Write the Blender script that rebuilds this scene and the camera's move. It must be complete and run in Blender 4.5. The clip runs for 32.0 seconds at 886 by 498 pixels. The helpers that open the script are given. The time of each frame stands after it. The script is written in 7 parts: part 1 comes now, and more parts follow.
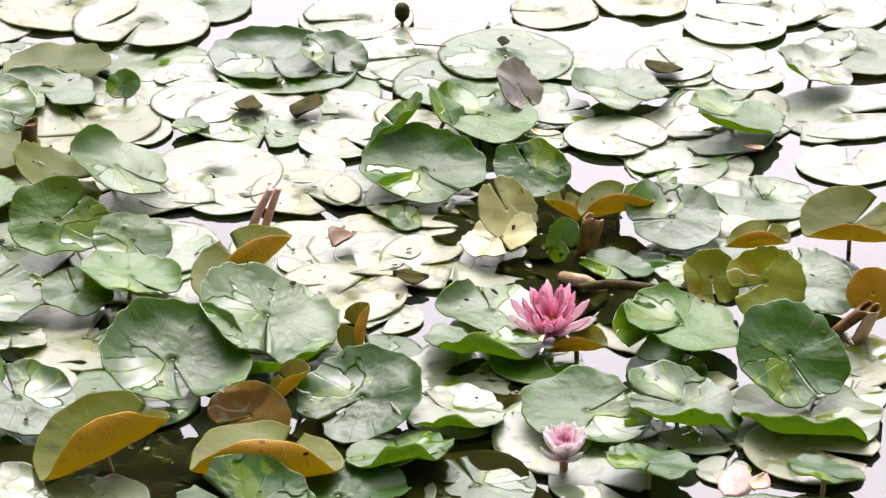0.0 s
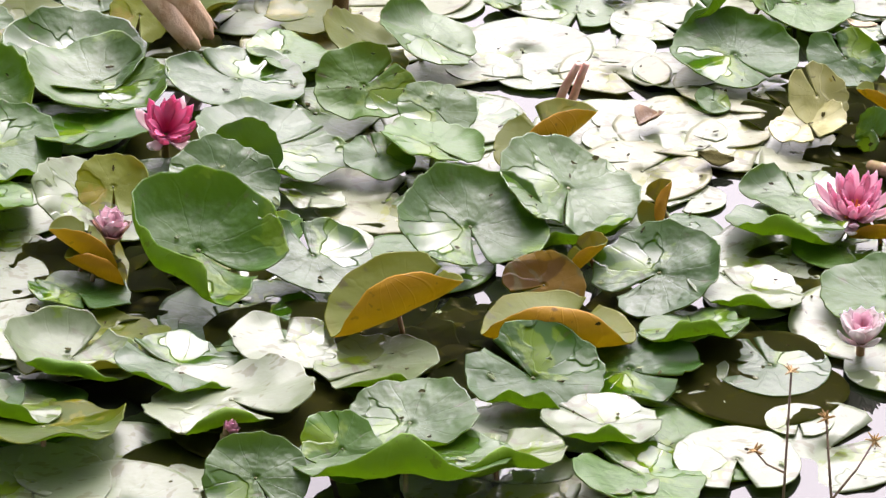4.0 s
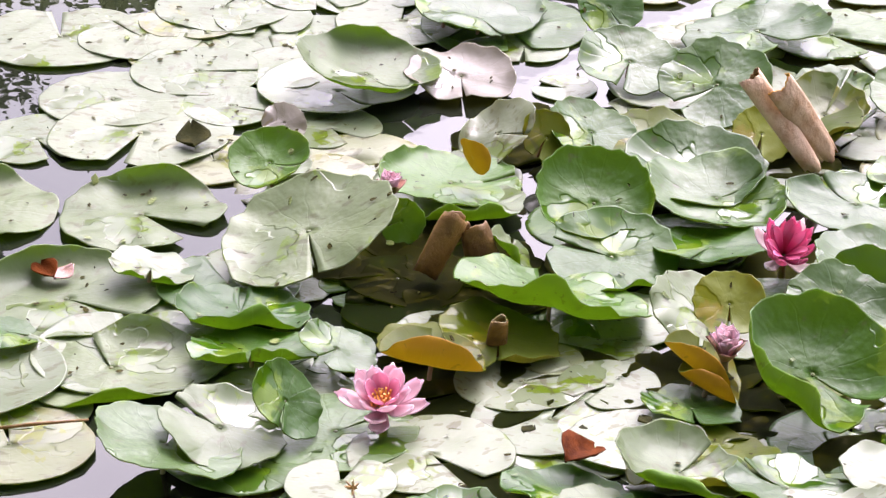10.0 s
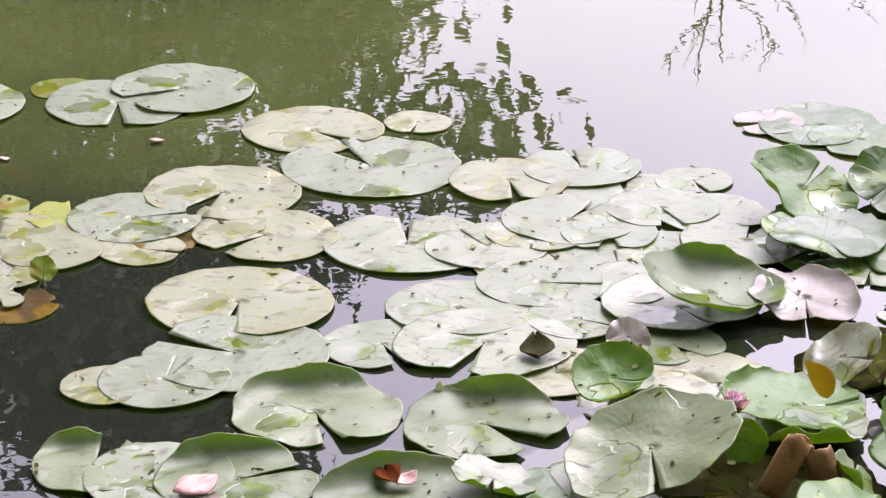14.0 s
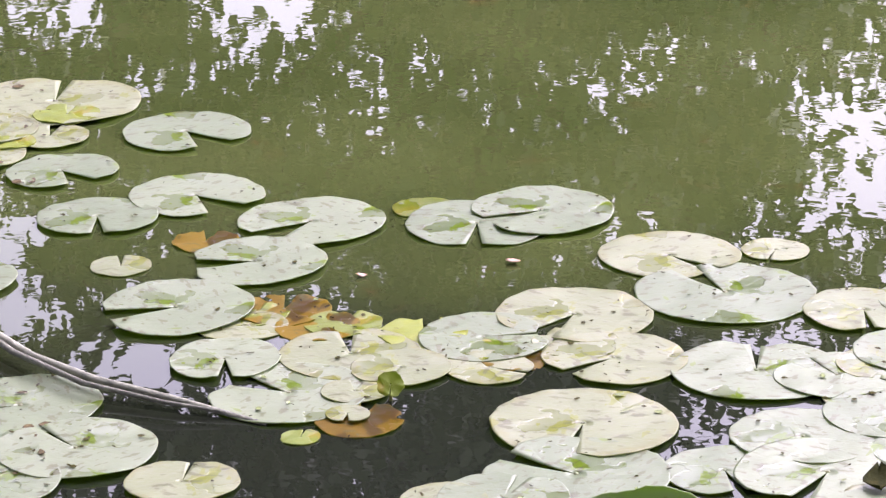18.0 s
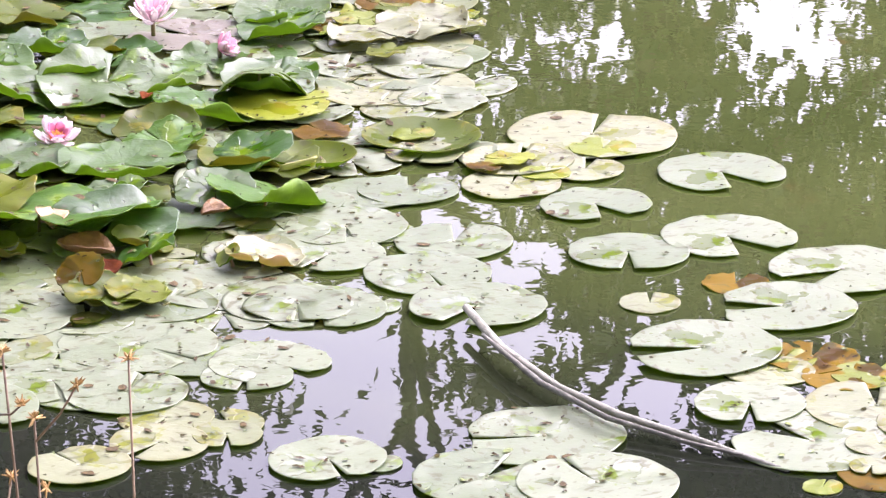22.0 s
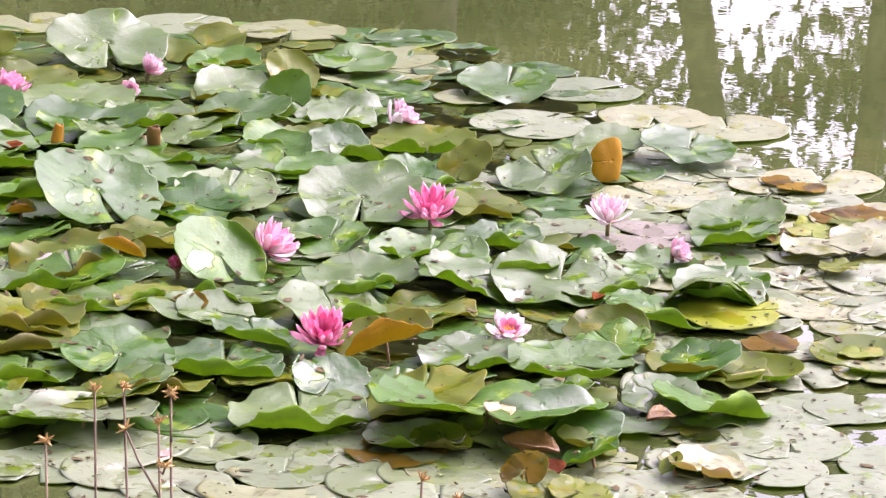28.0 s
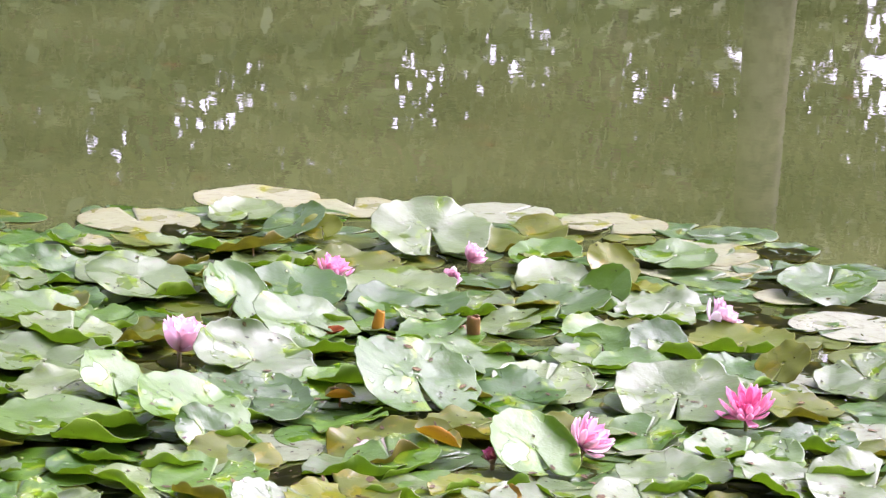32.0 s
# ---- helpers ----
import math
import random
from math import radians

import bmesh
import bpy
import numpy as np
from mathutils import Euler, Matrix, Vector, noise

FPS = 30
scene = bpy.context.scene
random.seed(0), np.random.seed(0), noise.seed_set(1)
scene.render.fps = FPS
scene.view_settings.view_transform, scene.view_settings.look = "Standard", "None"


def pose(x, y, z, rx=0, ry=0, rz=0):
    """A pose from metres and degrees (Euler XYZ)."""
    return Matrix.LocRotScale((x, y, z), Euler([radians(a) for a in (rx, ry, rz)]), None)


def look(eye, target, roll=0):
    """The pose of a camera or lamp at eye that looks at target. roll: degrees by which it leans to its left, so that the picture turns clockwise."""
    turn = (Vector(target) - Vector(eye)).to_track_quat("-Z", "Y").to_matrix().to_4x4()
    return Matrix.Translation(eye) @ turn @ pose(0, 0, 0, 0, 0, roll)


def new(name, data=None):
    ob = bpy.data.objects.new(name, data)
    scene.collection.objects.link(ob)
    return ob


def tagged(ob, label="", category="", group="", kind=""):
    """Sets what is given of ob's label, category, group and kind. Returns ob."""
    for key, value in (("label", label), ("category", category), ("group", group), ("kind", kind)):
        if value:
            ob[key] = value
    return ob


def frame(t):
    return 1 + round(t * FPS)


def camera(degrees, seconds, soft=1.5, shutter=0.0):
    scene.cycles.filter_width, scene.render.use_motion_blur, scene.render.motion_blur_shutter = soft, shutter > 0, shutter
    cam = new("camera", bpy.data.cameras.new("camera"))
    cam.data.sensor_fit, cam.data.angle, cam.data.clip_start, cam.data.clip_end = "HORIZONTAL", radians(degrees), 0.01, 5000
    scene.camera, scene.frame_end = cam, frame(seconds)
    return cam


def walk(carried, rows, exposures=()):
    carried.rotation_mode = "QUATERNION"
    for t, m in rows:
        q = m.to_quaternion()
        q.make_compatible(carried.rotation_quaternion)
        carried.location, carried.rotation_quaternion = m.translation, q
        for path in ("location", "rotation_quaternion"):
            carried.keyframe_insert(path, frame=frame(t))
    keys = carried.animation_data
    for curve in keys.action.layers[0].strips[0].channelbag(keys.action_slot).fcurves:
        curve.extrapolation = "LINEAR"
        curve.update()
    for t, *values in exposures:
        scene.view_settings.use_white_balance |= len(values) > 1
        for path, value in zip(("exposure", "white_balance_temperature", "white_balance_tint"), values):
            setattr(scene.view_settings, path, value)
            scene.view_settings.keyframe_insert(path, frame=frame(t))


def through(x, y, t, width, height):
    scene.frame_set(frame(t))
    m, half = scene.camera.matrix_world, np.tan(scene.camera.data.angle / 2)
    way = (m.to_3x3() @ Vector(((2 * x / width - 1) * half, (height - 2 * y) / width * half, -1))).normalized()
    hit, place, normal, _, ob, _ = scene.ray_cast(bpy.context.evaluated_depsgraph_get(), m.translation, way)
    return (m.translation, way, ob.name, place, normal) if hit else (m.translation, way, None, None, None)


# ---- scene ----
cam = camera(15.0, 32.0, soft=1.4)
# seconds, place, heading to the left, look down, lean
PATH = [
    (0, 0.0324, 0.0162, 1.6915, 0.000, 25.680, -0.056),
    (0.5, 0.0304, 0.0159, 1.6902, 0.689, 25.784, 0.479),
    (1, 0.0217, 0.0156, 1.6900, 1.838, 25.761, 0.505),
    (1.5, 0.0147, 0.0143, 1.6902, 2.396, 26.268, 0.552),
    (2, 0.0149, 0.0172, 1.6884, 3.138, 26.715, 0.337),
    (2.5, 0.0123, 0.0201, 1.6810, 3.636, 27.461, 0.219),
    (4.5, 0.0607, 0.0218, 1.5990, 7.156, 26.569, 0.120),
    (5, 0.0540, 0.0220, 1.5984, 8.106, 26.663, 0.197),
    (5.5, 0.0522, 0.0234, 1.6005, 8.575, 26.784, 0.528),
    (6, 0.0441, 0.0205, 1.6043, 9.137, 26.705, 1.006),
    (6.5, 0.0363, 0.0212, 1.6017, 9.790, 26.523, 0.539),
    (7, 0.0244, 0.0185, 1.6129, 10.456, 26.351, 0.762),
    (7.5, 0.0193, 0.0181, 1.6128, 11.902, 26.042, 0.269),
    (8, 0.0093, 0.0154, 1.6195, 13.099, 25.486, -0.237),
    (8.5, -0.0012, 0.0133, 1.6214, 13.964, 25.066, 0.074),
    (9, -0.0067, 0.0077, 1.6225, 15.049, 24.886, -0.130),
    (9.5, -0.0073, 0.0086, 1.6256, 15.858, 24.899, -0.375),
    (10, -0.0130, 0.0087, 1.6246, 16.500, 24.896, -0.140),
    (10.5, -0.0137, 0.0076, 1.6253, 16.938, 24.798, -0.207),
    (11, -0.0188, 0.0060, 1.6292, 17.350, 24.617, -0.341),
    (11.5, -0.0300, 0.0050, 1.6311, 18.703, 24.135, 0.061),
    (12, -0.0388, 0.0025, 1.6274, 20.804, 23.971, -0.022),
    (12.5, -0.0407, -0.0028, 1.6337, 22.295, 23.748, -0.401),
    (13, -0.0463, -0.0139, 1.6375, 22.660, 23.498, -0.383),
    (13.5, -0.0478, -0.0177, 1.6451, 22.858, 22.857, -0.438),
    (14, -0.0496, -0.0133, 1.6414, 22.207, 21.403, -0.116),
    (14.5, -0.0228, -0.0397, 1.6594, 21.627, 20.233, -0.057),
    (16.5, 0.0416, 0.0265, 1.6318, 26.634, 19.088, -0.328),
    (17, 0.0225, 0.0365, 1.6220, 27.507, 19.125, -0.024),
    (17.5, 0.0186, 0.0337, 1.6199, 28.638, 19.034, -0.866),
    (18, 0.0182, 0.0201, 1.6246, 29.550, 19.056, -1.052),
    (18.5, 0.0133, 0.0268, 1.6370, 30.903, 19.059, -0.943),
    (19, 0.0156, 0.0026, 1.6449, 32.196, 18.993, -0.473),
    (19.5, 0.0094, 0.0069, 1.6390, 33.447, 18.662, -0.274),
    (20, 0.0012, 0.0042, 1.6367, 34.688, 18.629, -0.751),
    (20.5, -0.0045, 0.0057, 1.6289, 35.638, 18.210, -1.136),
    (21, -0.0090, 0.0053, 1.6279, 36.551, 18.154, -1.450),
    (21.5, -0.0063, 0.0041, 1.6348, 37.613, 18.342, -1.223),
    (22, -0.0088, 0.0103, 1.6315, 38.720, 18.340, -0.613),
    (22.5, -0.0100, -0.0056, 1.6357, 39.291, 18.038, -0.996),
    (23, -0.0078, -0.0076, 1.6355, 39.884, 17.337, -1.479),
    (23.5, -0.0099, -0.0129, 1.6384, 40.553, 16.731, -0.638),
    (24, -0.0208, -0.0010, 1.6435, 41.378, 16.841, -0.413),
    (24.5, -0.0144, -0.0020, 1.6483, 42.077, 16.622, -0.262),
    (25, -0.0122, -0.0077, 1.6580, 42.975, 16.254, -0.120),
    (25.5, -0.0188, -0.0116, 1.6666, 43.690, 16.099, 0.159),
    (26, -0.0166, -0.0169, 1.6693, 44.360, 16.011, 0.789),
    (26.5, -0.0174, -0.0217, 1.6715, 44.960, 15.837, 0.873),
    (28.5, -0.0121, -0.0325, 1.6847, 46.760, 15.165, 1.279),
    (29, -0.0108, -0.0298, 1.6891, 47.141, 15.105, 1.489),
    (29.5, -0.0107, -0.0342, 1.6859, 47.935, 14.756, 0.291),
    (30, -0.0086, -0.0391, 1.6914, 48.444, 14.458, 0.560),
    (30.5, -0.0083, -0.0452, 1.6963, 49.329, 14.201, 1.025),
    (31, -0.0107, -0.0467, 1.7076, 50.405, 13.590, 1.183),
    (31.5, -0.0077, -0.0478, 1.7081, 51.202, 12.969, 1.549),
    (32, -0.0052, -0.0525, 1.7130, 51.909, 12.297, 1.799),
]
walk(cam, [(t, pose(x, y, z, 0, 0, yaw) @ pose(0, 0, 0, 90 - dip, 0, 0) @ pose(0, 0, 0, 0, 0, lean)) for t, x, y, z, yaw, dip, lean in PATH],
     [(0.0, 1.75, 6300, 23), (6.0, 1.92, 6250, 27), (11.0, 2.05, 6130, 32), (12.5, 2.05, 6100, 33), (14.0, 1.80, 6050, 34), (15.5, 1.84, 6000, 34), (17.0, 1.94, 6000, 35), (20.0, 2.15, 5950, 37), (22.5, 2.44, 5950, 39), (26.0, 2.38, 6100, 42), (29.0, 2.36, 6100, 44), (32.0, 2.58, 5850, 48)])

# ---- sky and sun: bright overcast ----
SUN_UP, SUN_WAY = 50, 6
world = bpy.data.worlds.new("overcast_sky")
scene.world = world
world.use_nodes = True
wn, wl = world.node_tree.nodes, world.node_tree.links
sky = wn.new("ShaderNodeTexSky")
sky.sky_type = "NISHITA"
sky.sun_disc = False
sky.sun_elevation, sky.sun_rotation = radians(SUN_UP), radians(SUN_WAY)
sky.air_density, sky.dust_density, sky.ozone_density = 1.0, 6.0, 1.0
veil = wn.new("ShaderNodeHueSaturation")
veil.inputs["Saturation"].default_value = 0.30
wl.new(sky.outputs[0], veil.inputs["Color"])
wl.new(veil.outputs[0], wn["Background"].inputs["Color"])
wn["Background"].inputs["Strength"].default_value = 0.15
sun_data = bpy.data.lights.new("sun", "SUN")
sun_data.energy, sun_data.angle, sun_data.color = 0.5, radians(65), (1.0, 0.96, 0.9)
sun = new("sun", sun_data)
sun.matrix_world = look((0, 0, 30), (-30 * math.sin(radians(SUN_WAY)) / math.tan(radians(SUN_UP)), -30 * math.cos(radians(SUN_WAY)) / math.tan(radians(SUN_UP)), 0))

# ---- materials ----
class Nodes:
    """Small shorthand for building one node material."""
    def __init__(self, name):
        self.mat = bpy.data.materials.new(name)
        self.mat.use_nodes = True
        self.n, self.l = self.mat.node_tree.nodes, self.mat.node_tree.links
        self.bsdf = self.n["Principled BSDF"]
        self.coord = self.n.new("ShaderNodeTexCoord").outputs["Object"]

    def put(self, socket, value):
        if hasattr(value, "is_linked"):
            self.l.new(value, socket)
        else:
            socket.default_value = value

    def noise(self, scale, detail=4, rough=0.6, coord=None):
        nd = self.n.new("ShaderNodeTexNoise")
        nd.inputs["Scale"].default_value, nd.inputs["Detail"].default_value, nd.inputs["Roughness"].default_value = scale, detail, rough
        self.l.new(coord or self.coord, nd.inputs["Vector"])
        return nd.outputs["Fac"]

    def ramp(self, fac, a, b, lo=0.0, hi=1.0):
        nd = self.n.new("ShaderNodeMapRange")
        nd.interpolation_type = "SMOOTHSTEP"
        for key, v in (("From Min", a), ("From Max", b), ("To Min", lo), ("To Max", hi)):
            nd.inputs[key].default_value = v
        self.put(nd.inputs["Value"], fac)
        return nd.outputs[0]

    def mix(self, fac, a, b):
        nd = self.n.new("ShaderNodeMix")
        nd.data_type = "RGBA"
        self.put(nd.inputs[0], fac)
        for s, v in ((nd.inputs[6], a), (nd.inputs[7], b)):
            self.put(s, (*v, 1) if isinstance(v, tuple) else v)
        return nd.outputs[2]

    def math(self, op, a, b=0.0):
        nd = self.n.new("ShaderNodeMath")
        nd.operation = op
        self.put(nd.inputs[0], a)
        self.put(nd.inputs[1], b)
        return nd.outputs[0]

    def rand(self):
        return self.n.new("ShaderNodeObjectInfo").outputs["Random"]

    def stretch(self, x, y, z):
        nd = self.n.new("ShaderNodeMapping")
        nd.inputs["Scale"].default_value = (x, y, z)
        self.l.new(self.coord, nd.inputs["Vector"])
        return nd.outputs[0]

    def bump(self, height, strength, dist=0.002):
        nd = self.n.new("ShaderNodeBump")
        nd.inputs["Strength"].default_value, nd.inputs["Distance"].default_value = strength, dist
        self.l.new(height, nd.inputs["Height"])
        self.l.new(nd.outputs[0], self.bsdf.inputs["Normal"])

    def glow_through(self, share, colour):
        """Thin leaf: part of the light that falls on it comes through."""
        thin, both = self.n.new("ShaderNodeBsdfTranslucent"), self.n.new("ShaderNodeMixShader")
        thin.inputs["Color"].default_value = (*colour, 1)
        both.inputs[0].default_value = share
        self.l.new(self.bsdf.outputs[0], both.inputs[1])
        self.l.new(thin.outputs[0], both.inputs[2])
        self.l.new(both.outputs[0], self.n["Material Output"].inputs["Surface"])

    def done(self, colour, rough, ior=1.45, **more):
        self.put(self.bsdf.inputs["Base Color"], (*colour, 1) if isinstance(colour, tuple) else colour)
        self.put(self.bsdf.inputs["Roughness"], rough)
        self.bsdf.inputs["IOR"].default_value = ior
        for key, v in more.items():
            self.put(self.bsdf.inputs[key.replace("_", " ")], v)
        return self.mat


def pad_material(name, deep, light, tired, tired_at, speck, rough, edge=0.0, relief=0.3, ior=1.5, film=-0.36, veins=0.09, through=(0.5, 0.62, 0.08), gloss=0.5):
    """Waxy leaf: two greens, faint radiating veins, tired patches, brown specks, films of water."""
    m = Nodes(name)
    sep = m.n.new("ShaderNodeSeparateXYZ")
    m.l.new(m.coord, sep.inputs[0])
    ang = m.math("ARCTAN2", sep.outputs[1], sep.outputs[0])
    wob = m.math("MULTIPLY", m.noise(14, 2), 4.0)
    vein = m.ramp(m.math("ABSOLUTE", m.math("SINE", m.math("ADD", m.math("MULTIPLY", ang, 6.5), wob))), 0.0, 0.2, 1.0, 0.0)
    hue = m.math("ADD", m.math("MULTIPLY", m.rand(), 0.5), m.math("MULTIPLY", m.noise(7, 3), 0.6))
    col = m.mix(m.ramp(hue, 0.25, 0.85), deep, light)
    col = m.mix(m.math("MULTIPLY", vein, veins), col, light)
    col = m.mix(m.ramp(m.noise(13, 4, coord=m.stretch(0.6, 1.3, 1.0)), tired_at - 0.02, tired_at), col, tired)
    if edge:
        # browned rim of an old pad
        box = m.n.new("ShaderNodeVectorMath")
        box.operation = "DISTANCE"
        flatten = m.n.new("ShaderNodeMapping")
        flatten.inputs["Scale"].default_value = (1, 1, 0)
        m.l.new(m.n.new("ShaderNodeTexCoord").outputs["Generated"], flatten.inputs["Vector"])
        m.l.new(flatten.outputs[0], box.inputs[0])
        box.inputs[1].default_value = (0.5, 0.5, 0)
        rim = m.ramp(m.math("ADD", box.outputs["Value"], m.math("MULTIPLY", m.noise(11, 4), 0.5)), 0.68, 0.76)
        col = m.mix(m.math("MULTIPLY", rim, edge), col, (0.14, 0.115, 0.012))
    spots = m.ramp(m.noise(speck[0], 2, coord=m.stretch(1.0, 0.45, 1.0)), speck[1], speck[1] + 0.04)
    col = m.mix(m.math("MULTIPLY", spots, 0.85), col, (0.06, 0.055, 0.02))
    wet = m.ramp(m.noise(9, 3, 0.5), 0.585, 0.60)
    fine = m.math("ADD", m.math("MULTIPLY", m.noise(26, 3), 0.9), m.math("MULTIPLY", m.noise(110, 3), 0.10))
    rough_map = m.math("ADD", m.math("MULTIPLY", m.noise(30, 3), 0.12), rough)
    rough_map = m.math("MAXIMUM", m.math("ADD", m.math("MULTIPLY", wet, film), rough_map), 0.04)
    dry = m.ramp(wet, 0.0, 1.0, 1.0, 0.12)
    m.bump(m.math("ADD", m.math("MULTIPLY", vein, -0.05), m.math("ADD", m.math("MULTIPLY", fine, dry), m.math("MULTIPLY", m.noise(7, 2), 0.9))), relief, 0.010)
    m.glow_through(0.28, through)
    return m.done(col, rough_map, ior, Specular_IOR_Level=gloss)


PAD_TOP = {
    "green": pad_material("pad_top_green", (0.016, 0.062, 0.001), (0.050, 0.124, 0.003), (0.10, 0.17, 0.004), 0.60, (90, 0.66), 0.36, relief=0.55, ior=1.42, gloss=0.42),
    "blue": pad_material("pad_top_blue_green", (0.018, 0.058, 0.003), (0.046, 0.102, 0.008), (0.08, 0.15, 0.005), 0.61, (90, 0.66), 0.36, relief=0.55, ior=1.46, gloss=0.55, film=-0.34),
    # pale: sky glare on flat-lying pads put into the base colour
    "pale": pad_material("pad_top_pale_glare", (0.125, 0.158, 0.083), (0.182, 0.212, 0.126), (0.10, 0.155, 0.010), 0.615, (70, 0.575), 0.34, relief=0.26, film=-0.34, veins=0.05),
    "bleached": pad_material("pad_top_bleached", (0.145, 0.166, 0.074), (0.208, 0.222, 0.118), (0.15, 0.165, 0.015), 0.60, (60, 0.58), 0.38, 0.42, relief=0.3, film=-0.25),
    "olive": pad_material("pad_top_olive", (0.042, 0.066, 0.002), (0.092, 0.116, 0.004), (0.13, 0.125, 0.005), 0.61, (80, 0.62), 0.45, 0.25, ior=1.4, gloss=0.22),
    "yellow": pad_material("pad_top_yellow", (0.36, 0.35, 0.11), (0.45, 0.43, 0.19), (0.25, 0.18, 0.03), 0.68, (70, 0.7), 0.35),
    "lime": pad_material("pad_top_lime", (0.115, 0.150, 0.004), (0.195, 0.220, 0.007), (0.20, 0.17, 0.008), 0.62, (70, 0.66), 0.40, 0.15, gloss=0.3),
    "rust": pad_material("pad_top_rust", (0.085, 0.044, 0.0015), (0.17, 0.100, 0.004), (0.05, 0.022, 0.001), 0.56, (60, 0.60), 0.5, ior=1.3, gloss=0.15),
    # silver and sage: green tops lightened in base colour to stand for sky sheen
    "silver": pad_material("pad_top_green_glare", (0.082, 0.118, 0.040), (0.132, 0.168, 0.070), (0.10, 0.16, 0.008), 0.62, (80, 0.60), 0.40, relief=0.36, ior=1.5),
    "sage": pad_material("pad_top_sage_sheen", (0.046, 0.086, 0.017), (0.084, 0.130, 0.032), (0.09, 0.16, 0.006), 0.61, (80, 0.63), 0.37, relief=0.5, ior=1.48, film=-0.34),
    # near-black: shade of gaps and hollows put into colour, also a few rotten pads
    "shade_rotten": pad_material("pad_top_shade_rotten", (0.005, 0.006, 0.0015), (0.016, 0.015, 0.003), (0.03, 0.028, 0.003), 0.60, (60, 0.62), 0.7, ior=1.2, film=0.0, gloss=0.04),
    "pink": pad_material("pad_top_pink_brown", (0.13, 0.11, 0.08), (0.18, 0.155, 0.12), (0.13, 0.09, 0.05), 0.66, (70, 0.7), 0.35),
}


def under_material(name, base, other):
    m = Nodes(name)
    sep = m.n.new("ShaderNodeSeparateXYZ")
    m.l.new(m.coord, sep.inputs[0])
    ang = m.math("ARCTAN2", sep.outputs[1], sep.outputs[0])
    vein = m.ramp(m.math("ABSOLUTE", m.math("SINE", m.math("ADD", m.math("MULTIPLY", ang, 8.0), m.math("MULTIPLY", m.noise(14, 2), 2.2)))), 0.0, 0.3, 1.0, 0.0)
    col = m.mix(m.ramp(m.math("ADD", m.math("MULTIPLY", m.rand(), 0.4), m.math("MULTIPLY", m.noise(18, 4), 0.7)), 0.3, 0.85), base, other)
    col = m.mix(m.math("MULTIPLY", vein, 0.15), col, other)
    col = m.mix(m.math("MULTIPLY", m.ramp(m.noise(10, 4), 0.52, 0.68), 0.55), col, tuple(0.55 * v for v in base))
    col = m.mix(m.math("MULTIPLY", m.ramp(m.noise(70, 2), 0.66, 0.70), 0.8), col, (0.05, 0.035, 0.008))
    m.bump(m.math("ADD", m.math("MULTIPLY", vein, 0.25), m.noise(40, 3)), 0.45, 0.004)
    m.glow_through(0.36, tuple(min(1.0, 2.2 * v) for v in other))
    return m.done(col, 0.55, 1.35)


PAD_UNDER = {
    "green": under_material("pad_under_green", (0.080, 0.180, 0.002), (0.15, 0.26, 0.004)),
    "ochre": under_material("pad_under_ochre", (0.33, 0.155, 0.001), (0.39, 0.205, 0.002)),
    "olive": under_material("pad_under_olive", (0.09, 0.095, 0.01), (0.18, 0.15, 0.02)),
    "tan": under_material("pad_under_tan", (0.22, 0.12, 0.05), (0.40, 0.26, 0.13)),
    "red": under_material("pad_under_red_brown", (0.16, 0.035, 0.015), (0.28, 0.10, 0.04)),
}


def plain(name, a, b, scale, rough, bump=0.3, ior=1.45, **more):
    m = Nodes(name)
    col = m.mix(m.ramp(m.math("ADD", m.noise(scale, 5), m.math("MULTIPLY", m.math("SUBTRACT", m.rand(), 0.5), 0.3)), 0.3, 0.7), a, b)
    m.bump(m.noise(scale * 4, 4), bump, 0.003)
    return m.done(col, rough, ior, **more)


STEM = plain("petiole_skin", (0.10, 0.11, 0.02), (0.22, 0.12, 0.04), 30, 0.45)
BROWN = plain("withered_leaf", (0.095, 0.044, 0.005), (0.20, 0.104, 0.016), 45, 0.55, 0.6)
TAN = plain("pale_rolled_leaf", (0.36, 0.19, 0.075), (0.56, 0.39, 0.25), 40, 0.45, 0.6)
DEADWOOD = plain("grey_stick_bark", (0.085, 0.086, 0.062), (0.22, 0.22, 0.165), 60, 0.7, 0.8)
JOINT = plain("stalk_joint_skin", (0.09, 0.12, 0.03), (0.17, 0.17, 0.06), 80, 0.45)
DRY = plain("dry_weed", (0.11, 0.075, 0.04), (0.22, 0.155, 0.09), 50, 0.7)
SEED = plain("dry_seed_tuft", (0.32, 0.19, 0.055), (0.52, 0.34, 0.13), 220, 0.75)
ROSY = plain("rosy_stem_skin", (0.55, 0.27, 0.19), (0.70, 0.44, 0.35), 60, 0.45)
DRIFT = plain("dark_wet_wood", (0.048, 0.034, 0.010), (0.12, 0.084, 0.028), 60, 0.75, 0.6, 1.25)
BARK = plain("tree_bark", (0.055, 0.045, 0.030), (0.13, 0.11, 0.08), 6, 0.9, 0.9)
LEAF = plain("tree_leaf", (0.052, 0.086, 0.016), (0.11, 0.145, 0.036), 1.3, 0.55)
EARTH = plain("bank_earth_and_grass", (0.06, 0.08, 0.025), (0.14, 0.12, 0.06), 0.8, 0.95, 0.8)


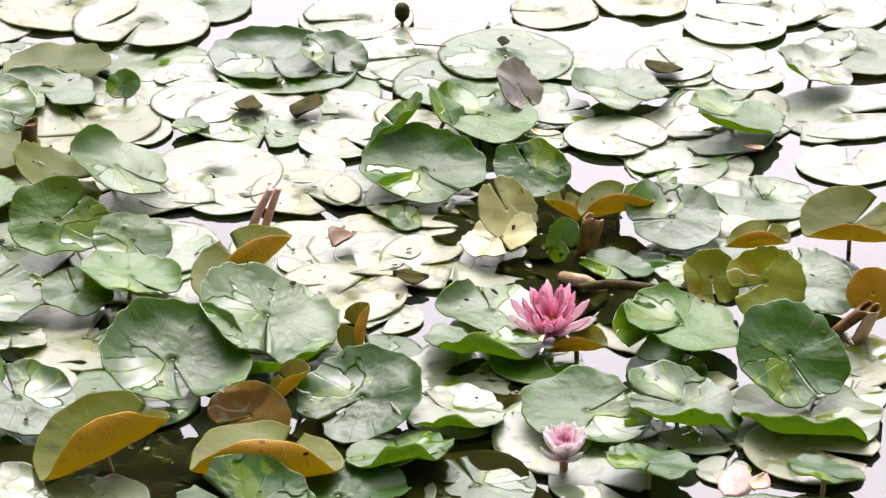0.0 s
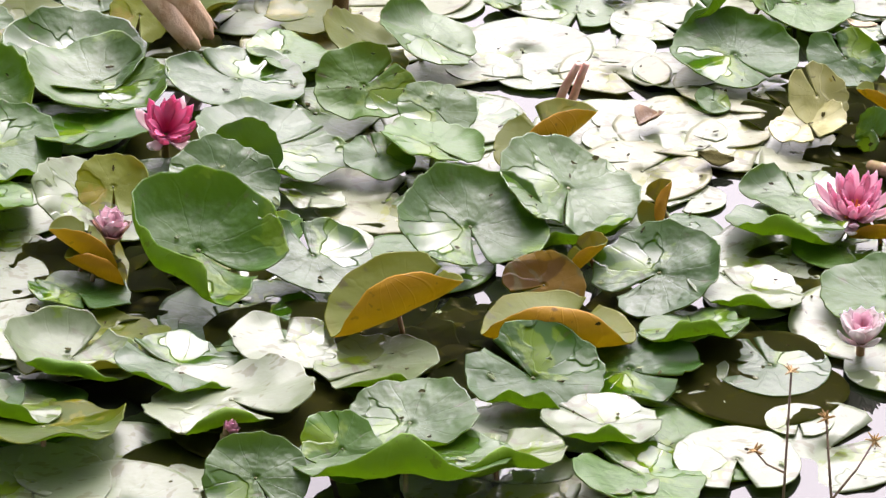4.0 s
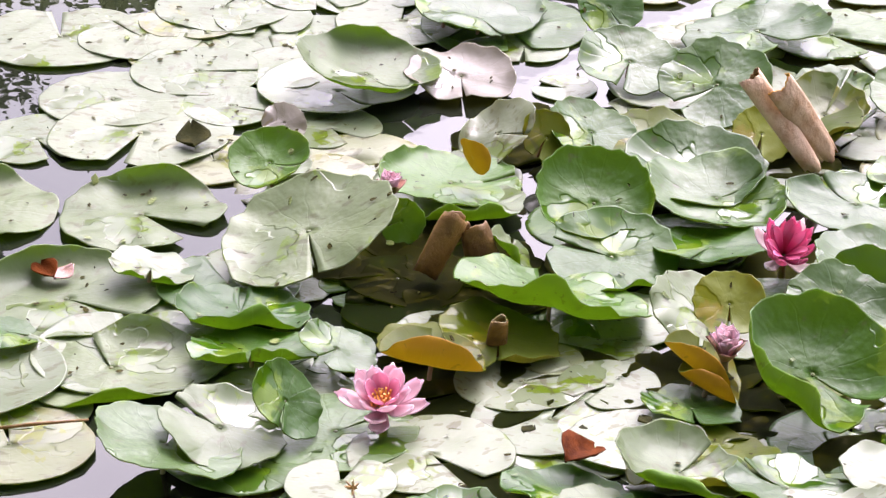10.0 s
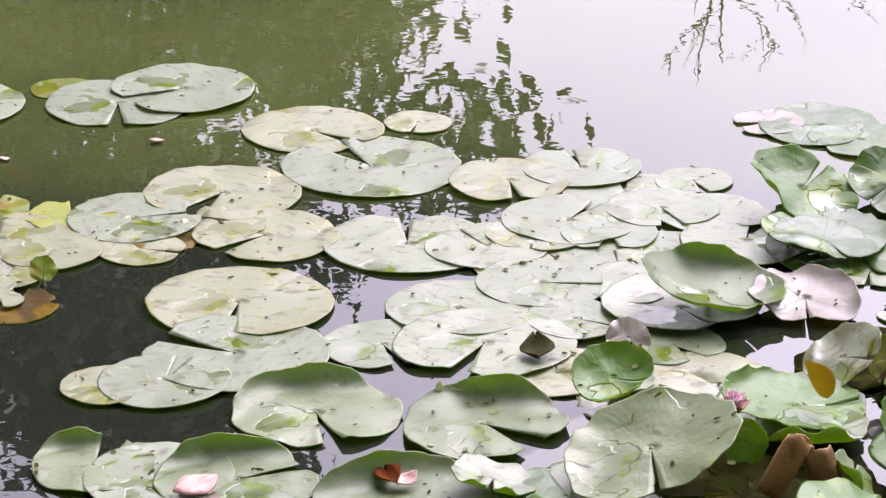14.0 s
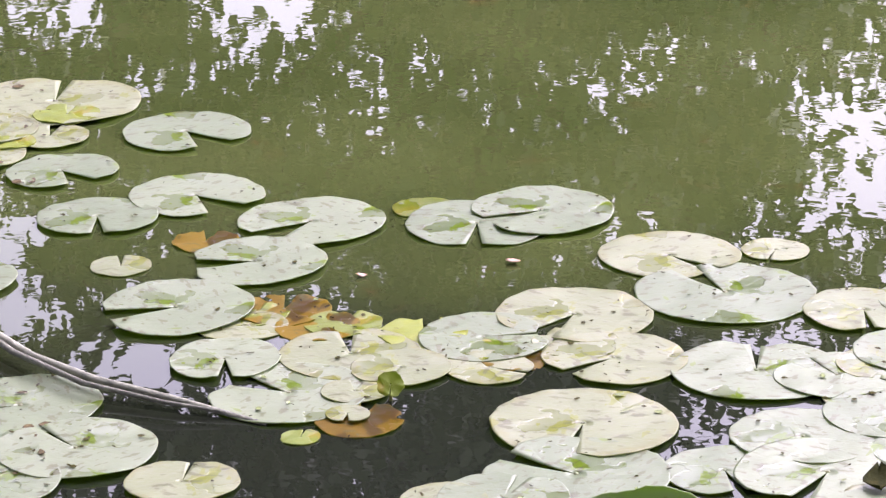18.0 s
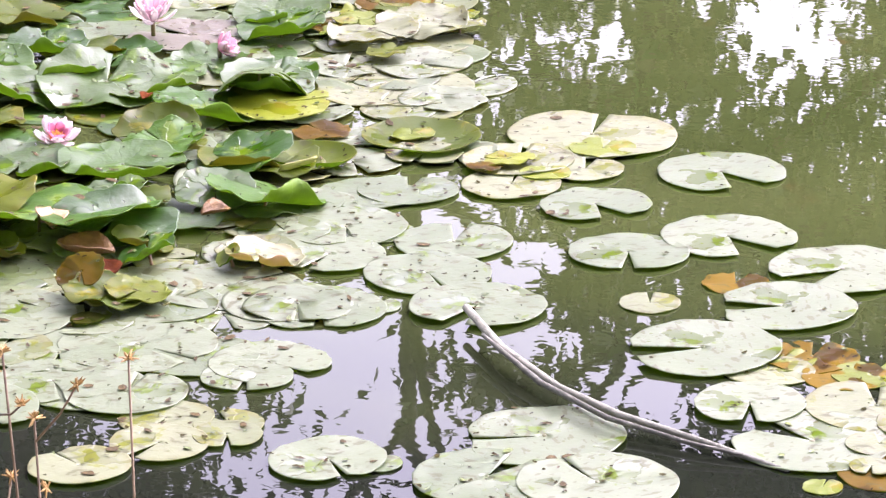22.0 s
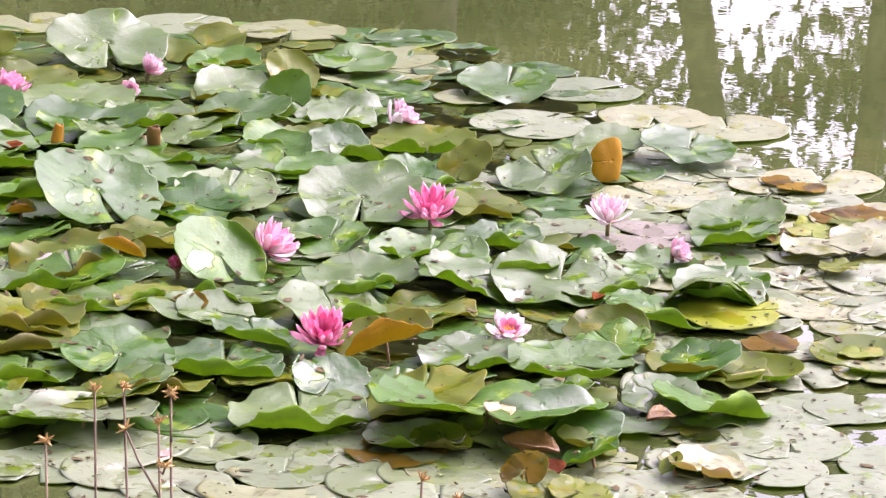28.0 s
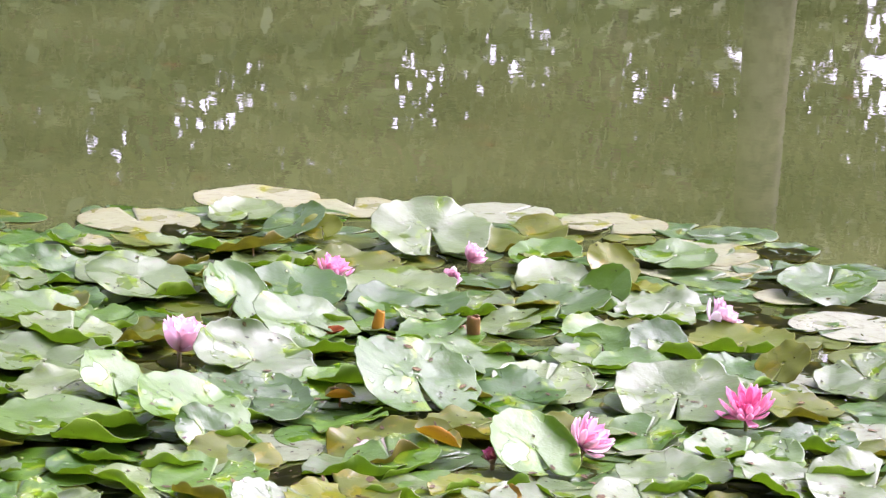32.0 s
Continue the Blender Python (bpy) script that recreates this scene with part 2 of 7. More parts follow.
def petal_material(name, base, tip, throat):
    """Petal: colour runs along its length, with fine lengthwise streaks."""
    m = Nodes(name)
    sep = m.n.new("ShaderNodeSeparateXYZ")
    m.l.new(m.coord, sep.inputs[0])
    along = m.math("ADD", sep.outputs[0], m.math("MULTIPLY", m.math("SUBTRACT", m.noise(40, 2), 0.5), 0.012))
    col = m.mix(m.ramp(along, 0.008, 0.030), base, tip)
    streak = m.ramp(m.noise(60, 3, coord=m.stretch(0.25, 4.0, 1.0)), 0.45, 0.75)
    col = m.mix(m.math("MULTIPLY", streak, 0.45), col, throat)
    m.bump(streak, 0.25, 0.001)
    m.glow_through(0.42, tip)
    return m.done(col, 0.45, 1.4)


PETAL = {
    "deep": petal_material("petal_deep_pink", (0.66, 0.045, 0.18), (0.82, 0.26, 0.44), (0.76, 0.18, 0.36)),
    "pink": petal_material("petal_pink", (0.70, 0.10, 0.27), (0.88, 0.50, 0.62), (0.82, 0.32, 0.48)),
    "light": petal_material("petal_light_pink", (0.70, 0.24, 0.37), (0.86, 0.66, 0.71), (0.82, 0.55, 0.62)),
    "white": petal_material("petal_blush_white", (0.78, 0.48, 0.53), (0.88, 0.82, 0.80), (0.85, 0.72, 0.73)),
}


def stamen_material():
    m = Nodes("stamen_orange")
    sep = m.n.new("ShaderNodeSeparateXYZ")
    m.l.new(m.coord, sep.inputs[0])
    return m.done(m.mix(m.ramp(sep.outputs[2], 0.004, 0.015), (0.62, 0.07, 0.02), (0.85, 0.46, 0.10)), 0.5)


STAMEN = stamen_material()
SEPAL = plain("sepal_skin", (0.20, 0.16, 0.05), (0.42, 0.22, 0.16), 40, 0.5)


def water_material():
    m = Nodes("pond_water")
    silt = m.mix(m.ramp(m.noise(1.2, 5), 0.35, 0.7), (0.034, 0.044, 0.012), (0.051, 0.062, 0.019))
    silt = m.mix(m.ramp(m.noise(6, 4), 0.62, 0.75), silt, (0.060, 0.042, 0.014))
    # darker within about 4 m of the origin, murky green beyond about 5 m
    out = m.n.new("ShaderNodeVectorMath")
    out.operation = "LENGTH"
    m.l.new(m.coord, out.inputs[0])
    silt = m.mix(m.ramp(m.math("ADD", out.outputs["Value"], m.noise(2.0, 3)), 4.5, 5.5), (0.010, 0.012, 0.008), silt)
    swell = m.noise(5.0, 2, 0.5)
    ripple = m.math("ADD", m.math("MULTIPLY", m.noise(17, 2), 0.35), m.math("MULTIPLY", m.noise(45, 1), 0.06))
    m.bump(m.math("ADD", swell, ripple), 0.0095, 0.02)
    return m.done(silt, 0.0, 1.333)


WATER = water_material()


# ---- helpers ----
def mesh_of(name, verts, faces, mats, slots=None, smooth=True):
    me = bpy.data.meshes.new(name)
    me.from_pydata([tuple(v) for v in verts], [], faces)
    for m in mats:
        me.materials.append(m)
    if slots is not None:
        me.polygons.foreach_set("material_index", slots)
    me.polygons.foreach_set("use_smooth", [smooth] * len(faces))
    me.update()
    return me


def part(name, me, parent, m=None, label=""):
    ob = new(name, me)
    ob.parent = parent
    if m is not None:
        ob.matrix_basis = m
    return tagged(ob, label)


def tube(name, points, radii, mat, sides=7):
    """A tapered, capped tube through the points."""
    pts = [Vector(p) for p in points]
    verts, faces = [], []
    for i, p in enumerate(pts):
        d = (pts[min(i + 1, len(pts) - 1)] - pts[max(i - 1, 0)]).normalized()
        a = d.orthogonal().normalized() if i == 0 else (a - d * a.dot(d)).normalized()
        b = d.cross(a)
        for k in range(sides):
            w = 2 * math.pi * k / sides
            verts.append(p + (a * math.cos(w) + b * math.sin(w)) * radii[i])
    for i in range(len(pts) - 1):
        for k in range(sides):
            q, s = i * sides, (k + 1) % sides
            faces.append((q + k, q + s, q + sides + s, q + sides + k))
    faces += [tuple(reversed(range(sides))), tuple(range(len(verts) - sides, len(verts)))]
    return mesh_of(name, verts, faces, [mat])


def sheet(rows, cols, pts, thick, up=None):
    """Closed thin shell over a grid of points: vertices, faces, and which faces are the lower skin."""
    p = np.array(pts, float).reshape(rows, cols, 3)
    du, dv = np.gradient(p, axis=0), np.gradient(p, axis=1)
    n = np.cross(du, dv)
    n /= np.maximum(np.linalg.norm(n, axis=2, keepdims=True), 1e-9)
    low = p - n * thick
    verts = np.vstack([p.reshape(-1, 3), low.reshape(-1, 3)])
    f, slots, k = [], [], rows * cols
    for i in range(rows - 1):
        for j in range(cols - 1):
            a, b, c, d = i * cols + j, (i + 1) * cols + j, (i + 1) * cols + j + 1, i * cols + j + 1
            f.append((a, b, c, d)); slots.append(0)
            f.append((a + k, d + k, c + k, b + k)); slots.append(1)
    edge = [j for j in range(cols)] + [i * cols + cols - 1 for i in range(1, rows)] + [(rows - 1) * cols + j for j in range(cols - 2, -1, -1)] + [i * cols for i in range(rows - 2, 0, -1)]
    for a, b in zip(edge, edge[1:] + edge[:1]):
        f.append((a, b, b + k, a + k)); slots.append(0)
    return verts, f, slots


# ---- the large structure: ground with the pond's basin, water ----
POND = (-6.0, 11.0)
POND_R = 10.9


def ground():
    radii = [0.5, 4, 7, 9.0, 9.8, 10.4, 10.75, 11.0, 11.5, 12.4, 14, 17, 22, 32, 50, 90, 180, 400, 900, 2000]
    sides = 96
    verts, faces = [(POND[0], POND[1], -1.1)], []
    for q in radii:
        for k in range(sides):
            w = 2 * math.pi * k / sides
            px, py = POND[0] + q * math.cos(w), POND[1] + q * math.sin(w)
            wob = noise.noise((px * 0.6, py * 0.6, 3.0))
            if q < POND_R - 0.15:
                z = -0.12 - 0.95 * min(1.0, (POND_R - q) / 2.2) + 0.05 * wob
            else:
                z = min(0.16, 0.02 + (q - POND_R + 0.15) * 0.22) + 0.04 * wob + 0.15 * noise.noise((px * 0.08, py * 0.08, 7.0)) * (q > 20)
            verts.append((px, py, z))
    for k in range(sides):
        faces.append((0, 1 + k, 1 + (k + 1) % sides))
    for i in range(len(radii) - 1):
        for k in range(sides):
            a, b = 1 + i * sides + k, 1 + i * sides + (k + 1) % sides
            faces.append((a, a + sides, b + sides, b))
    ob = new("ground", mesh_of("ground", verts, faces, [EARTH]))
    tagged(ob, "grassy earth bank round the pond, with its basin", "ground", kind="structure")


def water():
    sides = 96
    verts = [(POND[0], POND[1], 0)] + [(POND[0] + (POND_R + 0.25) * math.cos(2 * math.pi * k / sides), POND[1] + (POND_R + 0.25) * math.sin(2 * math.pi * k / sides), 0) for k in range(sides)]
    faces = [(0, 1 + k, 1 + (k + 1) % sides) for k in range(sides)]
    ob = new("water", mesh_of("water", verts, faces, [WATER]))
    tagged(ob, "still murky green pond water mirroring trees and sky", "water", kind="structure")


ground()
water()


# ---- trees on the far bank, mirrored in the water ----
def at(bearing, dist):
    """Place on the plan: degrees to the left of the y axis, metres."""
    return -math.sin(radians(bearing)) * dist, math.cos(radians(bearing)) * dist


def tree(bearing, dist, h, spread, leaves, low=0.25, leaf=0.16, thick=0.016, seed=1, label="", limbs=15):
    rnd = random.Random(seed)
    x, y = at(bearing, dist)
    root = new("tree")
    root.matrix_basis = pose(x, y, 0.1)
    tagged(root, label or "broadleaf tree with dense green crown on the bank", "tree", "trees round the pond")
    bend = [Vector((rnd.uniform(-0.02, 0.02) * h * k, rnd.uniform(-0.02, 0.02) * h * k, h * 0.95 * k / 6)) for k in range(7)]
    part("trunk", tube("trunk", [(0, 0, -0.4)] + bend[1:], [h * thick * 1.25] + [h * thick * (1.05 - 0.15 * k) for k in range(1, 7)], BARK, 9), root)
    tips = []
    for k in range(limbs):
        s = low + (0.97 - low) * k / limbs
        base = bend[int(s * 6)].lerp(bend[min(6, int(s * 6) + 1)], s * 6 % 1)
        w = k * 2.4 + rnd.uniform(-0.4, 0.4)
        reach = spread * (1.0 - 0.55 * abs(s - 0.5)) * rnd.uniform(0.75, 1.1)
        end = base + Vector((math.cos(w) * reach, math.sin(w) * reach, reach * rnd.uniform(0.15, 0.6)))
        mid = base.lerp(end, 0.5) + Vector((0, 0, reach * 0.12))
        part("limb", tube("limb", [base, base.lerp(mid, 0.5), mid, end], [h * thick * 0.42, h * thick * 0.34, h * thick * 0.24, 0.012], BARK, 6), root)
        tips += [(base.lerp(mid, 0.7), reach * 0.25), (mid, reach * 0.3), (mid.lerp(end, 0.5), reach * 0.3), (end, reach * 0.26)]
        for j in range(3):
            a = mid.lerp(end, rnd.uniform(0.0, 0.8))
            b = a + Vector((rnd.uniform(-1, 1), rnd.uniform(-1, 1), rnd.uniform(-0.3, 0.6))) * reach * 0.4
            part("branch", tube("branch", [a, a.lerp(b, 0.5) + Vector((0, 0, 0.05)), b], [h * thick * 0.16, h * thick * 0.1, 0.006], BARK, 5), root)
            tips.append((b, reach * 0.24))
    if leaves:
        rng = np.random.default_rng(seed)
        pick = rng.integers(0, len(tips), leaves)
        cen = np.array([t[0] for t in tips])[pick]
        rad = np.array([t[1] for t in tips])[pick]
        off = np.clip(rng.normal(0, 0.62, (leaves, 3)), -1.1, 1.1) * rad[:, None] * np.array([1, 1, 0.7])
        cen = cen + off
        a = rng.normal(0, 1, (leaves, 3)); a[:, 2] -= 0.4
        a /= np.linalg.norm(a, axis=1, keepdims=True)
        b = np.cross(a, rng.normal(0, 1, (leaves, 3)))
        b /= np.linalg.norm(b, axis=1, keepdims=True)
        size = leaf * rng.uniform(0.6, 1.3, leaves)[:, None]
        v = np.stack([cen - a * size, cen + b * size * 0.45, cen + a * size, cen - b * size * 0.45], 1).reshape(-1, 3)
        f = [(4 * i, 4 * i + 1, 4 * i + 2, 4 * i + 3) for i in range(leaves)]
        part("crown", mesh_of("crown", v, f, [LEAF], smooth=False), root)
    return root


def bare_tree(bearing, dist, h, seed):
    """A leafless tree: trunk with ever finer rising twigs."""
    rnd = random.Random(seed)
    x, y = at(bearing, dist)
    root = new("bare_tree")
    root.matrix_basis = pose(x, y, 0.1)
    tagged(root, "leafless tree with fine rising twigs on the bank", "tree", "trees round the pond")
    part("trunk", tube("trunk", [(0, 0, -0.4), (0.05, 0, h * 0.35), (0, 0.05, h * 0.7), (0.02, 0, h)], [h * 0.013, h * 0.009, h * 0.005, 0.006], BARK, 8), root)
    for k in range(26):
        s = 0.30 + 0.66 * k / 26
        w, reach = k * 2.39, h * (0.30 * (1 - s) + 0.05) * rnd.uniform(0.8, 1.2)
        a = Vector((0.02, 0, h * s))
        e = a + Vector((math.cos(w) * reach, math.sin(w) * reach, reach * 1.1))
        m = a.lerp(e, 0.5) + Vector((0, 0, -reach * 0.1))
        limb = part("limb", tube("limb", [a, m, e], [0.006 + 0.03 * (1 - s), 0.012, 0.004], BARK, 5), root)
        for j in range(4):
            p = m.lerp(e, rnd.uniform(-0.3, 0.8))
            q = p + Vector((rnd.uniform(-0.4, 0.4), rnd.uniform(-0.4, 0.4), rnd.uniform(0.25, 0.6))) * reach
            part("twig", tube("twig", [p, p.lerp(q, 0.5) + Vector((0, 0, -0.02)), q], [0.008, 0.006, 0.003], BARK, 4), limb)
    return root


tree(26.3, 29.5, 10.5, 2.1, 13900, low=0.06, leaf=0.115, seed=35)
tree(28.5, 28.5, 12.0, 3.3, 21200, low=0.10, leaf=0.115, seed=21)
tree(30.6, 31.0, 13.6, 2.5, 15300, low=0.08, leaf=0.115, seed=22)
tree(34.4, 29.0, 11.5, 1.6, 4400, low=0.22, leaf=0.115, seed=23)
tree(38.7, 29.0, 16.0, 2.2, 600, low=0.38, leaf=0.115, thick=0.011, seed=24, label="tall half-bare tree with thin crown on the bank")
tree(42.6, 28.5, 16.5, 2.2, 800, low=0.34, leaf=0.115, thick=0.011, seed=25, label="tall half-bare tree with thin crown on the bank")
tree(46.4, 27.0, 16.0, 2.4, 7100, low=0.56, leaf=0.115, thick=0.014, seed=26)
tree(49.5, 30.5, 17.0, 3.8, 28900, low=0.05, leaf=0.115, seed=27)
tree(53.0, 27.5, 14.0, 3.8, 33100, low=0.05, leaf=0.115, seed=28)
tree(57.0, 29.5, 16.0, 3.9, 33100, low=0.05, leaf=0.115, seed=29)
tree(61.0, 27.5, 14.0, 3.8, 32300, low=0.05, leaf=0.115, seed=30)
tree(66.0, 29.0, 16.0, 4.2, 29700, low=0.05, leaf=0.115, seed=31)
tree(45.5, 33.0, 9.0, 3.0, 8800, low=0.04, leaf=0.115, seed=33)
tree(36.5, 34.0, 9.0, 2.8, 6100, low=0.04, leaf=0.115, seed=34)
tree(48.2, 33.0, 8.5, 2.6, 9000, low=0.04, leaf=0.115, seed=36)
tree(52.0, 34.0, 9.0, 2.8, 9000, low=0.04, leaf=0.115, seed=37)
bare_tree(17.4, 27.0, 7.1, 3)
bare_tree(14.1, 27.0, 6.5, 4)
# unseen trees added behind and over the camera: they block sky, darkening the leaves' gloss
for k, (way, far, tall, wide) in enumerate(((105, 6.5, 12, 4.6), (140, 5.0, 13, 5.2), (178, 4.6, 13, 5.4), (215, 5.0, 12, 5.2), (255, 6.5, 12, 4.6), (160, 10, 16, 5.5), (200, 10, 16, 5.5))):
    tree(way, far, tall, wide, 5200, low=0.2, leaf=0.24, seed=51 + k, label="unseen broadleaf tree added over the near bank to darken reflections")



# ---- lily pads ----
PAD_WORDS = {
    "green": "glossy green lily pad", "blue": "blue-green waxy lily pad", "pale": "lily pad coloured pale for sky glare, with brown specks,",
    "bleached": "bleached yellowish old lily pad, spotted brown", "olive": "olive-green ageing lily pad", "yellow": "pale yellow dying lily pad",
    "lime": "yellow-green dying lily pad", "silver": "green lily pad lightened for sky glare", "sage": "sage-green lily pad partly lightened for sky sheen", "shade_rotten": "near-black rotten and gap-shade lily pad", "rust": "rust-brown withered lily pad", "pink": "pinkish-brown withered lily pad",
}
UNDER_WORDS = {"green": "bright green", "ochre": "ochre-yellow", "olive": "olive", "red": "red-brown", "tan": "tan"}
pad_count = [0]
RHO = np.array([0.03, 0.14, 0.28, 0.42, 0.55, 0.67, 0.78, 0.87, 0.94, 0.98, 1.0])


def pad_points(rnd, r, cup, wave, fold, gap, rings=RHO, segs=57):
    """Grid of points of one pad about its own centre, the slit along +x."""
    ph, ph2, ph3, lob = rnd.uniform(0, 6.3), rnd.uniform(0, 6.3), rnd.uniform(0, 6.3), rnd.uniform(0.10, 0.19)
    k1, k2 = rnd.choice((3, 4, 5)), rnd.choice((11, 13, 15))
    th = np.radians(np.linspace(gap / 2, 360 - gap / 2, segs))
    away = np.minimum(np.degrees(th), 360 - np.degrees(th))
    ragged = min(1.0, wave * 22)
    big = 1 - lob * np.exp(-((away - gap / 2) / 14.0) ** 2) + 0.025 * np.sin(2 * th + ph) + ragged * (0.028 * np.sin(k1 * th + ph3) + 0.017 * np.sin(k2 * th + ph2 + 1.5 * np.sin(3 * th)) + 0.012 * np.sin(19 * th + ph + 2 * np.sin(2 * th)))
    P, T = np.meshgrid(rings, th, indexing="ij")
    B = np.broadcast_to(big, P.shape)
    X, Y = P * B * np.cos(T), P * B * np.sin(T)
    Z = cup * P ** 3.4 + wave * P ** 3 * np.sin(k1 * T + ph) + 0.42 * wave * P ** 5 * np.sin(k2 * T + ph2 + 1.5 * np.sin(3 * T))
    Z = Z + 0.5 * wave * (np.sin(4.1 * X + 2.2 * Y + ph) * np.sin(4.7 * Y - 1.9 * X + ph2) + 0.5 * np.sin(8.3 * X + ph3) * np.sin(7.1 * Y + ph))
    for bend in ([fold] if fold and not isinstance(fold[0], tuple) else fold or []):
        w, start, deg = radians(bend[0]), bend[1], radians(bend[2])
        c, s = math.cos(w), math.sin(w)
        u, v = X * c + Y * s, -X * s + Y * c
        start = start + min(1.0, max(0.08, (wave - 0.02) * 40)) * (0.08 * np.sin(4.1 * v + ph) + 0.045 * np.sin(9.3 * v + ph2))
        over = np.maximum(u - start, 0)
        kap = deg / max(1 - bend[1], 0.05)
        kap = kap if abs(kap) > 1e-4 else 1e-4
        u2 = np.where(u > start, start + np.sin(kap * over) / kap - Z * np.sin(kap * over), u)
        Z = np.where(u > start, (1 - np.cos(kap * over)) / kap + Z * np.cos(kap * over), Z)
        X, Y = u2 * c - v * s, u2 * s + v * c
    return np.stack([X, Y, Z], -1) * r


def turned(x, y, z, slit, lean, to):
    lay = Matrix.Rotation(radians(lean), 4, Vector((-math.sin(radians(to)), math.cos(radians(to)), 0)))
    return Matrix.Translation((x, y, z)) @ lay @ pose(0, 0, 0, 0, 0, slit)


def joint_mesh():
    """Low dome, one across, where the stalk meets a pad."""
    verts = [(0, 0, 0.45)] + [(q * math.cos(k * math.pi / 5), q * math.sin(k * math.pi / 5), h) for q, h in ((0.5, 0.36), (0.85, 0.1), (1.0, -0.25)) for k in range(10)]
    faces = [(0, 1 + k, 1 + (k + 1) % 10) for k in range(10)]
    for i in (1, 11):
        faces += [(i + k, i + 10 + k, i + 10 + (k + 1) % 10, i + (k + 1) % 10) for k in range(10)]
    return mesh_of("stalk_joint", verts, faces + [tuple(range(30, 20, -1))], [JOINT])


JOINT_MESH = joint_mesh()


def pad(x, y, z, r, slit=0, lean=0, to=0, top="green", under="green", cup=0.0, wave=0.03, fold=None, gap=3.5, flipped=False):
    """One lily pad: r metres, its slit and the side it leans to in degrees on the plan; fold = (way, start, degrees) bends a rim up."""
    pad_count[0] += 1
    rnd = random.Random(pad_count[0] * 7 + 1)
    flat = lean < 1
    if flat and z < 0.03:
        z = 0.0012 + 0.4 * z
    bends = fold
    if not flat and not fold and not flipped:
        bends = ((rnd.uniform(60, 300), rnd.uniform(0.35, 0.6), rnd.uniform(-30, 38)), (rnd.uniform(0, 360), rnd.uniform(0.5, 0.7), rnd.uniform(-35, 20)))
    if gap == 3.5:
        gap = 0.3 if flipped else rnd.choice((5, 9, 14, 20, 27)) if flat else rnd.choice((3.5, 5, 9, 14))
    pts = pad_points(rnd, r, cup, wave, bends, gap)
    verts, faces, slots = sheet(len(RHO), 57, pts, 0.0013)
    kind = "upturned_lily_pad" if flipped else "floating_lily_pad" if flat else "tilted_lily_pad" if lean > 20 else "lily_pad"
    ob = new(kind, mesh_of(kind, verts, faces, [PAD_TOP[top], PAD_UNDER[under]], slots))
    ob.matrix_basis = turned(x, y, z, slit, lean, to)
    if not flipped:
        part("stalk_joint", JOINT_MESH, ob, Matrix.Translation(pts[0].mean(axis=0)) @ Matrix.Scale(0.034 * r, 4))
    if flipped:
        words = "upturned lily pad showing its " + UNDER_WORDS[under] + " underside"
    elif fold:
        words = PAD_WORDS[top] + ", curled rim"
    elif lean > 22:
        words = PAD_WORDS[top] + " standing tilted"
    elif cup > 0.12:
        words = PAD_WORDS[top] + ", rim upturned"
    elif flat:
        words = PAD_WORDS[top] + " floating flat"
    else:
        words = PAD_WORDS[top] + " among others"
    tagged(ob, words, "lily pad", {"upturned_lily_pad": "upturned pads", "floating_lily_pad": "pads floating flat", "lily_pad": "raised pads", "tilted_lily_pad": "tilted pads"}[kind])
    if z > 0.02 and lean < 60 and not flipped:
        n = ob.matrix_basis.to_3x3() @ Vector((0, 0, 1))
        foot = Vector((x, y, z)) - n * 0.01
        low = Vector((x - n.x * (0.05 + 0.6 * z), y - n.y * (0.05 + 0.6 * z), -0.10))
        inv = ob.matrix_basis.inverted()
        part("petiole", tube("petiole", [inv @ p for p in (Vector((x, y, z)) - n * 0.002, foot.lerp(low, 0.3), foot.lerp(low, 0.7), low)], [0.0026, 0.0028, 0.003, 0.003], STEM, 6), ob)
    return ob


# ---- flowers ----
def petal_mesh(length, width, curl, dish, mat):
    """Spoon-shaped petal along x: narrow foot, broad rounded blade with a small point, hollow across and bent up."""
    rows, cols = 10, 7
    pts = []
    for i in range(rows):
        s = i / (rows - 1)
        w = width * min(1.0, 0.34 + 1.05 * s ** 1.1) * math.sqrt(max(0.0, 1 - s ** 4.0)) + 0.03 * width * s
        bend = curl * s * s
        for j in range(cols):
            q = (j / (cols - 1) - 0.5) * 2
            x = length * (s - 0.06 * s * q * q)
            pts.append((x * math.cos(bend * 0.6), q * w / 2, x * math.sin(bend) * 0.7 + dish * w * q * q * (0.4 + 0.6 * s)))
    v, f, slots = sheet(rows, cols, pts, 0.0010)
    return mesh_of("petal", v, f, [mat])


RINGS = {
    "open": ((4, 4, 1.0, 0.33), (10, 18, 1.0, 0.26), (11, 34, 0.95, 0.25), (9, 51, 0.86, 0.24), (6, 68, 0.72, 0.24)),
    "crown": ((4, 8, 1.0, 0.38), (8, 30, 1.0, 0.31), (8, 44, 0.98, 0.29), (7, 58, 0.90, 0.27)),
    "star": ((4, 0, 1.0, 0.48), (6, 10, 0.98, 0.50), (6, 27, 0.86, 0.48), (5, 46, 0.66, 0.42)),
    "half": ((4, 24, 0.98, 0.48), (6, 43, 1.0, 0.50), (6, 58, 0.95, 0.50), (5, 72, 0.86, 0.46)),
    "bud": ((4, 58, 0.94, 0.56), (5, 70, 1.0, 0.60), (5, 78, 0.96, 0.54), (4, 84, 0.90, 0.46)),
}
FLOWER_WORDS = {
    "deep": "deep magenta-pink", "pink": "bright pink", "light": "light pink", "white": "blush-white",
}


BLOOMS = []


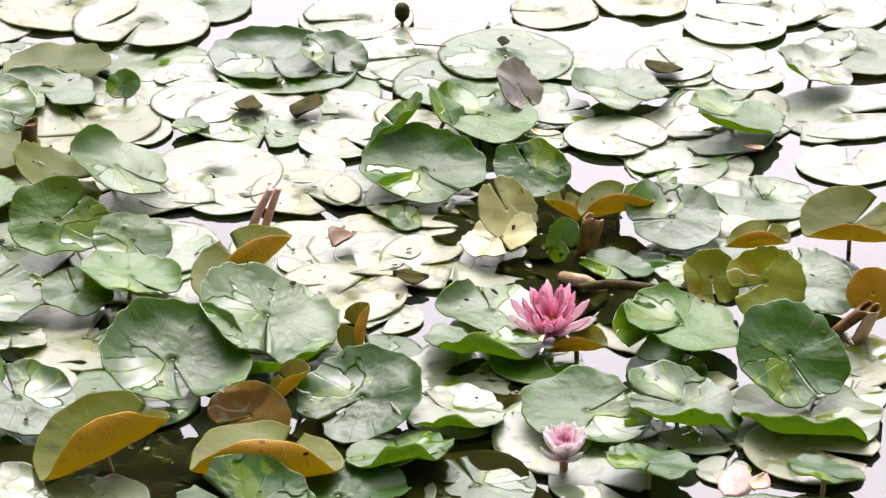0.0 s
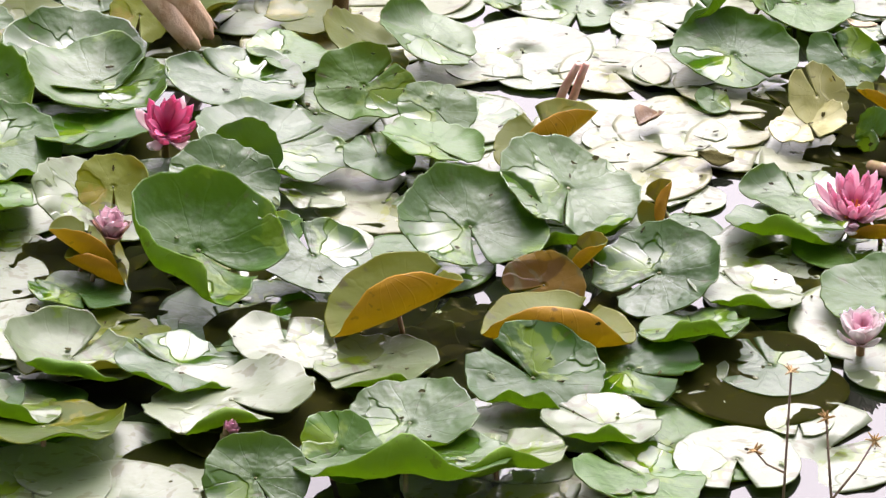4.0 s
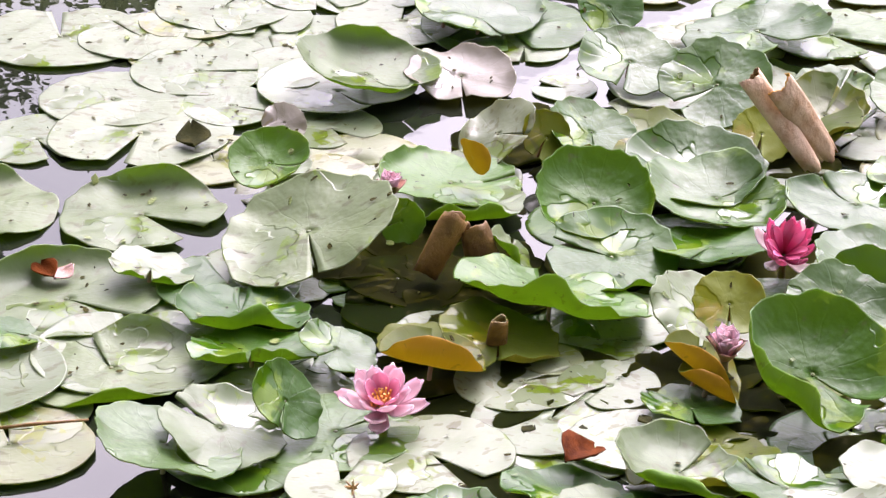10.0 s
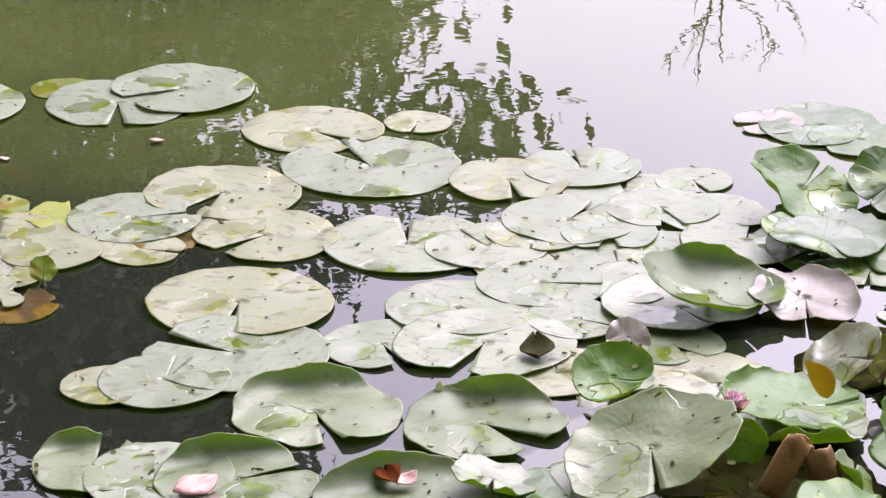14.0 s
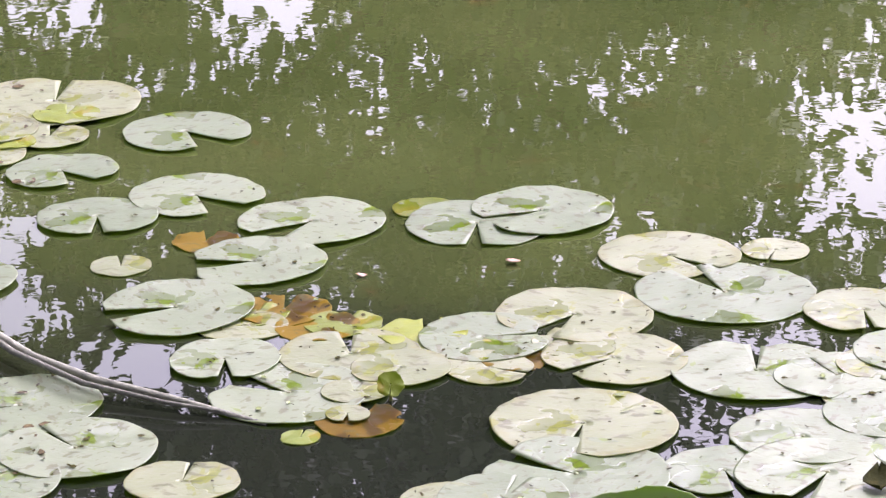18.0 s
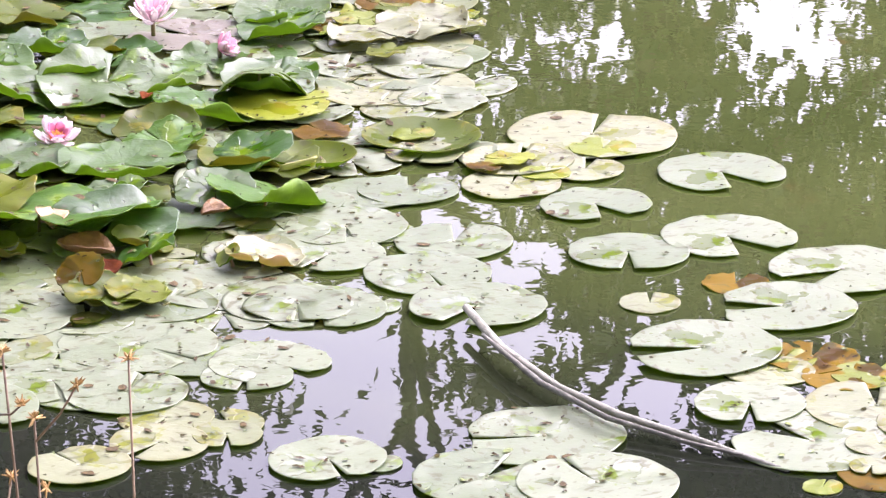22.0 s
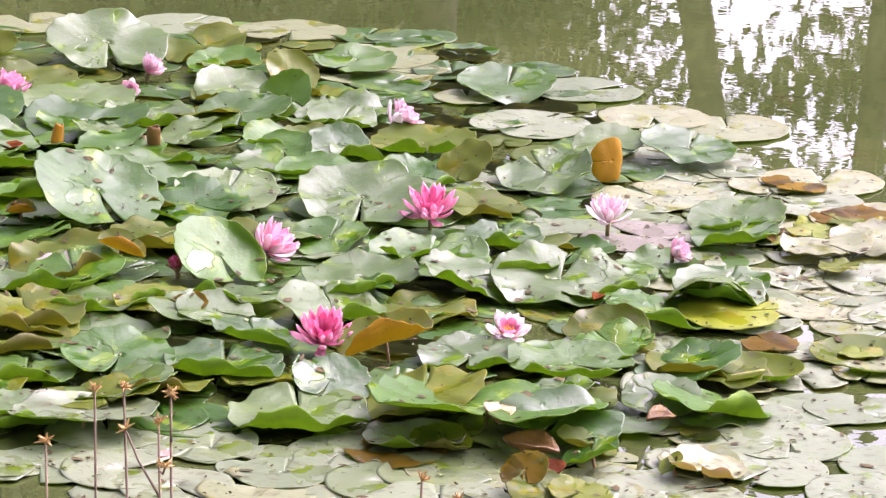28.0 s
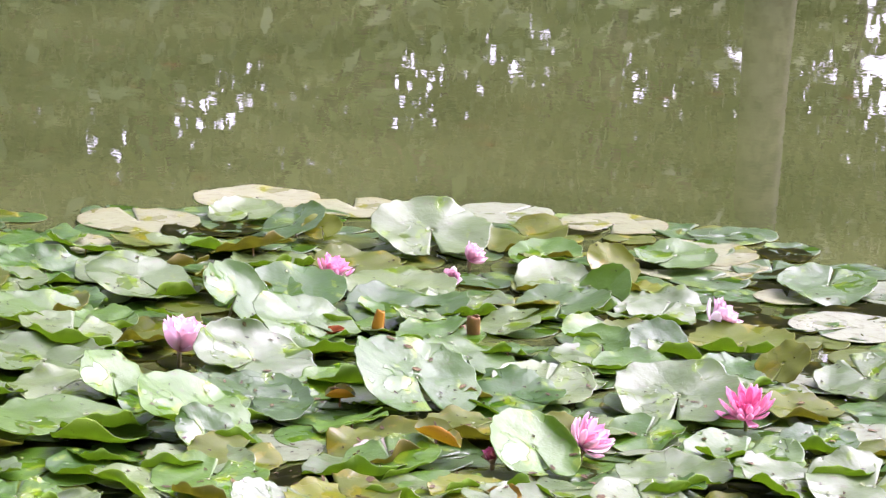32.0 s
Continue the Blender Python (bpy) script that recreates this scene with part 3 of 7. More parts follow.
def flower(x, y, z, r, tones, form="open", lean=0, to=0, heart=True, spin=0, words=""):
    """A water lily: rings of single petals round orange stamens, on a stalk. tones: outermost to innermost."""
    root = new("water_lily")
    BLOOMS.append((x, y))
    turn = Matrix.Rotation(radians(lean), 4, Vector((-math.sin(radians(to)), math.cos(radians(to)), 0)))
    root.matrix_basis = Matrix.Translation((x, y, z)) @ turn @ pose(0, 0, 0, 0, 0, spin)
    state = {"open": "fully open water lily", "star": "star-shaped open water lily", "crown": "half-open water lily", "half": "half-open water lily", "bud": "closing water lily bud"}[form]
    tagged(root, words or FLOWER_WORDS[tones[-1]] + " " + state + " above the pads", "flower", "water lilies on the pond")
    rnd = random.Random(int(abs(x * 977 + y * 331)))
    for i, (n, up, ln, wd) in enumerate(RINGS[form]):
        mat = PETAL[tones[min(i, len(tones) - 1)]] if i or form != "bud" else SEPAL
        me = petal_mesh(ln * r, wd * r, 0.55 if up < 40 else 0.25 if up < 56 else -0.15, 0.24, mat)
        for k in range(n):
            a = 360 * (k + 0.5 * (i % 2)) / n + rnd.uniform(-7, 7)
            part("sepal" if i == 0 else "petal", me, root, pose(0, 0, 0.002 * i, 0, 0, a) @ pose(0.05 * r, 0, 0, 0, -(up + rnd.uniform(-6, 6)), 0) @ Matrix.Scale(rnd.uniform(0.92, 1.05), 4))
    if heart:
        bm = bmesh.new()
        for k in range(44):
            a, lift = k * 2.4, rnd.uniform(0.30, 0.44) * r * (1.0 - 0.25 * (k / 44) ** 2)
            out = (0.03 + 0.32 * (k / 44) ** 0.6) * r
            m = Matrix.Translation((math.cos(a) * out * 0.7, math.sin(a) * out * 0.7, lift * 0.5 + 0.01 * r)) @ pose(0, 0, 0, 0, 0, math.degrees(a)) @ pose(0, 0, 0, 0, 8 + 34 * k / 44, 0)
            bmesh.ops.create_cone(bm, segments=5, radius1=0.016 * r, radius2=0.028 * r, depth=lift, matrix=m, cap_ends=True)
        me = bpy.data.meshes.new("stamen_ring")
        bm.to_mesh(me)
        bm.free()
        me.materials.append(STAMEN)
        part("stamen_ring", me, root, None, "ring of orange-yellow stamens")
    inv = root.matrix_basis.inverted()
    part("stalk", tube("stalk", [inv @ Vector(p) for p in ((x, y, z + 0.004), (x, y, z * 0.5), (x, y, -0.1))], [0.005, 0.0045, 0.0045], STEM, 7), root)
    return root


# pads
pad(-0.192, 4.085, 0.0105, 0.080, -74, 3, -65, "blue", "green", 0.08, 0.045, fold=(166, 0.55, 45))
pad(-0.110, 4.079, 0.0208, 0.044, -87, 19, -62, "blue", "green", 0.08, 0.045)
pad(-0.470, 4.061, 0.0102, 0.068, -61, 2, -156, "olive", "olive", 0.08, 0.045)
pad(-0.476, 3.970, 0.0116, 0.066, -76, 3, 30, "blue", "green", 0.08, 0.045)
pad(-0.375, 3.973, 0.0217, 0.022, -89, 39, -98, "green", "green", 0.08, 0.045)
pad(-0.357, 3.873, 0.0066, 0.053, -86, 0, 0, "pale", "green", 0.01, 0.012)
pad(-0.430, 3.867, 0.0072, 0.028, -78, 0, 0, "pale", "green", 0.01, 0.012)
pad(-0.282, 3.867, 0.0116, 0.024, -36, 2, -21, "green", "green", 0.08, 0.045)
pad(-0.190, 3.856, 0.0084, 0.049, -89, 0, 0, "blue", "green", 0.01, 0.012)
pad(-0.089, 3.841, 0.0090, 0.060, -52, 0, 0, "pale", "green", 0.01, 0.012)
pad(-0.299, 4.040, 0.0096, 0.044, -135, 0, 0, "pale", "green", 0.01, 0.012)
pad(-0.135, 3.753, 0.0102, 0.048, 88, 0, 0, "pale", "green", 0.01, 0.012)
pad(-0.201, 3.686, 0.0108, 0.051, 89, 0, 0, "pale", "green", 0.01, 0.012)
pad(0.332, 4.081, 0.0114, 0.055, 121, 0, 0, "pale", "green", 0.01, 0.012)
pad(0.428, 4.041, 0.0120, 0.048, 25, 0, 0, "pale", "green", 0.01, 0.012)
pad(0.424, 4.217, 0.0126, 0.072, 148, 0, 0, "pale", "green", 0.01, 0.012)
pad(0.508, 4.009, 0.0294, 0.051, 26, 16, -21, "pale", "green", 0.08, 0.045)
pad(0.247, 3.846, 0.0138, 0.063, -44, 0, 0, "pale", "green", 0.01, 0.012)
pad(0.334, 3.768, 0.0030, 0.076, -140, 0, 0, "pale", "green", 0.01, 0.012)
pad(0.484, 3.896, 0.0036, 0.071, -112, 0, 0, "pale", "green", 0.01, 0.012)
pad(0.527, 3.765, 0.0042, 0.062, 75, 0, 0, "pale", "green", 0.01, 0.012)
pad(0.402, 3.681, 0.0048, 0.047, -63, 0, 0, "pale", "green", 0.01, 0.012)
pad(-0.014, 4.068, 0.0054, 0.066, -136, 0, 0, "pale", "green", 0.01, 0.012)
pad(0.082, 4.184, 0.0060, 0.060, 66, 0, 0, "pale", "green", 0.01, 0.012)
pad(-0.092, 4.244, 0.0066, 0.069, 152, 0, 0, "pale", "green", 0.01, 0.012)
pad(0.199, 4.082, 0.0072, 0.052, 87, 0, 0, "pale", "green", 0.01, 0.012)
pad(-0.025, 3.785, 0.0448, 0.052, 109, 45, -178, "green", "green", 0.08, 0.045, fold=(-181, 0.10, 40))
pad(0.040, 3.836, 0.0415, 0.043, -77, 48, -5, "green", "green", 0.08, 0.045)
pad(0.080, 3.869, 0.0250, 0.072, -160, 11, -21, "green", "green", 0.08, 0.045, fold=(317, 0.50, 40))
pad(0.128, 3.929, 0.0385, 0.037, -39, 49, -33, "pink", "olive", 0.08, 0.045)
pad(0.183, 3.926, 0.0102, 0.043, 12, 0, 0, "pale", "green", 0.01, 0.012)
pad(0.256, 3.961, 0.0202, 0.062, -53, 6, 5, "blue", "green", 0.08, 0.045)
pad(0.395, 3.858, 0.0272, 0.062, -164, 13, -5, "green", "green", 0.08, 0.045, fold=(70, 0.60, 100))
pad(0.009, 3.698, 0.0273, 0.076, -54, 10, -69, "green", "green", 0.08, 0.045, fold=(151, 0.30, 50))
pad(0.138, 3.679, 0.0356, 0.046, 117, 28, -72, "green", "green", 0.08, 0.045)
pad(0.105, 3.543, 0.0471, 0.041, 142, 55, -47, "yellow", "olive", 0.08, 0.050)
pad(0.098, 3.508, 0.0274, 0.043, -75, 15, -148, "yellow", "olive", 0.08, 0.060)
pad(-0.058, 3.686, 0.0030, 0.053, -75, 0, 0, "pale", "green", 0.12, 0.012)
pad(0.020, 3.633, 0.0036, 0.066, 85, 0, 0, "green", "green", 0.01, 0.012)
pad(-0.013, 3.586, 0.0154, 0.021, 93, 25, -52, "green", "green", 0.08, 0.045)
pad(0.004, 3.499, 0.0048, 0.065, 158, 0, 0, "pale", "green", 0.01, 0.012)
pad(0.082, 3.479, 0.0054, 0.052, 94, 0, 0, "pale", "green", 0.01, 0.012)
pad(0.176, 3.592, 0.0225, 0.029, 102, 30, -47, "olive", "ochre", 0.08, 0.020, fold=(-211, 0.00, 130))
pad(0.169, 3.490, 0.0323, 0.027, -69, 64, -150, "green", "green", 0.08, 0.045)
pad(0.235, 3.590, 0.0265, 0.046, 67, 22, -124, "olive", "ochre", 0.08, 0.020, fold=(-155, 0.00, 140))
pad(0.229, 3.454, 0.0162, 0.041, -64, 8, 9, "green", "green", 0.08, 0.045)
pad(0.299, 3.562, 0.0273, 0.061, -157, 16, -65, "blue", "green", 0.08, 0.045, fold=(315, 0.40, 35))
pad(0.394, 3.497, 0.0255, 0.036, 55, 22, -119, "olive", "ochre", 0.08, 0.020, fold=(-151, 0.00, 160))
pad(0.332, 3.389, 0.0330, 0.034, -74, 46, -70, "lime", "olive", 0.08, 0.045)
pad(0.391, 3.371, 0.0360, 0.044, -163, 42, -95, "lime", "olive", 0.08, 0.045)
pad(0.430, 3.395, 0.0249, 0.063, -147, 10, -73, "blue", "green", 0.08, 0.045)
pad(0.502, 3.522, 0.0348, 0.060, 46, 21, -94, "olive", "ochre", 0.08, 0.020, fold=(-141, 0.25, 130))
pad(0.506, 3.335, 0.0405, 0.030, 131, 116, 82, "olive", "ochre", 0.08, 0.020, fold=((-143, 0.10, 70), (37, 0.30, 35)), flipped=True)
pad(0.291, 3.278, 0.0314, 0.066, -134, 14, -16, "green", "green", 0.08, 0.045)
pad(0.398, 3.165, 0.0510, 0.063, -58, 36, -64, "green", "green", 0.12, 0.045)
pad(0.413, 3.107, 0.0131, 0.080, 68, 5, 32, "silver", "green", 0.05, 0.045, fold=(-167, 0.50, 118))
pad(0.257, 3.268, 0.0260, 0.043, -122, 29, -51, "green", "green", 0.08, 0.045)
pad(0.086, 3.356, 0.0112, 0.060, 104, 4, 4, "blue", "green", 0.08, 0.045, fold=(42, 0.50, 50))
pad(0.076, 3.257, 0.0190, 0.064, 106, 11, 64, "blue", "green", 0.05, 0.045, fold=(-199, 0.50, 118))
pad(0.183, 3.104, 0.0190, 0.068, 34, 10, -69, "green", "green", 0.08, 0.045)
pad(0.176, 3.242, 0.0224, 0.034, 118, 25, -102, "olive", "ochre", 0.08, 0.020, fold=(-210, -0.10, 140))
pad(0.280, 3.107, 0.0259, 0.064, -176, 16, -24, "blue", "green", 0.08, 0.045, fold=(89, 0.45, 100))
pad(0.273, 3.225, 0.0072, 0.043, 93, 0, 0, "green", "green", 0.01, 0.012)
pad(0.048, 3.218, 0.0078, 0.061, -28, 0, 0, "pale", "green", 0.01, 0.012)
pad(0.106, 3.210, 0.0084, 0.042, -152, 0, 0, "pale", "green", 0.01, 0.012)
pad(0.039, 3.106, 0.0183, 0.059, 128, 7, 46, "pale", "green", 0.08, 0.045, fold=(-219, 0.70, 100))
pad(-0.013, 3.009, 0.0232, 0.055, 100, 12, 127, "blue", "green", 0.05, 0.045, fold=(-186, 0.50, 118))
pad(0.135, 3.069, 0.0102, 0.053, 81, 0, 0, "pale", "green", 0.01, 0.012)
pad(0.190, 2.978, 0.0114, 0.051, -39, 0, 0, "pale", "green", 0.01, 0.012)
pad(-0.038, 2.958, 0.0120, 0.062, -100, 0, 0, "pale", "green", 0.01, 0.012)
pad(0.413, 3.046, 0.0126, 0.073, -25, 0, 0, "bleached", "olive", 0.01, 0.012)
pad(0.416, 2.965, 0.0251, 0.040, -57, 14, 56, "green", "green", 0.08, 0.045)
pad(0.241, 2.978, 0.0277, 0.048, -104, 14, 61, "green", "green", 0.08, 0.045)
pad(0.495, 3.246, 0.0030, 0.037, 106, 0, 0, "pale", "green", 0.01, 0.012)
pad(0.462, 3.167, 0.0036, 0.042, 69, 0, 0, "pale", "green", 0.01, 0.012)
pad(0.318, 3.008, 0.0042, 0.029, 66, 0, 0, "pale", "green", 0.01, 0.012)
pad(-0.102, 3.556, 0.0048, 0.049, 46, 0, 0, "pale", "green", 0.01, 0.012)
pad(-0.085, 3.436, 0.0054, 0.051, 100, 0, 0, "pale", "green", 0.01, 0.012)
pad(-0.027, 3.349, 0.0060, 0.038, -120, 0, 0, "pale", "green", 0.01, 0.012)
# pads
pad(-0.255, 3.190, 0.0348, 0.079, -71, 20, -60, "blue", "green", 0.22, 0.045)
pad(-0.158, 3.279, 0.0416, 0.082, -89, 24, -20, "blue", "green", 0.08, 0.045)
pad(-0.052, 3.113, 0.0304, 0.069, -141, 18, -114, "blue", "green", 0.10, 0.045)
pad(-0.308, 2.985, 0.0401, 0.074, 45, 25, -122, "olive", "ochre", 0.08, 0.020, fold=(-113, -0.05, 150))
pad(-0.169, 3.088, 0.0221, 0.043, -150, 26, -86, "rust", "ochre", 0.08, 0.020)
pad(-0.147, 2.984, 0.0194, 0.079, 63, 5, -64, "olive", "ochre", 0.08, 0.020, fold=(-150, 0.10, 150))
pad(-0.126, 3.137, 0.0330, 0.027, 126, 52, -131, "olive", "ochre", 0.08, 0.020, fold=(-195, -0.10, 150))
pad(-0.189, 3.410, 0.0366, 0.064, 115, 22, -127, "olive", "ochre", 0.08, 0.020, fold=(-168, 0.00, 140))
pad(-0.056, 3.256, 0.0369, 0.030, 138, 54, -125, "olive", "ochre", 0.08, 0.020, fold=(-164, -0.10, 140))
pad(-0.515, 3.321, 0.0474, 0.038, -61, 65, -80, "blue", "green", 0.08, 0.045)
pad(-0.524, 3.242, 0.0465, 0.061, -47, 33, -40, "blue", "green", 0.08, 0.045)
pad(-0.494, 3.362, 0.0367, 0.088, 47, 15, -7, "blue", "green", 0.08, 0.045)
pad(-0.642, 3.215, 0.0487, 0.041, -78, 34, -78, "lime", "ochre", 0.08, 0.045)
pad(-0.664, 3.203, 0.0360, 0.067, -69, 29, -10, "silver", "green", 0.08, 0.045)
pad(-0.646, 3.090, 0.0323, 0.047, 108, 36, -17, "olive", "ochre", 0.08, 0.020, fold=(-203, 0.00, 140))
pad(-0.633, 3.063, 0.0245, 0.035, 83, 32, -44, "olive", "ochre", 0.08, 0.020, fold=(-178, -0.15, 155))
pad(-0.524, 3.069, 0.0520, 0.088, -26, 26, -62, "green", "green", 0.3, 0.045, fold=(-105, 0.35, 85))
pad(-0.529, 3.129, 0.0272, 0.041, -96, 29, -23, "olive", "ochre", 0.08, 0.045)
pad(-0.462, 3.181, 0.0195, 0.033, 169, 20, -129, "green", "green", 0.08, 0.045)
pad(-0.413, 3.118, 0.0273, 0.062, 122, 18, -39, "blue", "green", 0.08, 0.045, fold=(50, 0.50, 55))
pad(-0.394, 3.194, 0.0172, 0.036, 172, 0, 0, "pale", "green", 0.01, 0.012)
pad(-0.567, 3.567, 0.0218, 0.082, 142, 8, 0, "blue", "green", 0.08, 0.045, fold=(0, 0.60, 40))
pad(-0.534, 3.510, 0.0125, 0.046, 108, 1, 64, "blue", "green", 0.05, 0.045, fold=(-188, 0.50, 118))
pad(-0.521, 3.660, 0.0210, 0.050, -126, 11, -23, "green", "green", 0.08, 0.045)
pad(-0.425, 3.649, 0.0416, 0.059, 36, 32, -1, "olive", "ochre", 0.08, 0.045)
pad(-0.511, 3.773, 0.0181, 0.055, -129, 6, 30, "olive", "ochre", 0.08, 0.045)
pad(-0.411, 3.523, 0.0420, 0.058, 48, 32, -85, "green", "olive", 0.08, 0.045)
pad(-0.323, 3.495, 0.0288, 0.046, -55, 24, -60, "green", "olive", 0.08, 0.045)
pad(-0.355, 3.682, 0.0389, 0.067, -15, 23, -3, "blue", "green", 0.08, 0.045, fold=(159, 0.40, 50))
pad(-0.290, 3.675, 0.0126, 0.044, 131, 0, 0, "pale", "green", 0.01, 0.012)
pad(-0.375, 3.372, 0.0258, 0.041, 119, 15, -57, "green", "green", 0.08, 0.045)
pad(-0.316, 3.400, 0.0302, 0.060, -45, 14, 19, "green", "green", 0.08, 0.045)
pad(-0.375, 3.325, 0.0030, 0.031, 22, 0, 0, "pale", "green", 0.01, 0.012)
pad(-0.378, 3.252, 0.0036, 0.037, -76, 0, 0, "pale", "green", 0.01, 0.012)
pad(-0.438, 3.286, 0.0141, 0.037, -89, 12, 39, "pale", "green", 0.08, 0.045)
pad(-0.740, 3.074, 0.0148, 0.056, -119, 0, 0, "pale", "green", 0.01, 0.012)
pad(-0.684, 2.961, 0.0174, 0.068, -29, 0, 0, "pale", "green", 0.01, 0.012)
pad(-0.778, 3.181, 0.0060, 0.055, 15, 0, 0, "pale", "green", 0.01, 0.012)
pad(-0.620, 2.879, 0.0237, 0.067, 67, 13, 2, "silver", "green", 0.24, 0.045, fold=(-150, 0.60, 100))
pad(-0.666, 2.782, 0.0222, 0.057, 80, 13, 49, "silver", "green", 0.05, 0.045, fold=(-160, 0.50, 118))
pad(-0.512, 2.878, 0.0220, 0.064, 164, 11, 23, "blue", "green", 0.08, 0.045, fold=(-248, 0.75, 100))
pad(-0.448, 2.813, 0.0213, 0.082, -39, 7, 153, "pale", "green", 0.10, 0.045, fold=(-41, 0.70, 100))
pad(-0.416, 2.941, 0.0204, 0.053, 99, 10, -7, "pale", "green", 0.08, 0.045)
pad(-0.320, 2.901, 0.0200, 0.062, -143, 7, 173, "silver", "green", 0.08, 0.045, fold=(61, 0.75, 100))
pad(-0.163, 2.887, 0.0260, 0.070, 146, 20, -70, "green", "green", 0.08, 0.045, fold=(-240, 0.50, 100))
pad(-0.091, 2.811, 0.0203, 0.059, 149, 7, 62, "pale", "green", 0.08, 0.045, fold=(-236, 0.70, 100))
pad(-0.272, 2.784, 0.0256, 0.067, -96, 10, -137, "blue", "green", 0.08, 0.045, fold=(13, 0.55, 100))
pad(-0.326, 2.707, 0.0379, 0.042, -117, 36, -35, "green", "green", 0.08, 0.045)
pad(-0.266, 2.697, 0.0358, 0.099, 114, 13, 98, "blue", "green", 0.05, 0.045, fold=(-197, 0.50, 118))
pad(-0.185, 2.725, 0.0278, 0.068, 86, 11, 128, "silver", "green", 0.05, 0.045, fold=(-168, 0.50, 118))
pad(-0.398, 2.645, 0.0383, 0.049, -53, 28, -67, "blue", "green", 0.08, 0.045)
pad(-0.616, 2.736, 0.0272, 0.080, 105, 17, 93, "olive", "green", 0.08, 0.045)
pad(-0.612, 2.666, 0.0156, 0.074, -76, 0, 0, "pale", "green", 0.01, 0.012)
pad(-0.516, 2.667, 0.0042, 0.042, -34, 0, 0, "pale", "green", 0.01, 0.012)
pad(-0.043, 2.924, 0.0048, 0.044, -32, 0, 0, "pale", "green", 0.01, 0.012)
pad(0.007, 2.918, 0.0054, 0.041, 111, 0, 0, "pale", "green", 0.01, 0.012)
pad(0.066, 2.974, 0.0110, 0.062, 112, 0, 0, "blue", "green", 0.01, 0.012)
pad(0.084, 3.171, 0.0066, 0.050, -154, 0, 0, "pale", "green", 0.01, 0.012)
pad(0.039, 2.780, 0.0172, 0.061, -83, 0, 0, "pale", "green", 0.01, 0.012)
pad(0.044, 3.125, 0.0078, 0.052, 147, 0, 0, "pale", "green", 0.01, 0.012)
pad(-0.015, 3.018, 0.0202, 0.048, -120, 11, 121, "green", "green", 0.08, 0.045)
pad(0.096, 2.867, 0.0090, 0.033, -89, 0, 0, "pale", "green", 0.01, 0.012)
pad(-0.068, 2.710, 0.0191, 0.037, -60, 11, 52, "pale", "green", 0.08, 0.045)
pad(-0.120, 3.492, 0.0102, 0.038, -67, 0, 0, "pale", "green", 0.01, 0.012)
pad(-0.225, 3.671, 0.0108, 0.053, 37, 0, 0, "pale", "green", 0.01, 0.012)
pad(-0.044, 3.515, 0.0114, 0.051, -35, 0, 0, "pale", "green", 0.01, 0.012)
pad(-0.672, 3.036, 0.0120, 0.035, 65, 0, 0, "shade_rotten", "green", 0.01, 0.012)
pad(-0.488, 2.996, 0.0126, 0.046, 116, 0, 0, "green", "green", 0.01, 0.012)
pad(-0.585, 2.957, 0.0132, 0.051, -109, 0, 0, "pale", "green", 0.01, 0.012)
# pads
pad(-1.134, 3.262, 0.0510, 0.102, -68, 21, -131, "silver", "green", 0.06, 0.045)
pad(-1.236, 3.795, 0.0245, 0.093, -26, 12, 7, "silver", "green", 0.26, 0.045, fold=(134, 0.60, 40))
pad(-1.124, 3.844, 0.0154, 0.072, -71, 8, -49, "pink", "olive", 0.08, 0.045)
pad(-1.269, 3.779, 0.0042, 0.101, -39, 0, 0, "pale", "green", 0.12, 0.012)
pad(-1.276, 3.590, 0.0350, 0.028, -89, 42, -46, "pink", "olive", 0.08, 0.045)
pad(-1.238, 3.660, 0.0054, 0.063, -36, 0, 0, "pale", "green", 0.01, 0.012)
pad(-0.920, 3.911, 0.0311, 0.069, -87, 20, -42, "blue", "green", 0.08, 0.045)
pad(-0.791, 3.842, 0.0403, 0.074, -133, 26, -88, "blue", "green", 0.08, 0.045)
pad(-0.788, 4.079, 0.0239, 0.097, -51, 9, -170, "blue", "green", 0.08, 0.045)
pad(-0.910, 3.675, 0.0307, 0.058, -69, 22, -28, "green", "green", 0.08, 0.045)
pad(-0.954, 3.626, 0.0384, 0.035, -92, 55, -41, "olive", "olive", 0.08, 0.045)
pad(-1.012, 3.618, 0.0393, 0.055, -16, 32, -135, "pale", "ochre", 0.08, 0.045, fold=(-156, 0.40, 80))
pad(-1.007, 3.488, 0.0640, 0.024, 160, 75, 58, "olive", "ochre", 0.08, 0.020, fold=((-211, 0.10, 70), (-31, 0.30, 35)), flipped=True)
pad(-0.850, 3.447, 0.0417, 0.073, -50, 25, -57, "green", "green", 0.3, 0.045)
pad(-0.724, 3.530, 0.0275, 0.084, 53, 10, -44, "blue", "green", 0.22, 0.045)
pad(-0.763, 3.582, 0.0336, 0.083, -129, 14, -65, "blue", "green", 0.20, 0.045)
pad(-0.704, 3.407, 0.0227, 0.064, -102, 7, 111, "green", "green", 0.08, 0.045)
pad(-1.035, 3.491, 0.0272, 0.087, 34, 8, 29, "green", "green", 0.08, 0.045, fold=(129, 0.60, 45))
pad(-1.002, 3.446, 0.0200, 0.069, 115, 3, 176, "silver", "green", 0.05, 0.045, fold=(-188, 0.50, 118))
pad(-1.253, 3.470, 0.0340, 0.050, -4, 22, -86, "green", "green", 0.25, 0.045)
pad(-1.263, 3.519, 0.0084, 0.044, -101, 3, 168, "pale", "green", 0.08, 0.045)
pad(-1.056, 3.363, 0.0296, 0.027, -146, 66, -73, "green", "green", 0.08, 0.045)
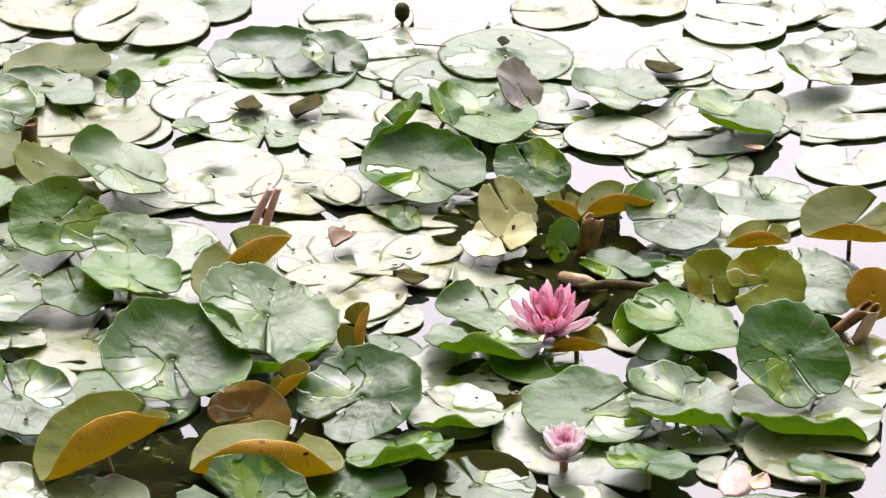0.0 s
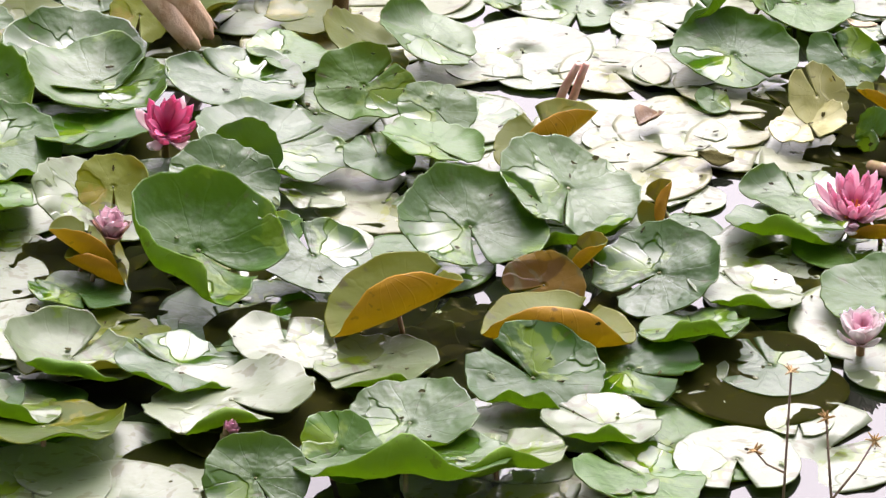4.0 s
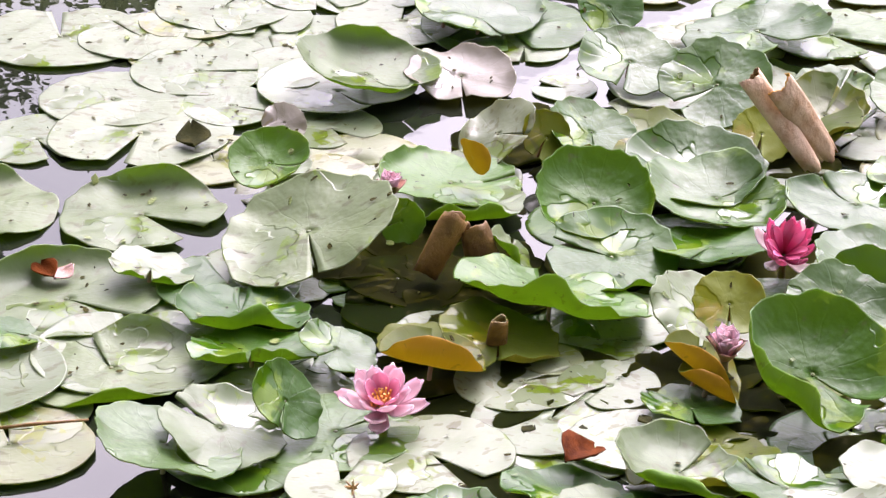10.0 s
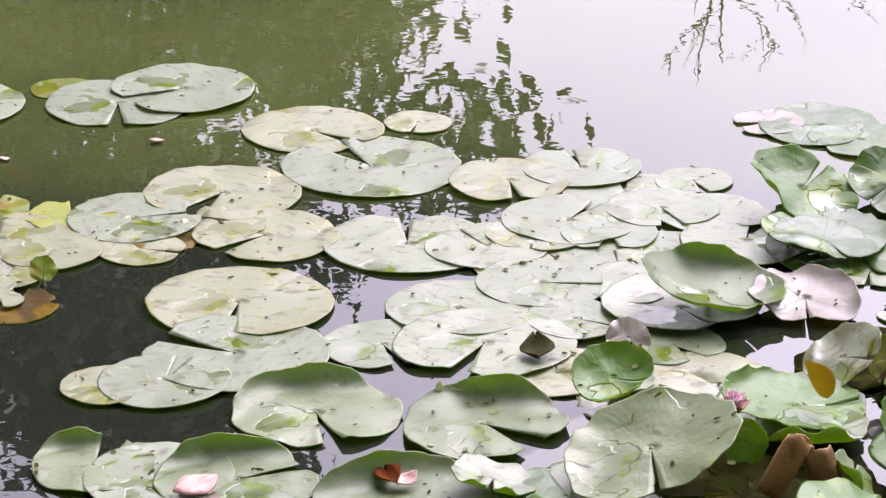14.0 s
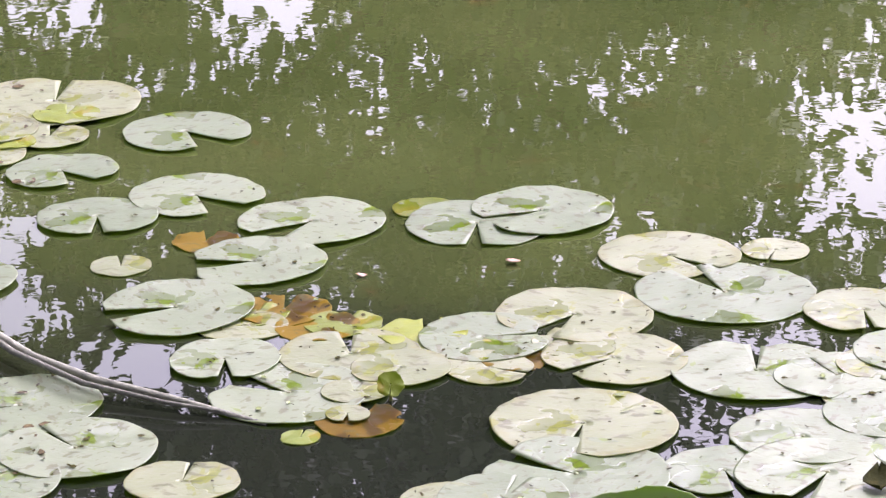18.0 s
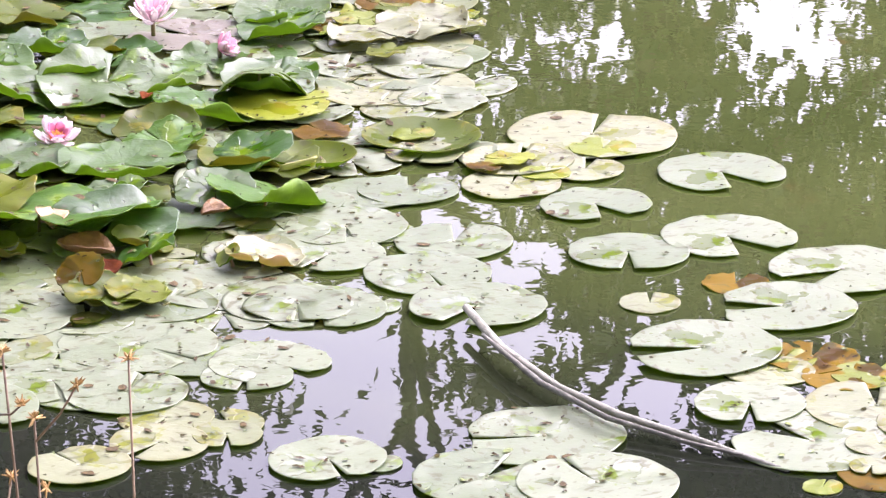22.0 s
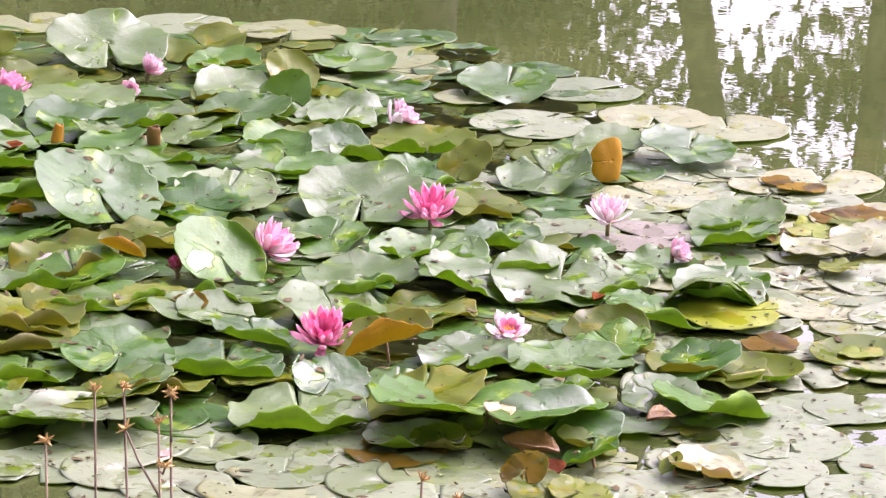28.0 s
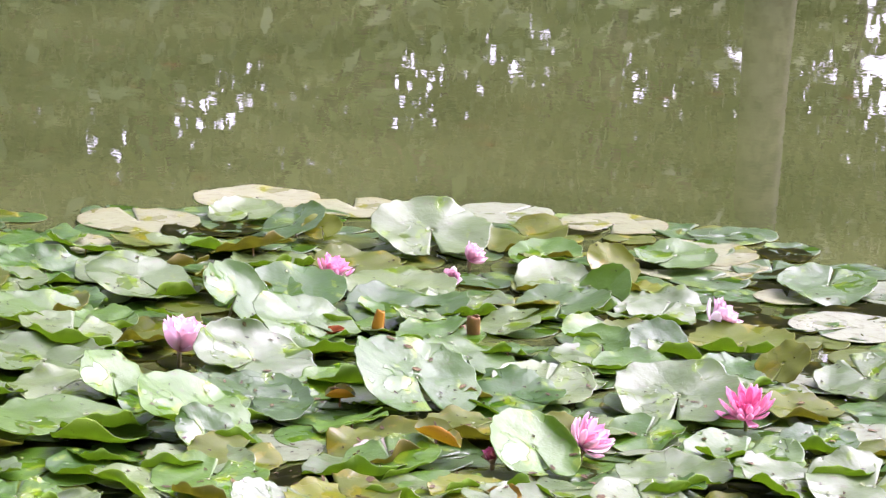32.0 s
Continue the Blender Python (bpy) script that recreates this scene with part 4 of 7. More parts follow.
pad(-0.914, 3.323, 0.0296, 0.033, 106, 47, 12, "silver", "green", 0.05, 0.045, fold=(-201, 0.50, 118))
pad(-0.839, 3.212, 0.0329, 0.105, 107, 15, 54, "green", "green", 0.08, 0.050, fold=(-184, 0.45, 75))
pad(-1.057, 3.237, 0.0054, 0.058, -138, 0, 0, "green", "green", 0.01, 0.012)
pad(-1.293, 3.180, 0.0205, 0.050, -75, 14, 31, "pale", "green", 0.08, 0.045, fold=(6, 0.60, 100))
pad(-1.246, 3.003, 0.0066, 0.109, 109, 0, 0, "pale", "green", 0.08, 0.012)
pad(-1.298, 3.088, 0.0072, 0.080, -123, 0, 0, "pale", "green", 0.01, 0.012)
pad(-1.053, 3.072, 0.0078, 0.055, -107, 0, 0, "blue", "green", 0.01, 0.012)
pad(-0.953, 3.099, 0.0144, 0.048, -47, 4, 178, "olive", "olive", 0.08, 0.045)
pad(-0.922, 3.033, 0.0271, 0.059, 101, 16, -33, "olive", "ochre", 0.08, 0.020, fold=(-177, -0.10, 130))
pad(-1.082, 2.824, 0.0318, 0.067, 167, 18, -17, "silver", "green", 0.05, 0.045)
pad(-1.122, 2.777, 0.0316, 0.079, 98, 15, 36, "blue", "green", 0.08, 0.045)
pad(-1.028, 2.871, 0.0476, 0.046, -73, 52, -10, "green", "green", 0.08, 0.045)
pad(-0.983, 2.895, 0.0154, 0.087, 54, 0, 0, "blue", "green", 0.01, 0.012)
pad(-0.942, 2.786, 0.0260, 0.056, 98, 0, 0, "pale", "green", 0.01, 0.012)
pad(-0.875, 2.875, 0.0146, 0.085, -35, 0, 0, "pale", "green", 0.01, 0.012)
pad(-0.830, 3.058, 0.0132, 0.071, 39, 0, 0, "pale", "green", 0.01, 0.012)
pad(-0.814, 3.116, 0.0138, 0.036, -170, 0, 0, "bleached", "green", 0.01, 0.012)
pad(-0.748, 3.128, 0.0030, 0.060, -61, 0, 0, "pale", "green", 0.01, 0.012)
pad(-0.780, 2.986, 0.0096, 0.082, 81, 0, 0, "pale", "green", 0.01, 0.012)
pad(-0.768, 3.234, 0.0042, 0.074, -79, 0, 0, "pale", "green", 0.01, 0.012)
pad(-0.917, 3.193, 0.0048, 0.056, -22, 0, 0, "pale", "green", 0.01, 0.012)
pad(-0.640, 3.025, 0.0183, 0.052, -70, 12, 44, "green", "green", 0.08, 0.045)
pad(-0.715, 2.801, 0.0245, 0.066, -56, 15, 64, "green", "green", 0.08, 0.045)
pad(-0.655, 3.012, 0.0066, 0.047, 73, 0, 0, "shade_rotten", "green", 0.01, 0.012)
pad(-0.648, 3.884, 0.0271, 0.057, 83, 19, -56, "blue", "green", 0.08, 0.045)
pad(-0.544, 3.900, 0.0317, 0.064, 80, 21, -66, "blue", "green", 0.08, 0.045)
pad(-0.705, 3.698, 0.0431, 0.038, -82, 38, -53, "lime", "olive", 0.08, 0.045)
pad(-0.648, 3.806, 0.0317, 0.059, 83, 21, -52, "bleached", "green", 0.30, 0.045)
pad(-1.264, 4.036, 0.0096, 0.091, 92, 0, 0, "pale", "green", 0.01, 0.012)
pad(-1.150, 4.020, 0.0266, 0.071, -40, 12, 20, "blue", "green", 0.08, 0.045)
pad(-1.198, 4.026, 0.0276, 0.045, -87, 19, 4, "green", "green", 0.08, 0.045)
pad(-1.577, 3.884, 0.0114, 0.082, 157, 0, 0, "pale", "green", 0.01, 0.012)
pad(-1.463, 3.788, 0.0120, 0.087, 14, 0, 0, "pale", "green", 0.01, 0.012)
pad(-1.381, 3.688, 0.0132, 0.064, -6, 0, 0, "pale", "green", 0.01, 0.012)
pad(-1.447, 3.941, 0.0030, 0.067, -177, 0, 0, "pale", "green", 0.01, 0.012)
pad(-1.081, 3.993, 0.0036, 0.059, -78, 0, 0, "pale", "green", 0.01, 0.012)
pad(-0.996, 3.871, 0.0042, 0.043, 175, 0, 0, "pale", "green", 0.01, 0.012)
# pads
pad(-1.567, 3.304, 0.0108, 0.101, -53, 0, 0, "silver", "green", 0.01, 0.030, fold=((171, 0.55, 95), (221, 0.60, 45)))
pad(-1.572, 3.100, 0.0134, 0.093, 44, 0, 0, "silver", "green", 0.01, 0.030, fold=((88, 0.55, 95), (57, 0.60, 50)))
pad(-1.367, 3.111, 0.0130, 0.106, -19, 0, 0, "silver", "green", 0.01, 0.030, fold=((167, 0.50, 95), (127, 0.60, 50)))
pad(-1.368, 3.344, 0.0166, 0.098, -21, 0, 0, "silver", "green", 0.01, 0.030, fold=((119, 0.55, 90), (151, 0.60, 45)))
pad(-1.256, 2.963, 0.0162, 0.099, 133, 0, 0, "silver", "green", 0.01, 0.030, fold=((-54, 0.60, 60), (-201, 0.75, 100)))
pad(-1.204, 3.186, 0.0278, 0.082, 117, 0, 0, "blue", "green", 0.01, 0.012)
pad(-1.161, 3.105, 0.0198, 0.077, 106, 7, 59, "green", "green", 0.08, 0.045, fold=((-176, 0.50, 100), (-279, 0.50, 45)))
pad(-1.115, 3.014, 0.0225, 0.069, -75, 9, 82, "green", "green", 0.08, 0.045, fold=(5, 0.50, 100))
pad(-1.026, 3.032, 0.0296, 0.042, -103, 26, -7, "blue", "green", 0.08, 0.045)
pad(-1.398, 2.898, 0.0202, 0.108, 138, 0, 0, "pale", "green", 0.06, 0.012)
pad(-1.383, 2.984, 0.0231, 0.037, 26, 16, 38, "green", "green", 0.08, 0.045)
pad(-1.660, 3.075, 0.0114, 0.089, -9, 0, 0, "pale", "green", 0.01, 0.012)
pad(-1.458, 3.573, 0.0120, 0.112, -89, 0, 0, "pale", "green", 0.01, 0.012)
pad(-1.509, 4.014, 0.0138, 0.092, 81, 0, 0, "pale", "green", 0.01, 0.012)
pad(-1.476, 4.151, 0.0030, 0.086, 112, 0, 0, "pale", "green", 0.01, 0.012)
pad(-1.576, 3.527, 0.0048, 0.077, -48, 0, 0, "pale", "green", 0.01, 0.012)
pad(-1.389, 3.881, 0.0054, 0.067, 127, 0, 0, "pale", "green", 0.01, 0.012)
pad(-1.222, 4.159, 0.0416, 0.077, 84, 27, -31, "green", "green", 0.08, 0.045, fold=(-201, 0.40, 50))
pad(-1.162, 4.078, 0.0173, 0.083, -52, 6, 10, "blue", "green", 0.08, 0.045)
pad(-1.109, 4.286, 0.0170, 0.078, 92, 5, -49, "blue", "green", 0.08, 0.045)
pad(-0.989, 4.079, 0.0363, 0.045, -42, 38, -61, "green", "green", 0.08, 0.045)
pad(-1.549, 2.865, 0.0084, 0.091, -79, 0, 0, "pale", "green", 0.01, 0.012)
pad(-1.479, 2.752, 0.0090, 0.087, -62, 0, 0, "pale", "green", 0.01, 0.012)
pad(-1.385, 2.813, 0.0096, 0.035, 136, 0, 0, "pink", "olive", 0.01, 0.012)
pad(-1.291, 2.861, 0.0102, 0.053, -75, 0, 0, "pale", "green", 0.01, 0.012)
pad(-1.294, 2.779, 0.0108, 0.087, 119, 0, 0, "bleached", "green", 0.01, 0.012)
pad(-1.009, 3.196, 0.0114, 0.068, -171, 0, 0, "shade_rotten", "green", 0.01, 0.012)
pad(-0.942, 3.146, 0.0120, 0.055, -70, 0, 0, "pale", "green", 0.01, 0.012)
pad(-1.030, 3.263, 0.0126, 0.060, -82, 0, 0, "shade_rotten", "green", 0.01, 0.012)
pad(-1.588, 3.029, 0.0252, 0.025, 123, 0, 0, "pink", "olive", 0.01, 0.012)
# pads
pad(-2.246, 4.321, 0.0138, 0.112, -123, 0, 0, "pale", "green", 0.01, 0.012, gap=22)
pad(-2.309, 4.231, 0.0050, 0.111, -64, 0, 0, "pale", "green", 0.01, 0.012)
pad(-2.414, 4.260, 0.0036, 0.052, -81, 0, 0, "olive", "green", 0.01, 0.012)
pad(-1.987, 4.230, 0.0042, 0.104, -22, 0, 0, "bleached", "green", 0.01, 0.012)
pad(-1.858, 4.318, 0.0048, 0.050, -79, 0, 0, "bleached", "green", 0.01, 0.012)
pad(-1.847, 4.117, 0.0054, 0.129, 146, 0, 0, "pale", "green", 0.01, 0.012)
pad(-1.996, 3.940, 0.0060, 0.111, -95, 0, 0, "bleached", "green", 0.01, 0.012)
pad(-2.066, 3.806, 0.0066, 0.093, 38, 0, 0, "pale", "green", 0.01, 0.012)
pad(-1.871, 3.814, 0.0072, 0.099, -114, 0, 0, "bleached", "green", 0.01, 0.012)
pad(-1.681, 3.857, 0.0078, 0.113, 115, 0, 0, "pale", "green", 0.01, 0.012)
pad(-1.801, 3.585, 0.0084, 0.120, -74, 0, 0, "bleached", "green", 0.01, 0.012)
pad(-1.733, 3.431, 0.0090, 0.119, 175, 0, 0, "pale", "green", 0.01, 0.012)
pad(-1.532, 3.668, 0.0102, 0.093, -82, 0, 0, "pale", "green", 0.01, 0.012)
pad(-1.642, 4.134, 0.0108, 0.087, -61, 0, 0, "bleached", "green", 0.01, 0.012)
pad(-1.566, 4.221, 0.0114, 0.084, 125, 0, 0, "pale", "green", 0.01, 0.012)
pad(-1.533, 3.951, 0.0120, 0.068, -83, 0, 0, "bleached", "green", 0.01, 0.012)
pad(-1.443, 3.992, 0.0126, 0.068, -70, 0, 0, "pale", "green", 0.01, 0.012)
pad(-1.405, 4.104, 0.0132, 0.077, -59, 0, 0, "pale", "green", 0.01, 0.012)
pad(-1.514, 3.848, 0.0030, 0.067, -54, 0, 0, "bleached", "green", 0.01, 0.012)
pad(-1.402, 4.234, 0.0036, 0.055, -52, 0, 0, "pale", "green", 0.01, 0.012)
pad(-1.354, 3.967, 0.0042, 0.067, -78, 0, 0, "pale", "green", 0.01, 0.012)
pad(-2.005, 3.709, 0.0048, 0.061, 3, 0, 0, "bleached", "green", 0.01, 0.012)
# pads
pad(-1.305, 4.528, 0.0054, 0.092, -21, 0, 0, "blue", "green", 0.01, 0.012)
pad(-1.378, 4.511, 0.0060, 0.055, -140, 0, 0, "pink", "green", 0.01, 0.012)
pad(-1.232, 4.486, 0.0066, 0.075, -131, 0, 0, "blue", "green", 0.01, 0.012)
pad(-1.114, 4.235, 0.0385, 0.063, -115, 29, -65, "blue", "green", 0.08, 0.045)
pad(-1.337, 4.115, 0.0078, 0.078, -39, 0, 0, "pale", "green", 0.01, 0.012)
pad(-1.127, 4.058, 0.0084, 0.114, -61, 0, 0, "blue", "green", 0.01, 0.012)
pad(-1.348, 3.838, 0.0090, 0.074, -28, 0, 0, "pale", "green", 0.01, 0.012)
# pads
pad(-2.963, 4.430, 0.0096, 0.108, -26, 0, 0, "pale", "green", 0.01, 0.012, gap=40)
pad(-2.763, 4.154, 0.0102, 0.106, -26, 0, 0, "pale", "green", 0.01, 0.012, gap=40)
pad(-2.842, 3.998, 0.0108, 0.091, -55, 0, 0, "pale", "green", 0.01, 0.012, gap=14)
pad(-3.023, 4.162, 0.0114, 0.089, -28, 0, 0, "pale", "green", 0.01, 0.012, gap=38)
pad(-2.536, 4.122, 0.0120, 0.112, -105, 0, 0, "pale", "green", 0.01, 0.012, gap=34)
pad(-2.514, 3.928, 0.0126, 0.105, -142, 0, 0, "pale", "green", 0.01, 0.012, gap=30)
pad(-2.508, 3.710, 0.0132, 0.112, -133, 0, 0, "pale", "green", 0.01, 0.012, gap=26)
pad(-2.336, 3.570, 0.0138, 0.077, -57, 0, 0, "pale", "green", 0.01, 0.012, gap=16)
pad(-2.391, 3.699, 0.0030, 0.063, 123, 0, 0, "bleached", "green", 0.01, 0.012)
pad(-2.685, 3.832, 0.0036, 0.046, 125, 0, 0, "bleached", "green", 0.01, 0.012)
pad(-2.197, 3.668, 0.0048, 0.100, 125, 0, 0, "bleached", "green", 0.01, 0.012)
pad(-2.197, 3.508, 0.0054, 0.108, 175, 0, 0, "pale", "green", 0.01, 0.012)
pad(-3.092, 3.883, 0.0060, 0.094, 121, 0, 0, "pale", "green", 0.01, 0.012)
pad(-3.025, 3.735, 0.0106, 0.098, -32, 0, 0, "pale", "green", 0.01, 0.012)
pad(-2.873, 3.662, 0.0152, 0.099, -76, 0, 0, "pale", "green", 0.01, 0.012, gap=24)
pad(-2.486, 3.309, 0.0078, 0.108, -136, 0, 0, "pale", "green", 0.01, 0.012)
pad(-2.333, 3.217, 0.0144, 0.102, 157, 0, 0, "pale", "green", 0.01, 0.012)
pad(-2.458, 3.150, 0.0120, 0.097, 92, 0, 0, "pale", "green", 0.01, 0.012)
pad(-2.375, 3.087, 0.0096, 0.092, 114, 0, 0, "pale", "green", 0.01, 0.012)
pad(-2.155, 3.190, 0.0102, 0.070, 111, 0, 0, "bleached", "green", 0.01, 0.012)
pad(-3.262, 4.478, 0.0108, 0.145, 116, 0, 0, "bleached", "green", 0.01, 0.012)
pad(-3.269, 4.279, 0.0114, 0.094, 117, 0, 0, "bleached", "green", 0.05, 0.012)
pad(-3.152, 4.309, 0.0120, 0.066, 116, 0, 0, "bleached", "green", 0.01, 0.012)
pad(-3.199, 4.170, 0.0126, 0.083, 117, 0, 0, "bleached", "green", 0.01, 0.012)
pad(-2.060, 3.540, 0.0279, 0.018, -63, 45, -60, "lime", "green", 0.08, 0.045)
pad(-2.104, 3.387, 0.0016, 0.026, 109, 0, 0, "lime", "green", 0.01, 0.030)
pad(-3.214, 3.854, 0.0030, 0.053, 119, 0, 0, "pale", "green", 0.01, 0.012)
pad(-2.995, 3.584, 0.0036, 0.033, 118, 0, 0, "pale", "green", 0.01, 0.012)
pad(-2.600, 3.109, 0.0042, 0.029, 116, 0, 0, "pale", "green", 0.01, 0.012)
# pads
pad(-3.056, 3.521, 0.0048, 0.097, -50, 0, 0, "pale", "green", 0.01, 0.012, gap=12)
pad(-3.234, 3.514, 0.0054, 0.112, 70, 0, 0, "pale", "green", 0.01, 0.012)
pad(-3.161, 3.247, 0.0060, 0.114, -4, 0, 0, "pale", "green", 0.01, 0.012)
pad(-2.962, 3.303, 0.0066, 0.085, -14, 0, 0, "pale", "green", 0.01, 0.012, gap=30)
pad(-2.951, 3.244, 0.0072, 0.063, -56, 0, 0, "pale", "green", 0.01, 0.012)
pad(-3.225, 3.153, 0.0078, 0.088, -49, 0, 0, "pale", "green", 0.01, 0.012)
pad(-3.542, 3.230, 0.0090, 0.093, -87, 0, 0, "pale", "green", 0.01, 0.012)
pad(-3.315, 4.045, 0.0096, 0.081, 120, 0, 0, "pale", "green", 0.01, 0.012)
pad(-3.269, 3.835, 0.0102, 0.098, -46, 0, 0, "pale", "green", 0.01, 0.012)
pad(-3.202, 3.716, 0.0108, 0.087, -79, 0, 0, "pale", "green", 0.01, 0.012)
pad(-3.412, 3.891, 0.0114, 0.073, -59, 0, 0, "pale", "green", 0.01, 0.012)
pad(-3.335, 3.762, 0.0120, 0.071, 161, 0, 0, "pale", "green", 0.01, 0.012)
pad(-3.468, 4.269, 0.0126, 0.104, -88, 0, 0, "olive", "green", 0.13, 0.012)
pad(-3.419, 4.216, 0.0172, 0.066, -67, 0, 0, "bleached", "green", 0.01, 0.012)
pad(-3.533, 4.058, 0.0138, 0.075, -46, 0, 0, "olive", "green", 0.26, 0.012)
pad(-3.732, 4.522, 0.0030, 0.143, -63, 0, 0, "bleached", "green", 0.01, 0.012)
pad(-3.615, 4.426, 0.0036, 0.090, -54, 0, 0, "bleached", "green", 0.01, 0.012)
pad(-3.923, 4.770, 0.0042, 0.139, 75, 0, 0, "bleached", "green", 0.01, 0.012)
pad(-3.800, 4.686, 0.0048, 0.094, 120, 0, 0, "bleached", "green", 0.01, 0.012)
pad(-4.060, 4.988, 0.0054, 0.120, 162, 0, 0, "bleached", "green", 0.10, 0.012)
pad(-4.068, 4.860, 0.0060, 0.099, -60, 0, 0, "bleached", "green", 0.01, 0.012)
pad(-4.343, 5.170, 0.0066, 0.130, 127, 0, 0, "bleached", "green", 0.01, 0.012)
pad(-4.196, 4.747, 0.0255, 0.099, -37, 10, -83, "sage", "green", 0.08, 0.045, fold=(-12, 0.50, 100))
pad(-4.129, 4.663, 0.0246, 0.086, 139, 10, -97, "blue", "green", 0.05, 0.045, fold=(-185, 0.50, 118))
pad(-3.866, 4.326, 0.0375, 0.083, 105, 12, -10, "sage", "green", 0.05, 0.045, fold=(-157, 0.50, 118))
pad(-3.834, 4.306, 0.0090, 0.095, -172, 0, 0, "olive", "green", 0.01, 0.012)
pad(-3.538, 3.591, 0.0288, 0.098, -68, 10, -20, "blue", "green", 0.08, 0.060)
pad(-3.664, 3.655, 0.0207, 0.055, 121, 8, -134, "sage", "green", 0.05, 0.045, fold=(-164, 0.50, 118))
pad(-3.690, 3.417, 0.0108, 0.080, 121, 0, 0, "bleached", "green", 0.01, 0.012)
pad(-3.626, 3.411, 0.0187, 0.044, -55, 6, -128, "olive", "olive", 0.08, 0.045)
pad(-3.676, 3.136, 0.0120, 0.076, 130, 0, 0, "pale", "green", 0.01, 0.012)
pad(-3.309, 3.343, 0.0230, 0.067, -64, 9, 33, "olive", "olive", 0.08, 0.045)
pad(-3.279, 3.372, 0.0240, 0.050, -83, 7, 27, "olive", "olive", 0.08, 0.045)
pad(-3.299, 3.655, 0.0138, 0.065, -174, 0, 0, "bleached", "green", 0.10, 0.012)
pad(-3.800, 4.012, 0.0030, 0.106, 150, 0, 0, "pale", "green", 0.01, 0.012)
pad(-3.937, 4.217, 0.0036, 0.080, -65, 0, 0, "pale", "green", 0.01, 0.012)
pad(-4.081, 4.404, 0.0122, 0.083, -43, 4, -41, "blue", "green", 0.08, 0.045)
pad(-3.570, 3.472, 0.0048, 0.079, 134, 0, 0, "bleached", "green", 0.01, 0.012)
pad(-3.465, 3.452, 0.0054, 0.052, -21, 0, 0, "bleached", "green", 0.01, 0.012)
pad(-3.391, 3.551, 0.0060, 0.052, 42, 0, 0, "bleached", "green", 0.01, 0.012)
pad(-3.456, 2.985, 0.0066, 0.097, 163, 0, 0, "pale", "green", 0.01, 0.012)
pad(-3.521, 3.120, 0.0072, 0.075, 141, 0, 0, "pale", "green", 0.01, 0.012)
pad(-3.551, 2.993, 0.0078, 0.065, 165, 0, 0, "pale", "green", 0.01, 0.012)
pad(-3.301, 3.115, 0.0084, 0.072, 114, 0, 0, "bleached", "green", 0.01, 0.012)
pad(-3.148, 3.065, 0.0090, 0.086, -34, 0, 0, "pale", "green", 0.01, 0.012)
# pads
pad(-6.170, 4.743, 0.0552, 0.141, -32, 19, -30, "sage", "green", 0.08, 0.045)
pad(-6.675, 4.887, 0.0102, 0.127, 155, 0, 0, "bleached", "green", 0.01, 0.012)
pad(-6.430, 5.175, 0.0108, 0.127, 101, 0, 0, "pale", "green", 0.01, 0.012)
pad(-6.188, 5.329, 0.0114, 0.133, -54, 0, 0, "bleached", "green", 0.01, 0.012)
pad(-5.744, 5.141, 0.0290, 0.095, -77, 9, -36, "blue", "green", 0.08, 0.045)
pad(-5.819, 5.296, 0.0126, 0.135, -76, 0, 0, "bleached", "green", 0.01, 0.012)
pad(-5.903, 4.875, 0.0337, 0.084, -52, 13, -63, "green", "green", 0.08, 0.045, fold=(12, 0.60, 100))
pad(-6.386, 4.578, 0.0400, 0.048, -29, 31, -50, "olive", "olive", 0.08, 0.045)
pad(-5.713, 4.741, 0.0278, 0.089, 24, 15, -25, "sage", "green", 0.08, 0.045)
pad(-5.486, 4.703, 0.0515, 0.067, -10, 46, -74, "green", "green", 0.08, 0.045)
pad(-5.498, 4.586, 0.0276, 0.109, -45, 12, -83, "blue", "green", 0.08, 0.045, fold=(5, 0.70, 100))
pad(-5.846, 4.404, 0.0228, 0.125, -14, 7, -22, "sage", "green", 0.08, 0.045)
pad(-5.675, 4.297, 0.0233, 0.137, -29, 7, -37, "blue", "green", 0.08, 0.050)
pad(-5.681, 4.890, 0.0489, 0.064, -50, 42, -10, "olive", "olive", 0.08, 0.045)
pad(-5.325, 4.726, 0.0267, 0.079, 119, 13, -13, "sage", "green", 0.05, 0.045, fold=(-163, 0.50, 118))
pad(-5.040, 3.838, 0.0645, 0.131, -13, 26, 3, "green", "green", 0.08, 0.045)
pad(-5.222, 4.108, 0.0326, 0.099, -31, 14, 15, "blue", "green", 0.08, 0.045)
pad(-4.980, 4.115, 0.0305, 0.103, 127, 12, -33, "sage", "green", 0.08, 0.045)
pad(-5.154, 4.412, 0.0358, 0.068, -36, 22, -65, "green", "green", 0.08, 0.045)
pad(-5.121, 4.531, 0.0366, 0.071, 26, 21, -33, "blue", "green", 0.08, 0.045)
pad(-5.027, 4.387, 0.0235, 0.081, 13, 8, -47, "green", "green", 0.08, 0.045)
pad(-4.730, 4.248, 0.0461, 0.133, -47, 15, -59, "sage", "green", 0.08, 0.050)
pad(-5.053, 4.711, 0.0229, 0.117, -37, 4, -59, "olive", "green", 0.08, 0.045, fold=(-5, 0.50, 100))
pad(-4.803, 4.596, 0.0497, 0.060, -71, 38, -83, "olive", "olive", 0.08, 0.045)
pad(-5.347, 5.249, 0.0266, 0.116, 126, 6, -60, "blue", "green", 0.08, 0.045)
pad(-4.777, 4.991, 0.0342, 0.076, -3, 15, -54, "sage", "green", 0.08, 0.045)
pad(-4.640, 5.090, 0.0334, 0.102, 123, 10, -3, "blue", "green", 0.08, 0.045)
